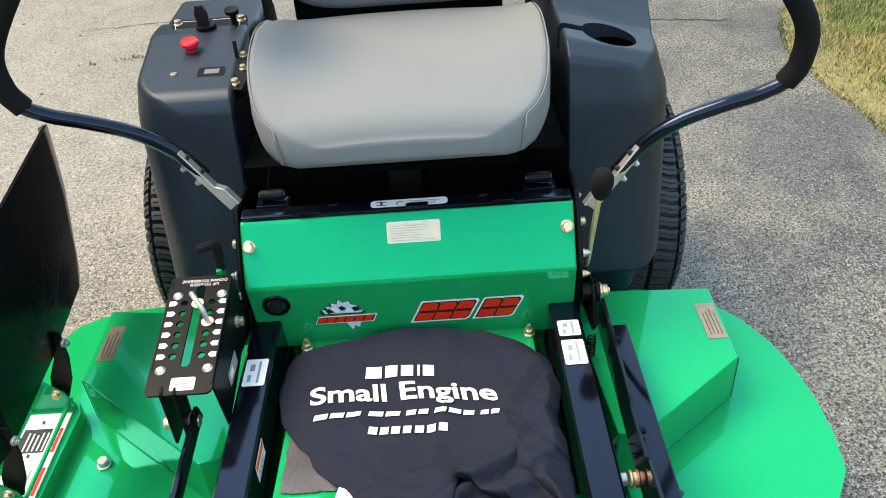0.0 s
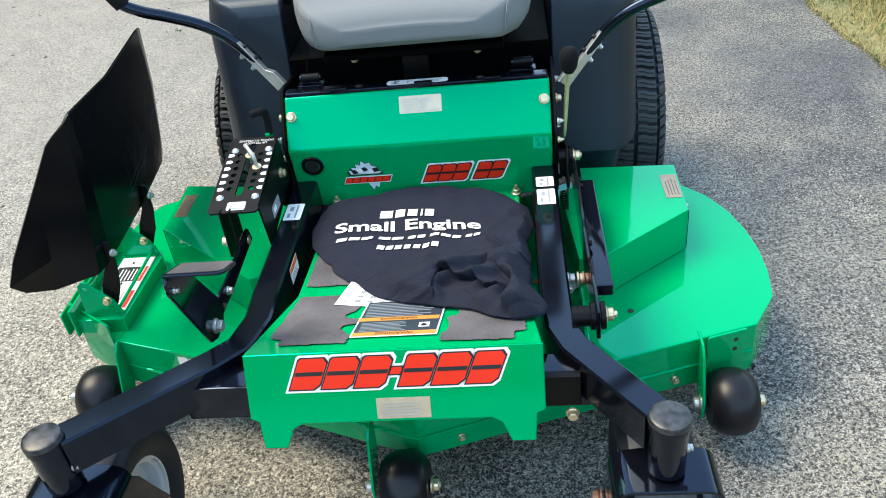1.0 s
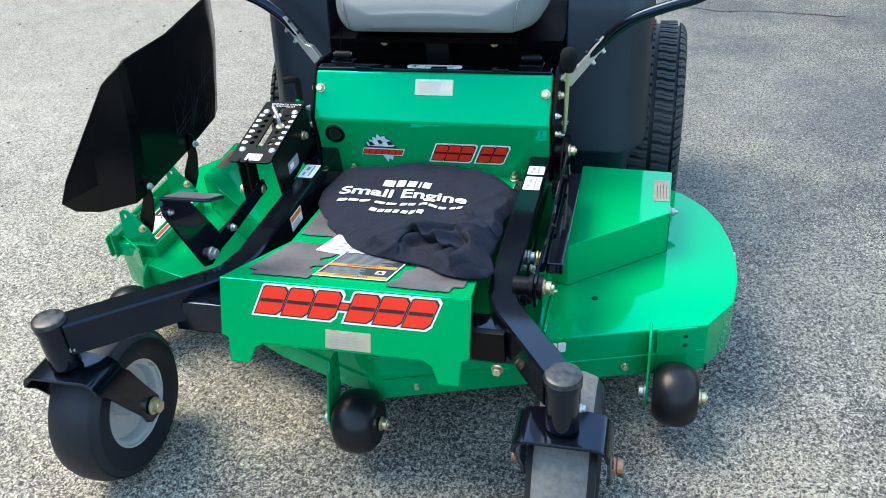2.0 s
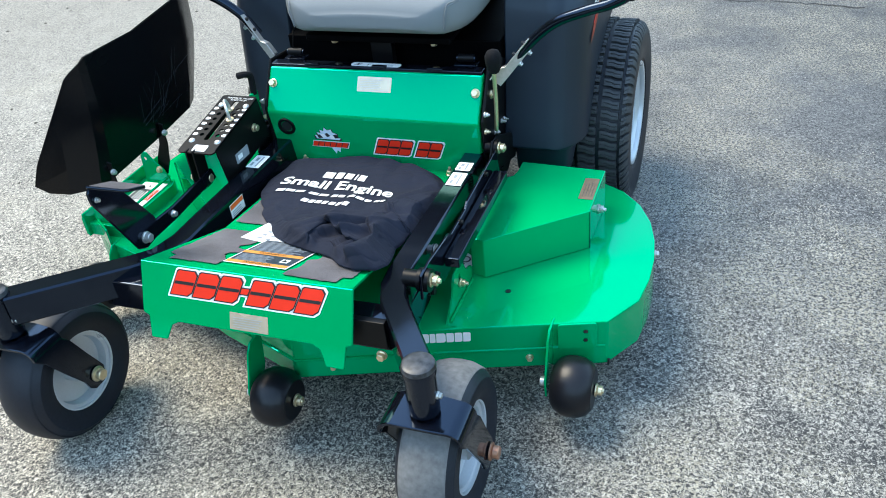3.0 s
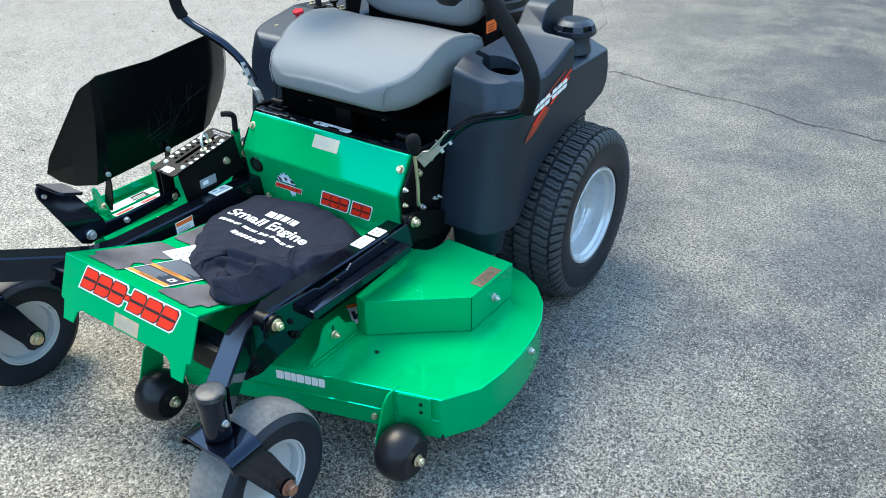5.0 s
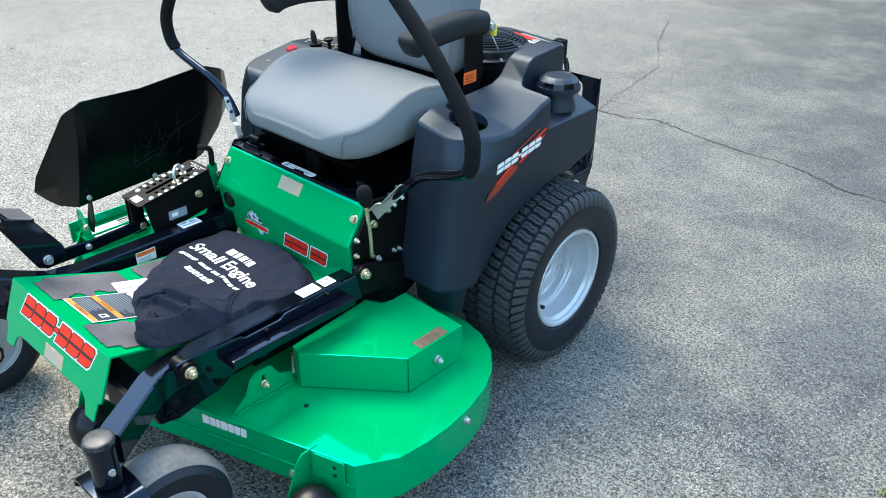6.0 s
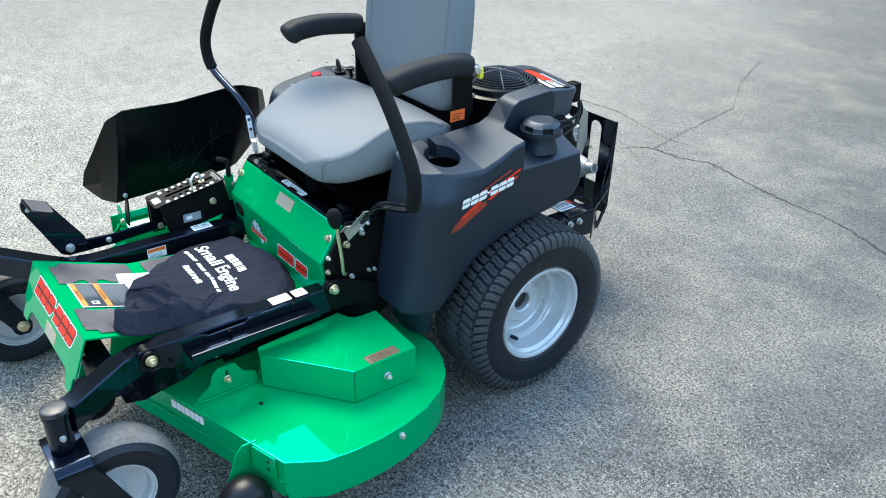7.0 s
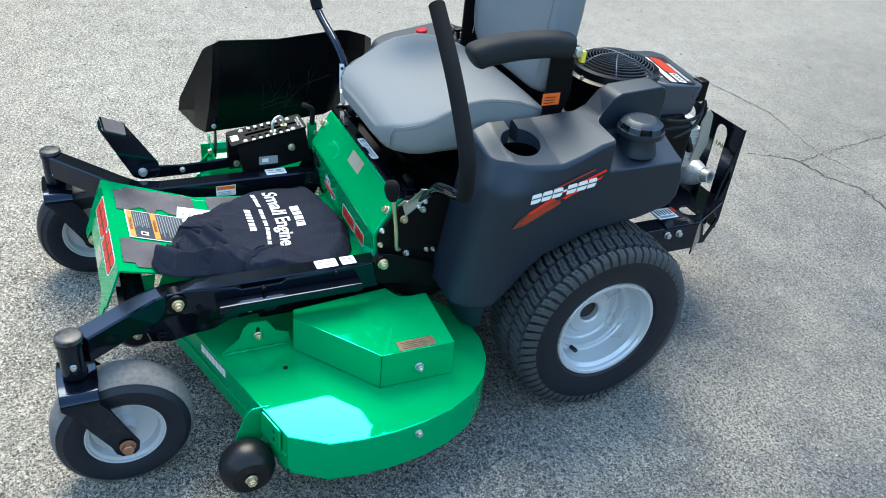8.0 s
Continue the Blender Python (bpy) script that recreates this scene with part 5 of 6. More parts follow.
# ---- height adjuster, hook lever and foot pedal ----
def build_adjuster():
    adj = group_part("height_adjuster", mower, "black height-of-cut plate with holes and pin")
    m = basis((-0.353, 0.51, 0.5435), (1, 0, 0), (0, 1, 0.175))
    holes = [slot(0.0, 0.012, 0.078, 0.0075, 6, math.pi / 2)]
    for k in range(6):
        for x in (-0.023, 0.023):
            holes.append(oval(x, 0.058 - 0.022 * k, 0.0062, 0.0062, 12))
    bm = prism(rounded(-0.054, 0.050, -0.125, 0.118, 0.010, 4), -0.004, 0.0, m, 0.0, 1, holes=holes)
    prism([(0.046, -0.11), (0.050, -0.11), (0.050, 0.112), (0.046, 0.112)], -0.115, 0.001, m, 0.001, 1, bm=bm)
    prism([(-0.052, -0.08), (-0.048, -0.08), (-0.048, 0.112), (-0.052, 0.112)], -0.05, 0.0, m, 0.001, 1, bm=bm)
    part("plate", bm, SATIN, adj, sharp=25)
    for x in (-0.037, 0.037):
        for y in (0.075, -0.078):
            p = m @ Vector((x, y, 0))
            part("rivet", turned([(0, 0.004), (0.005, 0.0035), (0.0085, 0.0), (0, 0.0)], at(*p) @ m.to_3x3().to_4x4(), 18), ZINC, adj)
    shapes = []
    for k in range(6):
        for x in (-0.042, 0.042):
            y = 0.058 - 0.022 * k
            shapes.append(([(x - 0.006, y - 0.005), (x + 0.004, y - 0.005), (x + 0.008, y), (x + 0.004, y + 0.005), (x - 0.006, y + 0.005)] if x < 0 else [(x + 0.006, y - 0.005), (x - 0.004, y - 0.005), (x - 0.008, y), (x - 0.004, y + 0.005), (x + 0.006, y + 0.005)], WHITE, 0))
    shapes.append((rounded(-0.016, 0.022, -0.118, -0.094, 0.003, 2), WHITE, 0))
    shapes += bars(-0.010, 0.018, -0.115, -0.100, 2, GREYINK, 1, 0.4, 15)
    decal("height_marks", m, shapes, adj, "small white height tags")
    printed("lock_words", "UP TO LOCK\nDOWN TO RELEASE", 0.0085, m @ at(0.004, 0.102, 0.0) @ Matrix.Rotation(math.pi, 4, "Z"), WHITE, adj, 0.0008)
    pin = [m @ Vector(v) for v in ((0.0, 0.055, -0.03), (0.0, 0.055, 0.012), (-0.002, 0.052, 0.030), (0.008, 0.035, 0.036), (0.021, 0.018, 0.028), (0.023, 0.014, 0.010), (0.023, 0.014, -0.02))]
    part("lock_pin", tube(bent(pin, 5), 0.0042, 10), ZINC, adj, "bent steel lock pin")
    for x, y in ((0.0, 0.055), (0.023, 0.014)):
        p = m @ Vector((x, y, 0.0))
        part("pin_washer", turned([(0.004, 0.0), (0.010, 0.0), (0.010, 0.0025), (0.004, 0.0025), (0.004, 0.0)], at(*p) @ m.to_3x3().to_4x4(), 18), BRASSY, adj)
    for x in (-0.383, -0.363):
        part("clevis", block(x, x + 0.005, 0.385, 0.425, 0.415, 0.525, 0.001), SATIN, adj)
    bolt(adj, (-0.356, 0.408, 0.440), (1, 0, 0), 0.012, BRASSY, 0.008)
    bolt(adj, (-0.386, 0.408, 0.440), (-1, 0, 0), 0.012, BRASSY, 0.004)
    bolt(adj, (-0.300, 0.575, 0.500), (1, 0, 0), 0.009, BRASSY, 0.006)
    decal("adjuster_label", basis((-0.3025, 0.50, 0.462), (0, 1, 0), (0, 0, 1)), [(rounded(-0.030, 0.030, -0.014, 0.014, 0.003, 2), GREYINK, 0), (rect(-0.02, 0.0, -0.006, 0.006), WHITE, 1)], adj, "silver sticker")


build_adjuster()


def build_hook():
    hook = group_part("hook_lever", mower, "green bar with bent black handle")
    part("handle", tube(bent([(-0.352, 0.628, 0.618), (-0.332, 0.636, 0.620), (-0.327, 0.650, 0.608), (-0.329, 0.650, 0.56)], 5), 0.0085, 10), FOAM, hook)
    part("bar", block(-0.335, -0.325, 0.635, 0.665, 0.46, 0.565, 0.002), GREEN, hook)


build_hook()


def build_pedal():
    pedal = group_part("foot_pedal", mower, "black foot pedal lifting the deck")
    side = [(0.022, 0.637), (0.088, 0.611), (0.168, 0.482), (0.176, 0.452), (0.160, 0.432), (0.118, 0.426), (0.094, 0.438), (0.015, 0.604), (0.014, 0.626)]
    part("pedal_arm", prism(side, -0.338, -0.331, SIDE, 0.002, 1), BLACK, pedal)
    lay = basis((-0.334, 0.020, 0.637), (1, 0, 0), (0, 0.066, -0.026))
    part("pedal_pad", prism([(-0.004, 0.0), (0.086, 0.004), (0.094, 0.013), (0.094, 0.062), (0.086, 0.070), (-0.004, 0.072)], 0.0, 0.006, lay, 0.002, 2), BLACK, pedal, "bent black pad")
    part("pad_tape", prism([(0.002, 0.005), (0.083, 0.008), (0.090, 0.015), (0.090, 0.060), (0.083, 0.066), (0.002, 0.067)], 0.006, 0.0072, lay, 0.0, 1), GRIP, pedal, "gritty grey tape")
    bolt(pedal, (-0.329, 0.122, 0.453), (1, 0, 0), 0.011, ZINC, 0.004)
    bolt(pedal, (-0.330, 0.030, 0.606), (1, 0, 0), 0.005, ZINC)
    part("pedal_link", prism([(0.11, 0.44), (0.16, 0.46), (0.25, 0.455), (0.42, 0.462), (0.43, 0.43), (0.25, 0.42), (0.13, 0.42)], -0.352, -0.344, SIDE, 0.002, 1), BLACK, pedal)
    bolt(pedal, (-0.343, 0.24, 0.440), (1, 0, 0), 0.007, ZINC)


build_pedal()

# ---- discharge chute ----
def build_chute():
    part("chute_plate", prism([(-0.768, 0.372), (-0.658, 0.372), (-0.650, 0.60), (-0.662, 0.632), (-0.768, 0.632)], DECK - 0.002, 0.277, None, 0.003, 2), GREEN, deck, "raised green hinge plate")
    part("chute_rail", block(-0.772, -0.766, 0.36, 0.645, DECK, 0.312, 0.002), GREEN, deck, "green rail along the chute")
    for y, up in ((0.385, 0.0), (0.612, 0.004)):
        tab = [(-0.748, 0.270), (-0.660, 0.270), (-0.660, 0.290), (-0.672, 0.322), (-0.700, 0.350), (-0.715, 0.369 + up), (-0.728, 0.372 + up), (-0.740, 0.362)]
        part("hinge_tab", prism(tab, -0.0025, 0.0025, at(0, y, 0) @ FRONT, 0.001, 1, holes=[oval(-0.726, 0.352, 0.005, 0.006, 10)]), GREEN, deck, "green hinge tab", sharp=25)
        arm = prism([(-0.703, 0.303), (-0.672, 0.300), (-0.652, 0.345), (-0.640, 0.40), (-0.638, 0.462), (-0.656, 0.468), (-0.668, 0.40), (-0.690, 0.355)], -0.0025, 0.0025, at(0, y + 0.012, 0) @ FRONT, 0.001, 1)
        part("shield_strap", arm, SATIN, shield, "black strap")
        bolt(deck, (-0.684, y - 0.003, 0.322), (0, -1, 0), 0.008, BRASSY, 0.006)
        bolt(shield, (-0.634, y + 0.006, 0.440), (1, -0.3, 0), 0.0065, ZINC, 0.008)
    part("rod_pin", rod((-0.672, 0.375, 0.292), (-0.672, 0.625, 0.292), 0.004, 10), GREEN, deck)
    lip = basis((-0.745, 0.385, DECK), (0.13, -0.09, 0), (0, 0, 1))
    part("chute_lip", prism(rounded(-0.078, 0.078, -0.02, 0.045, 0.006, 3), -0.002, 0.003, lip, 0.0, 1, holes=[slot(-0.045, 0.026, 0.010, 0.006)]), GREEN, deck, "green slotted lip")
    back = basis((-0.82, 0.58, DECK), (0, -1, 0), (0, 0, 1))
    part("chute_edge", prism(rounded(-0.19, 0.18, -0.03, 0.030, 0.006, 3), -0.002, 0.003, back, 0.001, 1), GREEN, deck)
    # scratches on the deflector
    rnd = random.Random(4)
    bm = bmesh.new()
    for k in range(22):
        y, z, up = rnd.uniform(0.55, 0.74), rnd.uniform(0.47, 0.58), rnd.uniform(0.03, 0.10)
        slip = rnd.gauss(0.02, 0.02) if k < 15 else rnd.gauss(0.09, 0.02)
        z1, y1 = z + (up if k < 15 else 0.3 * up), min(0.80, y + slip)
        face = lambda zz: -0.6375 + 0.012 * (zz - 0.50) / 0.11
        rod((face(z), y, z), (face(z1), y1, z1), rnd.uniform(0.0002, 0.0004), 4, bm=bm)
    part("scratches", bm, RUBBER, shield, "fine pale scratches")


build_chute()

# ---- fender fittings ----
cap = group_part("fuel_cap", fenders[1], "black ribbed fuel cap")
m = at(0.450, 1.315, 0)
part("filler_neck", turned([(0, 0.765), (0.054, 0.765), (0.050, 0.785), (0.046, 0.80), (0.046, 0.825), (0, 0.825)], m, 36), PLASTIC, cap)
rows = [(0.052, 0.816, 0), (0.0615, 0.817, 0), (0.0635, 0.822, 0), (0.0630, 0.833, 0), (0.0615, 0.8335, 1), (0.0570, 0.8475, 1), (0.0550, 0.848, 0), (0.047, 0.8555, 0), (0.036, 0.8595, 0), (0.0345, 0.8582, 0), (0.010, 0.8590, 0)]
rings = []
for rad, z, notch in rows:
    ring = []
    for k in range(6):
        for turn, deep in ((-30, 0), (-20, 0), (-15.5, 0), (-15, 1), (0, 1), (15, 1), (15.5, 0), (20, 0)):
            a = radians(60 * k + turn - 24)
            wave = rad * (1 + 0.012 * math.cos(6 * (a + radians(24)))) - 0.014 * deep * notch
            ring.append(m @ Vector((wave * math.cos(a), wave * math.sin(a), z)))
    rings.append(ring)
part("cap_lid", loft(rings), PLASTIC, cap, "lobed lid with finger recesses", sharp=30)
for k in range(6):
    bm = block(0.040, 0.0495, -0.0125, 0.0125, 0.834, 0.847, 0.001)
    bm.transform(m @ Matrix.Rotation(radians(60 * k - 24), 4, "Z"))
    part("cap_recess", bm, ROLLER, cap, "glossy floor of a finger recess")
FADED = material("faded_rust_print", (0.12, 0.030, 0.014), 0.45, var=0.5, grain=40)
streaks = [([(0.928, 0.618), (0.962, 0.622), (1.050, 0.668), (1.062, 0.690), (0.975, 0.664), (0.942, 0.640)], FADED), ([(0.940, 0.630), (0.965, 0.628), (1.062, 0.676), (1.055, 0.684)], DULL_RED), ([(0.952, 0.643), (0.964, 0.640), (1.050, 0.684), (1.040, 0.690)], DULL_RED), ([(0.966, 0.658), (0.974, 0.655), (1.040, 0.690), (1.030, 0.694)], RED),
           ([(1.062, 0.690), (1.072, 0.686), (1.172, 0.732), (1.176, 0.740)], RED), ([(1.050, 0.708), (1.060, 0.704), (1.184, 0.752), (1.182, 0.758)], RED), ([(1.030, 0.720), (1.038, 0.718), (1.150, 0.760), (1.146, 0.763)], DULL_RED)]
decal("fender_streak", FENDER_SIDE, [(pts, mat, 0 if mat is FADED else 1) for pts, mat in streaks], fenders[1], "thin red streaks")
tilt = FENDER_SIDE @ at(0.968, 0.684, 0.0012) @ Matrix.Rotation(radians(8.5), 4, "Z")
emblem("fender_emblem", tilt, 0.0, 0.192, 0.0, 0.026, (1, 1, 1, 0.35, 1, 1, 0.9), 0.25, fenders[1], "white block mark over red streaks", (None, None, WHITE), 0.0, PLASTIC)


def build_dash():
    dash = group_part("control_panel", fenders[-1], "black control panel edged by a white line")
    m = basis((-0.368, 1.038, 0.7945), (1, 0, 0), (0, 1, 0.139))
    edge = [(-0.108, 0.148), (0.050, 0.150), (0.072, 0.02), (0.082, -0.10), (0.078, -0.135), (-0.040, -0.115), (-0.068, -0.085)]
    part("panel_plate", prism(edge, -0.018, 0.002, m, 0.001, 1), SATIN, dash)
    line = [(-0.098, 0.138), (0.036, 0.140), (0.050, 0.010), (0.036, 0.002), (0.046, -0.095), (0.066, -0.10), (0.064, -0.122), (-0.030, -0.104), (-0.032, -0.078), (-0.066, -0.074), (-0.098, 0.138)]
    part("panel_line", tube([m @ Vector((a, b, 0.0025)) for a, b in line], 0.0007, 6), WHITE, dash)
    for a, b in ((-0.092, 0.130), (-0.058, -0.078), (0.062, -0.112), (0.040, 0.132)):
        bolt(dash, m @ Vector((a, b, 0.002)), (0, 0, 1), 0.0075, BRASSY, 0.003)
    for a, b in ((0.064, -0.015), (0.070, -0.062)):
        bolt(dash, m @ Vector((a, b, 0.002)), (0, 0, 1), 0.006, BRASSY)
    part("knob_seat", prism(rect(-0.068, -0.012, -0.012, 0.030), 0.002, 0.006, m, 0.001, 1), SATIN, dash)
    part("blade_switch", turned([(0, 0.006), (0.012, 0.006), (0.011, 0.012), (0.013, 0.016), (0.018, 0.020), (0.018, 0.027), (0.015, 0.030), (0, 0.031)], m @ at(-0.040, 0.010, 0), 28), RED_KNOB, dash, "red mushroom knob")
    part("key_base", turned([(0, 0.002), (0.021, 0.002), (0.020, 0.016), (0, 0.018)], m @ at(-0.026, 0.098, 0), 24), SATIN, dash)
    key = prism([(-0.012, 0.012), (0.012, 0.012), (0.014, 0.040), (0.008, 0.058), (-0.008, 0.058), (-0.014, 0.040)], -0.003, 0.003, m @ at(-0.030, 0.098, 0) @ FRONT, 0.002, 1)
    part("key", key, INK, dash, "black key in its switch")
    part("choke_knob", turned([(0, 0.002), (0.010, 0.002), (0.006, 0.006), (0.006, 0.026), (0.014, 0.030), (0.015, 0.038), (0, 0.040)], m @ at(0.030, 0.110, 0), 22), SATIN, dash, "black pull knob")
    # flat black sheet paints the dark opening on the uncut plate
    part("blank_slot", prism([(-0.004, 0.085), (0.034, 0.080), (0.032, 0.030), (0.014, 0.028)], 0.0022, 0.003, m), INK, dash)
    part("meter_frame", prism(rounded(-0.014, 0.040, -0.095, -0.058, 0.008, 4), 0.002, 0.009, m, 0.003, 2), SATIN, dash, "hour meter frame")
    part("meter_window", prism(rect(0.000, 0.028, -0.084, -0.068), 0.009, 0.0096, m), GLASS, dash)
    # slot darkness drawn as a black strip
    part("throttle_slot", prism(rect(0.050, 0.060, -0.085, 0.005), 0.0022, 0.003, m), INK, dash)
    part("throttle_lever", tube([m @ Vector(v) for v in ((0.055, -0.03, 0.0), (0.053, -0.018, 0.02), (0.051, -0.008, 0.03))], 0.004, 8), SATIN, dash)


build_dash()


# ---- seat fittings ----
def build_seat_trim():
    for s in (1, -1):
        part("arm_bracket", prism([(1.12, 0.99), (1.19, 1.01), (1.20, 0.86), (1.155, 0.74), (1.12, 0.74)], 0.262, 0.270, SIDE, 0.002, 1), SATIN, mower, "black armrest bracket", flip=s < 0)
        bolt(mower, (s * 0.318, 1.163, 1.0), (s, 0, 0), 0.012, ZINC, 0.006)
        part("arm_pivot", rod((0.266, 1.163, 1.0), (0.318, 1.163, 1.0), 0.016, 18), SATIN, mower, flip=s < 0)
    decal("orange_tag", basis((0.2705, 1.139, 0.853), (0, 1, 0), (0, 0, 1)), [(rect(-0.027, 0.027, -0.017, 0.017), ORANGE_TAG, 0), *bars(-0.02, 0.02, -0.012, 0.012, 3, INK, 1, 0.3, 17)], mower, "orange warning tag")
    part("yellow_tag", block(0.300, 0.318, 1.180, 1.195, 0.968, 1.0, 0.004), YELLOW, mower)


build_seat_trim()

# ---- engine fittings and rear guard ----
def build_rear():
    eng = bpy.data.objects["engine"]
    m = basis((0.030, 1.722, 0.8056), (0.97, -0.20, 0.014), (0.10, 1, -0.07))
    decal("hood_label", m, [(rect(-0.120, 0.120, -0.045, 0.045), INK, 0), (rect(-0.114, 0.114, -0.040, -0.022, 0.006), WHITE, 1), (rect(-0.114, 0.020, -0.012, 0.020, 0.020), RED, 1), (rect(0.035, 0.112, -0.010, 0.014, 0.006), WHITE, 1), (rect(-0.06, 0.10, 0.024, 0.036, 0.004), GREYINK, 1), (rect(-0.07, 0.00, -0.036, -0.027, 0.006), RED, 2), *[(rect(0.042 + 0.016 * k, 0.052 + 0.016 * k, -0.004, 0.010, 0.004), INK, 2) for k in range(4)]], eng, "red, white and black engine label")
    part("hood_corner", block(0.105, 0.148, 1.772, 1.806, 0.735, 0.806, 0.006), SATIN, eng, "black rear corner of the hood")
    part("hood_band", turned([(0, 0.60), (0.120, 0.60), (0.150, 0.64), (0.156, 0.688), (0.150, 0.70), (0, 0.70)], at(0.012, 1.655, 0), 44), SATIN, eng, "black shroud under the hood")
    part("cylinder_head", prism([(1.79, 0.47), (1.86, 0.47), (1.875, 0.50), (1.868, 0.60), (1.835, 0.66), (1.79, 0.66)], 0.030, 0.105, SIDE, 0.010, 2), ALLOY, eng, "bare cast cylinder head")
    for k in range(5):
        part("cooling_fin", block(0.025, 0.111, 1.785, 1.868, 0.510 + 0.026 * k, 0.515 + 0.026 * k, 0.002), ALLOY, eng)
    shell = prism([(1.845, 0.50), (1.885, 0.50), (1.905, 0.56), (1.895, 0.665), (1.870, 0.692), (1.850, 0.67), (1.858, 0.58)], 0.108, 0.114, SIDE, 0.002, 1)
    part("heat_shield", shell, ZINC, eng, "bright bent heat shield")
    part("spark_boot", tube(bent([(0.125, 1.80, 0.600), (0.132, 1.806, 0.575), (0.130, 1.815, 0.555)], 6), lambda t: 0.009 + 0.004 * t, 14), ROLLER, eng, "black rubber plug boot")
    # cast elbow: a rounded body on a bolted flange, with a short outlet pipe
    body = [(0.0, -0.058), (0.026, -0.055), (0.042, -0.040), (0.050, -0.015), (0.048, 0.015), (0.040, 0.036), (0.030, 0.050), (0.027, 0.060), (0.0, 0.060)]
    aim = basis((0.066, 1.905, 0.432), (-0.12, 0.93, 0.0), (-0.186, -0.024, 0.879))
    part("exhaust_elbow", turned(body, aim, 32), ALLOY, eng, "rounded cast exhaust elbow")
    part("exhaust_pipe", turned([(0.0145, 0.050), (0.0265, 0.050), (0.0225, 0.062), (0.0205, 0.088), (0.0215, 0.093), (0.0150, 0.093), (0.0145, 0.050)], aim, 28), ALLOY, eng, "short bright outlet pipe")
    # black disc stands in for the darkness inside the pipe
    part("exhaust_bore", turned([(0, 0.068), (0.0146, 0.068), (0.0146, 0.071), (0, 0.071)], aim, 24), INK, eng)
    part("exhaust_flange", prism(slot(0.0, 0.0, 0.036, 0.030, 8, 0.5), -0.062, -0.052, aim, 0.002, 1), ALLOY, eng)
    for k in (-1, 1):
        p = aim @ Vector((0.044 * k * math.cos(0.5), 0.044 * k * math.sin(0.5), -0.052))
        bolt(eng, p, aim.to_3x3() @ Vector((0, 0, 1)), 0.007, ZINC, 0.006)
    part("muffler", turned([(0, -0.10), (0.05, -0.10), (0.055, -0.09), (0.055, 0.09), (0.05, 0.10), (0, 0.10)], at(-0.06, 1.88, 0.42) @ SIDE, 28), ALLOY, eng)
    for pts in ([(0.155, 1.63, 0.694), (0.168, 1.70, 0.688), (0.166, 1.76, 0.688), (0.152, 1.80, 0.706), (0.136, 1.815, 0.735)], [(0.150, 1.65, 0.622), (0.168, 1.71, 0.634), (0.166, 1.77, 0.662), (0.148, 1.805, 0.700), (0.132, 1.815, 0.725)], [(0.138, 1.815, 0.735), (0.142, 1.825, 0.70), (0.128, 1.83, 0.66)]):
        part("hose", tube(bent(pts, 6), 0.0058, 10), ROLLER, eng)
    # guard: a slotted plate across the rear, with folded side wings
    guard = group_part("rear_guard", mower, "black slotted steel engine guard")
    plate = prism([(-0.18, 0.25), (0.18, 0.25), (0.18, 0.630), (-0.18, 0.630)], -1.985, -1.980, FRONT, 0.0, 1, holes=[slot(0.085, 0.455, 0.127, 0.028, 8, math.pi / 2), slot(-0.085, 0.455, 0.127, 0.028, 8, math.pi / 2)])
    part("guard_plate", plate, BLACK, guard, sharp=25)
    for s in (1, -1):
        wing = [(1.985, 0.635), (1.985, 0.285), (1.945, 0.200), (1.900, 0.200)]
        hole_a = [(1.974, 0.525), (1.976, 0.445), (1.948, 0.355), (1.951, 0.420)]
        hole_b = [(1.945, 0.338), (1.974, 0.295), (1.942, 0.228), (1.918, 0.245)]
        part("guard_wing", prism(wing, 0.181, 0.186, SIDE, 0.0, 1, holes=[hole_a, hole_b]), BLACK, guard, flip=s < 0, sharp=25)
        part("guard_rail", prism([(0.278, 1.795), (0.283, 1.797), (0.191, 1.925), (0.186, 1.922)], 0.235, 0.352, None, 0.0015, 1), BLACK, guard, flip=s < 0)
    floor_edge = [(-0.284, 1.66), (-0.16, 1.69), (0.16, 1.69), (0.284, 1.66), (0.284, 1.80), (0.190, 1.975), (-0.190, 1.975), (-0.284, 1.80)]
    part("guard_floor", prism(floor_edge, 0.3605, 0.3655, None, 0.001, 1, holes=[oval(0.207, 1.812, 0.030, 0.034), oval(-0.207, 1.812, 0.030, 0.034)]), BLACK, guard)
    for p in ((0.2845, 1.672, 0.335), (0.2845, 1.718, 0.335)):
        bolt(mower, p, (1, 0, 0), 0.010, ZINC, 0.004)
    decal("frame_label", at(0.205, 1.716, 0.3662), [(rect(-0.034, 0.034, -0.050, 0.050), INK, 0), (rect(-0.030, 0.030, -0.044, 0.030), WHITE, 1), (rect(-0.030, 0.000, 0.034, 0.046), RED, 1), *[(rect(-0.024, 0.010 - 0.006 * (k % 2), -0.036 + 0.011 * k, -0.030 + 0.011 * k), INK, 2) for k in range(6)], (rect(0.014, 0.025, -0.036, 0.024), GREYINK, 2)], mower, "white and black label")


build_rear()
for s in (1, -1):
    cx = 0.416 if s > 0 else -0.54
    bolt(mower, (cx + 0.029, -0.128, 0.385), (1, 0, 0), 0.006, ZINC, 0.006, "grease_fitting")


# ---- T-shirt and flyer on the footplate ----
SHIRT_C = Vector((0.015, 0.40))
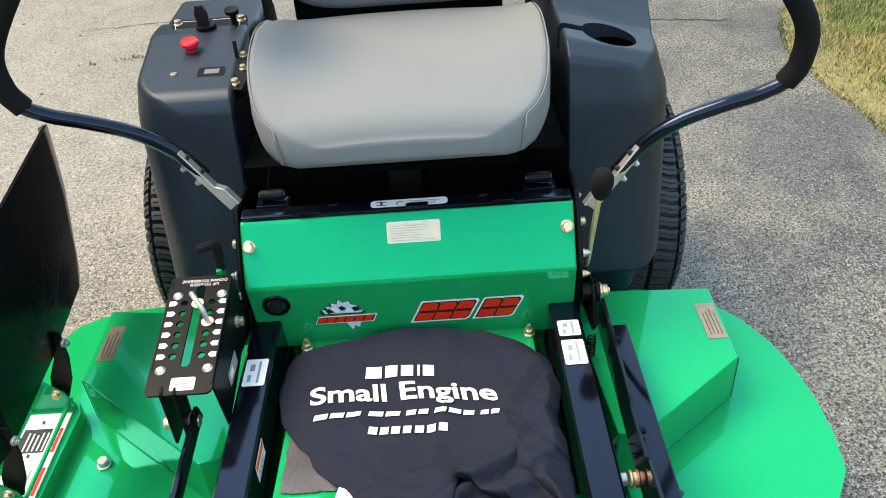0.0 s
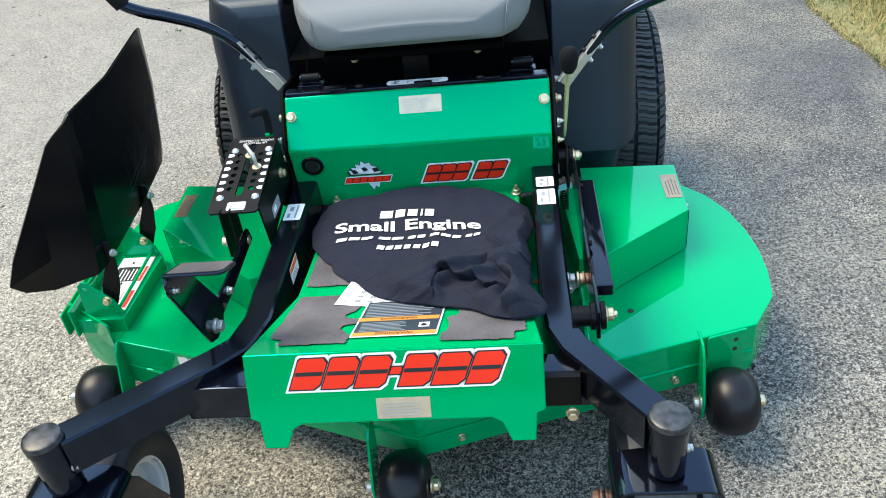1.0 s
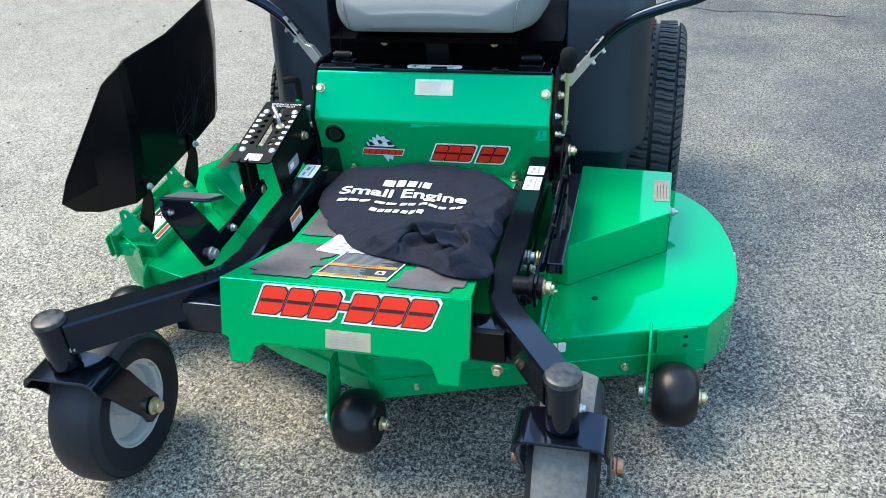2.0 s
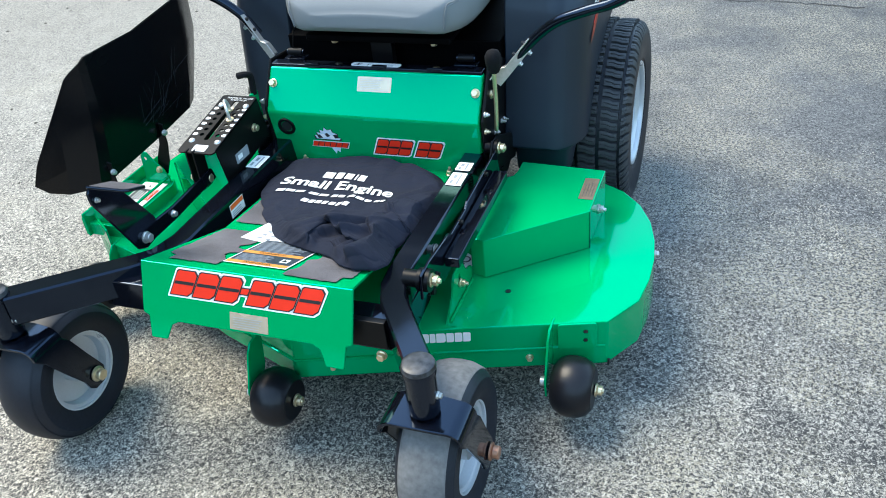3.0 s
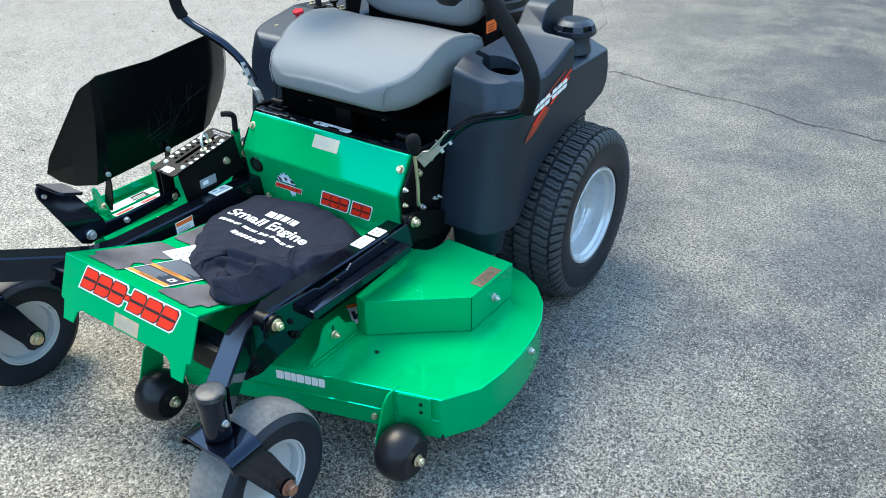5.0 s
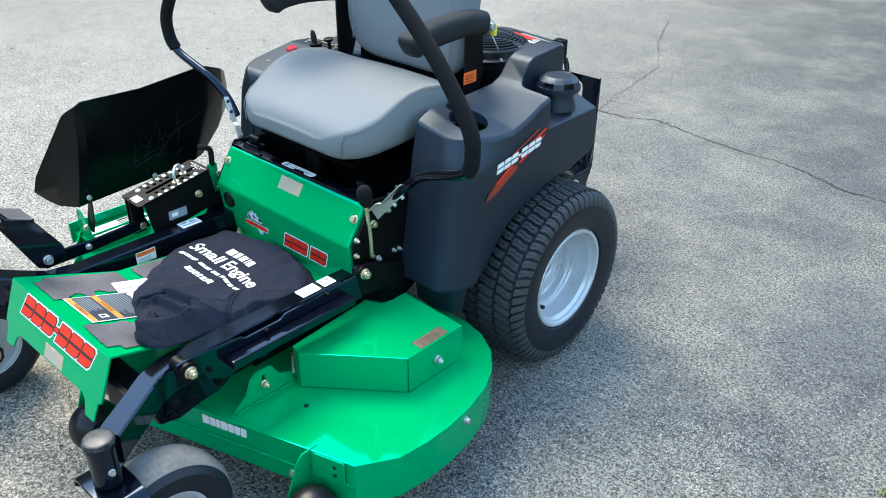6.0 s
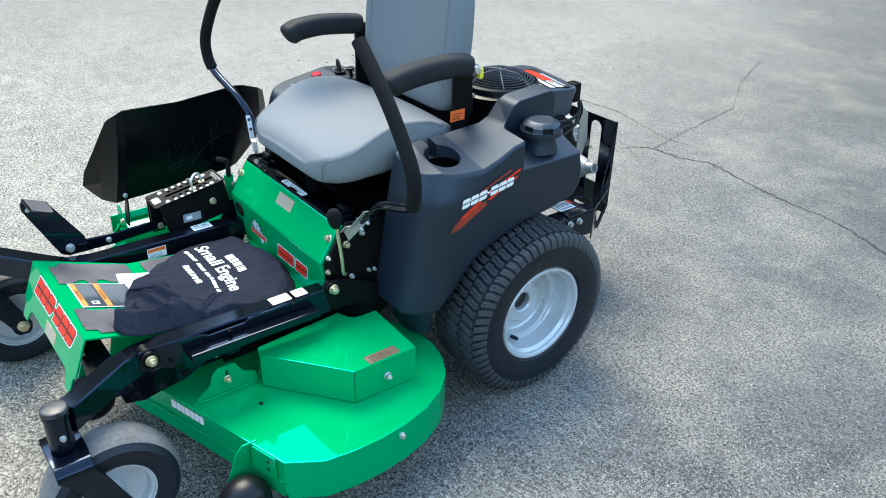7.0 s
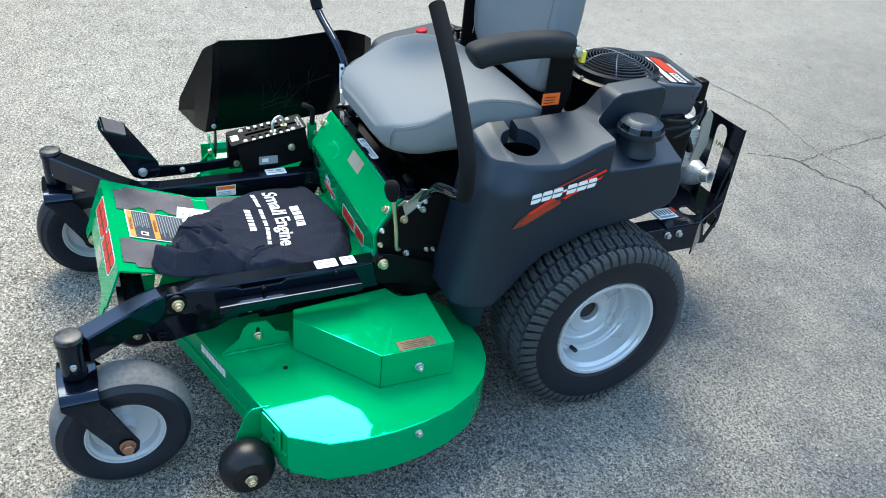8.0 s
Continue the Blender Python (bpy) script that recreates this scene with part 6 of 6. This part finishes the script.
RIM_PTS = [(0.225, 0.40), (0.232, 0.555), (0.165, 0.618), (0.061, 0.650), (-0.055, 0.652), (-0.136, 0.632), (-0.220, 0.607), (-0.235, 0.565), (-0.225, 0.446), (-0.172, 0.353), (-0.108, 0.275), (-0.042, 0.205), (0.030, 0.163), (0.088, 0.148), (0.128, 0.130), (0.158, 0.100), (0.205, 0.080), (0.250, 0.084), (0.258, 0.125), (0.245, 0.175), (0.230, 0.225), (0.228, 0.285)]
RIM_POLAR = sorted((math.atan2(y - SHIRT_C.y, x - SHIRT_C.x), math.hypot(x - SHIRT_C.x, y - SHIRT_C.y)) for x, y in RIM_PTS)


def shirt_reach(a):
    ring = [(RIM_POLAR[-1][0] - 2 * math.pi, RIM_POLAR[-1][1]), *RIM_POLAR, (RIM_POLAR[0][0] + 2 * math.pi, RIM_POLAR[0][1])]
    for (a0, r0), (a1, r1) in zip(ring, ring[1:]):
        if a0 <= a <= a1:
            return (r0 + (r1 - r0) * (a - a0) / (a1 - a0)) * (1 + 0.007 * math.sin(9 * a) + 0.006 * math.sin(23 * a + 1))
    return ring[-1][1]


FOLDS = [  # line, half width, height
    (((0.085, 0.120), (0.055, 0.185), (0.062, 0.225), (0.100, 0.247), (0.132, 0.266), (0.152, 0.305), (0.160, 0.350), (0.140, 0.392)), 0.020, 0.021),
    (((0.110, 0.165), (0.150, 0.198), (0.176, 0.240), (0.209, 0.288)), 0.016, 0.020),
    (((0.145, 0.125), (0.178, 0.150), (0.205, 0.190), (0.226, 0.240)), 0.015, 0.017),
    (((0.236, 0.290), (0.193, 0.322), (0.163, 0.356)), 0.012, 0.012),
    (((-0.130, 0.340), (-0.070, 0.275), (-0.020, 0.215), (0.045, 0.165)), 0.018, 0.008),
    (((0.045, 0.420), (0.030, 0.330), (0.008, 0.230)), 0.020, 0.007),
    (((-0.090, 0.400), (-0.060, 0.330), (-0.045, 0.270)), 0.016, 0.005),
    (((-0.215, 0.575), (-0.10, 0.622), (0.03, 0.635), (0.13, 0.600), (0.20, 0.540)), 0.018, 0.008),
    (((0.195, 0.52), (0.165, 0.46), (0.135, 0.40)), 0.016, 0.006),
]
SLEEVE = [(0.225, 0.51), (0.183, 0.44), (0.143, 0.373), (0.164, 0.339), (0.19, 0.312), (0.234, 0.293), (0.30, 0.293), (0.30, 0.51)]


def lies_over(x, y, outline, soft):
    """1 on a layer of cloth that lies over the body of the shirt, 0 beside it."""
    inside, near = False, 1.0
    for (x0, y0), (x1, y1) in zip(outline, [*outline[1:], outline[0]]):
        if (y0 > y) != (y1 > y) and x < x0 + (y - y0) / (y1 - y0) * (x1 - x0):
            inside = not inside
        dx, dy = x1 - x0, y1 - y0
        t = min(1.0, max(0.0, ((x - x0) * dx + (y - y0) * dy) / (dx * dx + dy * dy)))
        near = min(near, math.hypot(x - x0 - t * dx, y - y0 - t * dy))
    return min(1.0, near / soft) if inside else 0.0


LOBES = [  # folds of cloth that lean over what lies beside them: outline, height, lean
    (((0.058, 0.262), (0.081, 0.295), (0.116, 0.310), (0.160, 0.275), (0.193, 0.208), (0.186, 0.140), (0.124, 0.210)), 0.036, (-0.035, -0.025)),
    (((0.150, 0.262), (0.158, 0.345), (0.225, 0.300), (0.262, 0.234), (0.275, 0.150), (0.275, 0.060), (0.200, 0.060), (0.178, 0.104), (0.192, 0.150), (0.198, 0.199)), 0.038, (-0.026, -0.010)),
    (((-0.060, 0.240), (-0.020, 0.290), (0.040, 0.290), (0.064, 0.262), (0.050, 0.200), (0.060, 0.150), (0.020, 0.150)), 0.026, (0.026, -0.014)),
    (((0.060, 0.130), (0.080, 0.175), (0.120, 0.165), (0.150, 0.110), (0.100, 0.100)), 0.018, (0.004, 0.014)),
]


def lobes(x, y):
    """How far the leaning folds carry the cloth sideways and up."""
    out = Vector((0, 0, 0))
    for outline, h, (dx, dy) in LOBES:
        t = lies_over(x, y, outline, 0.040)
        t = 1 - (1 - t) ** 2.2
        out += Vector((dx, dy, h)) * t
    return out


def ridge(x, y, line, wide):
    """How much of a fold stands at a place, 0 to 1."""
    best = 0.0
    total = len(line) - 1
    for i, ((x0, y0), (x1, y1)) in enumerate(zip(line, line[1:])):
        dx, dy = x1 - x0, y1 - y0
        t = min(1.0, max(0.0, ((x - x0) * dx + (y - y0) * dy) / (dx * dx + dy * dy)))
        d = math.hypot(x - x0 - t * dx, y - y0 - t * dy)
        along = (i + t) / total
        near = wide * (1.2 if dx * (y - y0) - dy * (x - x0) > 0 else 0.5)
        best = max(best, math.exp(-(d * d) / (near * (near * 0.45 + d * 0.8))) * (0.45 + 0.55 * math.sin(math.pi * min(1.0, along + 0.12))))
    return best


def shirt_z(x, y):
    """The height of the crumpled cloth over the footplate."""
    d = Vector((x, y)) - SHIRT_C
    share_r = min(1.0, d.length / shirt_reach(math.atan2(d.y, d.x)))
    body = (0.014 + 0.022 * min(1.0, max(0.0, (y - 0.50) / 0.12))) * (1 - share_r ** 6) + 0.004
    bunch = max(0.0, min(1.0, (0.37 - y + 0.42 * x) / 0.16))
    warp = noise.noise(Vector((x * 6, y * 6, 9.0)))
    u, v = 0.83 * x + 0.55 * y, -0.55 * x + 0.83 * y
    roll = abs(noise.noise(Vector((u * 5.0 + 0.5 * warp, v * 15 + 0.6 * warp, 0.7))))
    crumple = abs(noise.noise(Vector((u * 16, v * 26 + warp, 2.1))))
    fold = (0.022 * roll + 0.010 * crumple) * bunch
    flat = 1 - bunch
    drape = abs(noise.noise(Vector((x * 8 + y * 3 + 0.4 * warp, y * 2.4 - x, 5.0))))
    pucker = noise.noise(Vector((x * 26 + y * 9, y * 13 - x * 8, 7.0)))
    calm = 0.004 * warp + flat * (0.030 * drape + 0.0022 * pucker)
    edge = min(1.0, (1 - share_r) * 11)
    ridges = sum((1.15 * h * ridge(x, y, line, wide)) ** 2.5 for line, wide, h in FOLDS) ** 0.4
    layers = 0.010 * lies_over(x, y, SLEEVE, 0.004)
    return PLATE_Z(y) + 0.004 + max(0.0, body + (fold + calm + ridges + layers) * edge)


def build_shirt():
    n, rings = 300, 100
    bm = bmesh.new()
    top = [[bm.verts.new((SHIRT_C.x, SHIRT_C.y, shirt_z(*SHIRT_C)))]]
    for i in range(1, rings + 1):
        row = []
        for k in range(n):
            a = -math.pi + 2 * math.pi * (k + 0.5) / n
            r = shirt_reach(a) * (i / rings) ** 0.85
            x, y = SHIRT_C.x + r * math.cos(a), SHIRT_C.y + r * math.sin(a)
            row.append(bm.verts.new(Vector((x, y, shirt_z(x, y))) + lobes(x, y) * min(1.0, 12 * (1 - i / rings))))
        top.append(row)
    low = []
    for k in range(n):
        v = top[-1][k].co
        low.append(bm.verts.new((SHIRT_C.x + (v.x - SHIRT_C.x) * 0.985, SHIRT_C.y + (v.y - SHIRT_C.y) * 0.985, PLATE_Z(v.y) + 0.0045)))
    for k in range(n):
        bm.faces.new((top[0][0], top[1][k], top[1][(k + 1) % n]))
    for a, b in zip(top[1:], [*top[2:], low]):
        for k in range(n):
            bm.faces.new((a[k], b[k], b[(k + 1) % n], a[(k + 1) % n]))
    bm.faces.new(low[::-1])
    bmesh.ops.recalc_face_normals(bm, faces=bm.faces)
    shirt = part("t_shirt", bm, COTTON, None, sharp=180)
    tagged(shirt, "crumpled black cotton T-shirt with white print, lying on the footplate", "T-shirt")

    def lay(name, bm, label=""):
        """Drapes flat print over the cloth."""
        xs = [v.co.x for v in bm.verts]
        ys = [v.co.y for v in bm.verts]
        for axis, lo, hi in ((0, min(xs), max(xs)), (1, min(ys), max(ys))):
            c = lo
            while c < hi:
                bmesh.ops.bisect_plane(bm, geom=[*bm.verts, *bm.edges, *bm.faces], plane_co=(c, 0, 0) if axis == 0 else (0, c, 0), plane_no=(1, 0, 0) if axis == 0 else (0, 1, 0))
                c += 0.006
        bmesh.ops.triangulate(bm, faces=bm.faces)
        for v in bm.verts:
            x, y = v.co.x, v.co.y
            v.co.x, v.co.y = arc(x, y)
            v.co.z = shirt_z(v.co.x, v.co.y) + 0.0026
        part(name, bm, WHITE, shirt, label)

    def arc(x, y):
        return x - 0.02 - 0.10 * (y - 0.45), y - 0.55 * x * x - 0.055 * x

    words = letters("Small Engine", 0.061, 0.0014)
    words.transform(at(0, 0.468, 0) @ Matrix.Diagonal((1.02, 1, 1, 1)))
    lay("shirt_print", words, "white printed words")
    for name, y0, y1, spans in (("name_bar", 0.507, 0.533, ((-0.058, -0.032), (-0.026, -0.006), (0.0, 0.020), (0.027, 0.031), (0.036, 0.054))),
                                ("address_bar", 0.412, 0.423, ((-0.142, -0.121), (-0.117, -0.096), (-0.092, -0.070), (-0.058, -0.036), (-0.032, -0.010), (0.0, 0.015), (0.019, 0.034), (0.044, 0.062), (0.066, 0.084), (0.088, 0.104), (0.114, 0.126), (0.130, 0.142))),
                                ("number_bar", 0.368, 0.386, ((-0.060, -0.047), (-0.043, -0.030), (-0.026, -0.013), (-0.008, 0.004), (0.010, 0.023), (0.028, 0.041), (0.046, 0.059)))):
        bm = bmesh.new()
        for x0, x1 in spans:
            bm.faces.new([bm.verts.new((a, b, 0)) for a, b in rect(1.05 * x0, 1.05 * x1, y0, y1, 0.003)])
        lay(name, bm)
    # the collar seam and a hem line
    line = bent([Vector((x, y, 0)) for x, y in ((0.146, 0.375), (0.166, 0.341), (0.191, 0.314), (0.222, 0.298))], 8)
    for off in (0.0035, 0.011):
        part("hem", tube([(p.x + off, p.y + off, shirt_z(p.x + off, p.y + off) + 0.0006) for p in line], 0.0016, 6), COTTON, shirt)


build_shirt()


def build_flyer():
    m = basis((-0.131, 0.190, PLATE_Z(0.190) + 0.0045), (0.985, -0.17, 0.012), (0.0, 0.122, -0.0245))
    shapes = [(rect(0.0, 0.150, 0.0, 0.150), PAPER, 0), *[(rect(0.014, 0.0165, 0.012 + 0.016 * k, 0.023 + 0.016 * k), GREYINK, 1, True) for k in range(7)]]
    for col, x in enumerate((0.034, 0.058, 0.082, 0.106)):
        shapes += [(rect(x, x + 0.011, 0.014 + 0.018 * k, 0.022 + 0.018 * k), GREYINK, 1, True) for k in range(7) if (k * 3 + col) % 7 != 5]
    flyer = decal("flyer", m, shapes, None)
    tagged(flyer, "white printed paper flyer tucked under the T-shirt", "flyer")


build_flyer()


# ---- ground details ----
def build_cracks():
    rnd = random.Random(8)
    lines = [[(-0.72, 2.94), (-0.66, 3.07), (-0.56, 3.215), (-0.39, 3.222), (-0.23, 3.305), (-0.02, 3.255), (0.30, 3.204), (0.475, 3.209), (0.60, 3.186), (0.825, 3.094), (1.05, 3.10), (1.4, 3.02)],
             [(-0.55, 3.23), (-0.61, 3.5), (-0.65, 3.77), (-0.72, 4.2), (-0.99, 4.65), (-1.3, 5.4)],
             [(-0.225, 3.45), (-0.62, 3.40), (-1.1, 3.52), (-1.7, 3.45)]]
    for q, line in enumerate(lines):
        pts = []
        for (x0, y0), (x1, y1) in zip(line, line[1:]):
            n = max(3, int(math.hypot(x1 - x0, y1 - y0) / 0.018))
            pts += [(x0 + (x1 - x0) * i / n + rnd.gauss(0, 0.006), y0 + (y1 - y0) * i / n + rnd.gauss(0, 0.006)) for i in range(n)]
        bm = bmesh.new()
        rows = []
        for i, (x, y) in enumerate(pts):
            w = max(0.0002, 0.0034 * noise.noise(Vector((x * 3.1, y * 3.1, 1.0))) + 0.0026 * noise.noise(Vector((x * 25, y * 25, 4.0))) + 0.0027) * (1.15 if q == 0 else 0.65)
            a, b = pts[max(0, i - 1)], pts[min(len(pts) - 1, i + 1)]
            d = Vector((b[0] - a[0], b[1] - a[1])).normalized()
            rows.append((bm.verts.new((x - d.y * w, y + d.x * w, 0.0022)), bm.verts.new((x + d.y * w, y - d.x * w, 0.0022))))
        for a, b in zip(rows, rows[1:]):
            bm.faces.new((a[0], a[1], b[1], b[0]))
        crack = part("crack", bm, CRACK, None)
        tagged(crack, "dark dirt-filled crack in the asphalt", "crack", kind="structure")


build_cracks()


def build_grit():
    """Loose pale chips on the asphalt, thicker along a set of tyre scuffs."""
    rnd = random.Random(31)
    spots = [(rnd.uniform(-2.2, 1.5), rnd.uniform(-0.9, 3.6), rnd.uniform(0.0015, 0.0038)) for _ in range(1500)]
    spots += [(rnd.uniform(0.2, 2.0), rnd.uniform(-0.9, 1.7), rnd.uniform(0.0010, 0.0032)) for _ in range(7000)]
    for k in range(7):
        for _ in range(120):
            u = rnd.random() ** 0.8
            spots.append((0.95 + 0.25 * u + rnd.gauss(0, 0.010), 0.96 + 0.043 * k + 0.10 * (u - 0.5) + rnd.gauss(0, 0.011), rnd.uniform(0.0012, 0.0032)))
        for _ in range(90):
            u = rnd.random()
            spots.append((0.66 + 0.22 * u + rnd.gauss(0, 0.010), 1.12 + 0.034 * k + 0.05 * u + rnd.gauss(0, 0.008), rnd.uniform(0.0012, 0.0030)))
    verts, faces = [], []
    for x, y, r in spots:
        a, n = rnd.uniform(0, 6.28), len(verts)
        verts += [(x + r * rnd.uniform(0.6, 1.3) * math.cos(a + q), y + r * rnd.uniform(0.6, 1.3) * math.sin(a + q), 0.0) for q in (0, 1.5, 3.1, 4.6)]
        verts.append((x + 0.3 * r * math.cos(a), y + 0.3 * r * math.sin(a), r * 0.45))
        faces += [(n + i, n + (i + 1) % 4, n + 4) for i in range(4)]
    me = bpy.data.meshes.new("grit")
    me.from_pydata(verts, [], faces)
    me.materials.append(CHIPS)
    tagged(new("grit", me), "loose pale stone chips on the asphalt", "grit", kind="stuff")


build_grit()


def build_debris():
    """Dark crumbs and leaf bits on the far side of the driveway."""
    rnd = random.Random(77)
    verts, faces = [], []
    for _ in range(170):
        x, y = rnd.uniform(-4.2, -1.5), rnd.uniform(-0.8, 4.6)
        r, a, n = rnd.uniform(0.003, 0.011), rnd.uniform(0, 6.28), len(verts)
        verts += [(x + r * rnd.uniform(0.5, 1.5) * math.cos(a + q), y + r * rnd.uniform(0.5, 1.5) * math.sin(a + q), 0.0) for q in (0, 1.2, 2.5, 3.7, 5.0)]
        verts.append((x, y, r * rnd.uniform(0.2, 0.6)))
        faces += [(n + i, n + (i + 1) % 5, n + 5) for i in range(5)]
    me = bpy.data.meshes.new("debris")
    me.from_pydata(verts, [], faces)
    me.materials.append(CRUMBS)
    tagged(new("debris", me), "dark crumbs and leaf bits scattered on the asphalt", "debris", kind="stuff")


build_debris()


def verge_x(y):
    return 1.555 + 0.03 * math.sin(4.2 * y + 0.4) + 0.04 * noise.noise(Vector((y * 4, 0, 0))) + (0.5 * (y - 2.9) if y > 2.9 else 0.0) + (0.05 if y < 1.3 else 0.0)


def build_verge():
    bm = bmesh.new()
    rows = []
    for y in [*range(-30, -7), *(-7 + 0.07 * k for k in range(240)), *range(10, 31)]:
        rows.append((bm.verts.new((verge_x(y), y, 0.003)), bm.verts.new((verge_x(y) + 0.05, y, 0.012)), bm.verts.new((60, y, 0.02))))
    for a, b in zip(rows, rows[1:]):
        bm.faces.new((a[0], a[1], b[1], b[0]))
        bm.faces.new((a[1], a[2], b[2], b[1]))
    bmesh.ops.recalc_face_normals(bm, faces=bm.faces)
    soil = part("verge", bm, SOIL, None)
    tagged(soil, "dry soil verge beside the asphalt", "verge", kind="structure")
    rnd = random.Random(12)
    sets = {"green": ([], []), "dry": ([], [])}

    def blade(kind, x, y, h):
        verts, faces = sets[kind]
        a, lean = rnd.uniform(0, 2 * math.pi), rnd.uniform(0.1, 0.9) * h
        w = rnd.uniform(0.0012, 0.0026)
        dx, dy = math.cos(a), math.sin(a)
        n = len(verts)
        verts += [(x - dy * w, y + dx * w, 0), (x + dy * w, y - dx * w, 0), (x + dx * lean * 0.35 + dy * w * 0.7, y + dy * lean * 0.35 - dx * w * 0.7, h * 0.6), (x + dx * lean * 0.35 - dy * w * 0.7, y + dy * lean * 0.35 + dx * w * 0.7, h * 0.6), (x + dx * lean, y + dy * lean, h)]
        faces += [(n, n + 1, n + 2, n + 3), (n + 3, n + 2, n + 4)]

    for k in range(130000):
        y = rnd.gauss(2.3, 1.3) if k < 80000 else rnd.uniform(-4.0, 7.0)
        x = verge_x(y) + abs(rnd.gauss(0, 0.6 if k < 80000 else 2.2)) - 0.02
        far = x - verge_x(y)
        green = noise.noise(Vector((x * 2.6, y * 2.6, 3.0))) + 0.5 * noise.noise(Vector((x * 9, y * 9, 1.0))) + max(0.9 * (y - 2.6), 0.9 * (1.7 - y)) > 0
        blade("green" if rnd.random() < (0.78 if green else 0.22) else "dry", x, y, rnd.uniform(0.012, 0.050) * min(1.0, 0.35 + far * 3))
    for cx, cy, k in ((-1.29, 3.06, 36), (-1.47, 3.01, 14), (-0.80, 2.925, 50), (-1.36, 3.04, 12)):
        for _ in range(k):
            blade("green", cx + rnd.gauss(0, 0.03), cy + rnd.gauss(0, 0.012), rnd.uniform(0.008, 0.025))
    for kind, mat, label in (("green", GRASS, "short green grass on the verge and in cracks"), ("dry", STRAW, "dry straw-coloured grass on the verge")):
        verts, faces = sets[kind]
        me = bpy.data.meshes.new("grass")
        me.from_pydata(verts, [], faces)
        me.materials.append(mat)
        tagged(new("grass", me), label, "grass", kind="stuff")


build_verge()
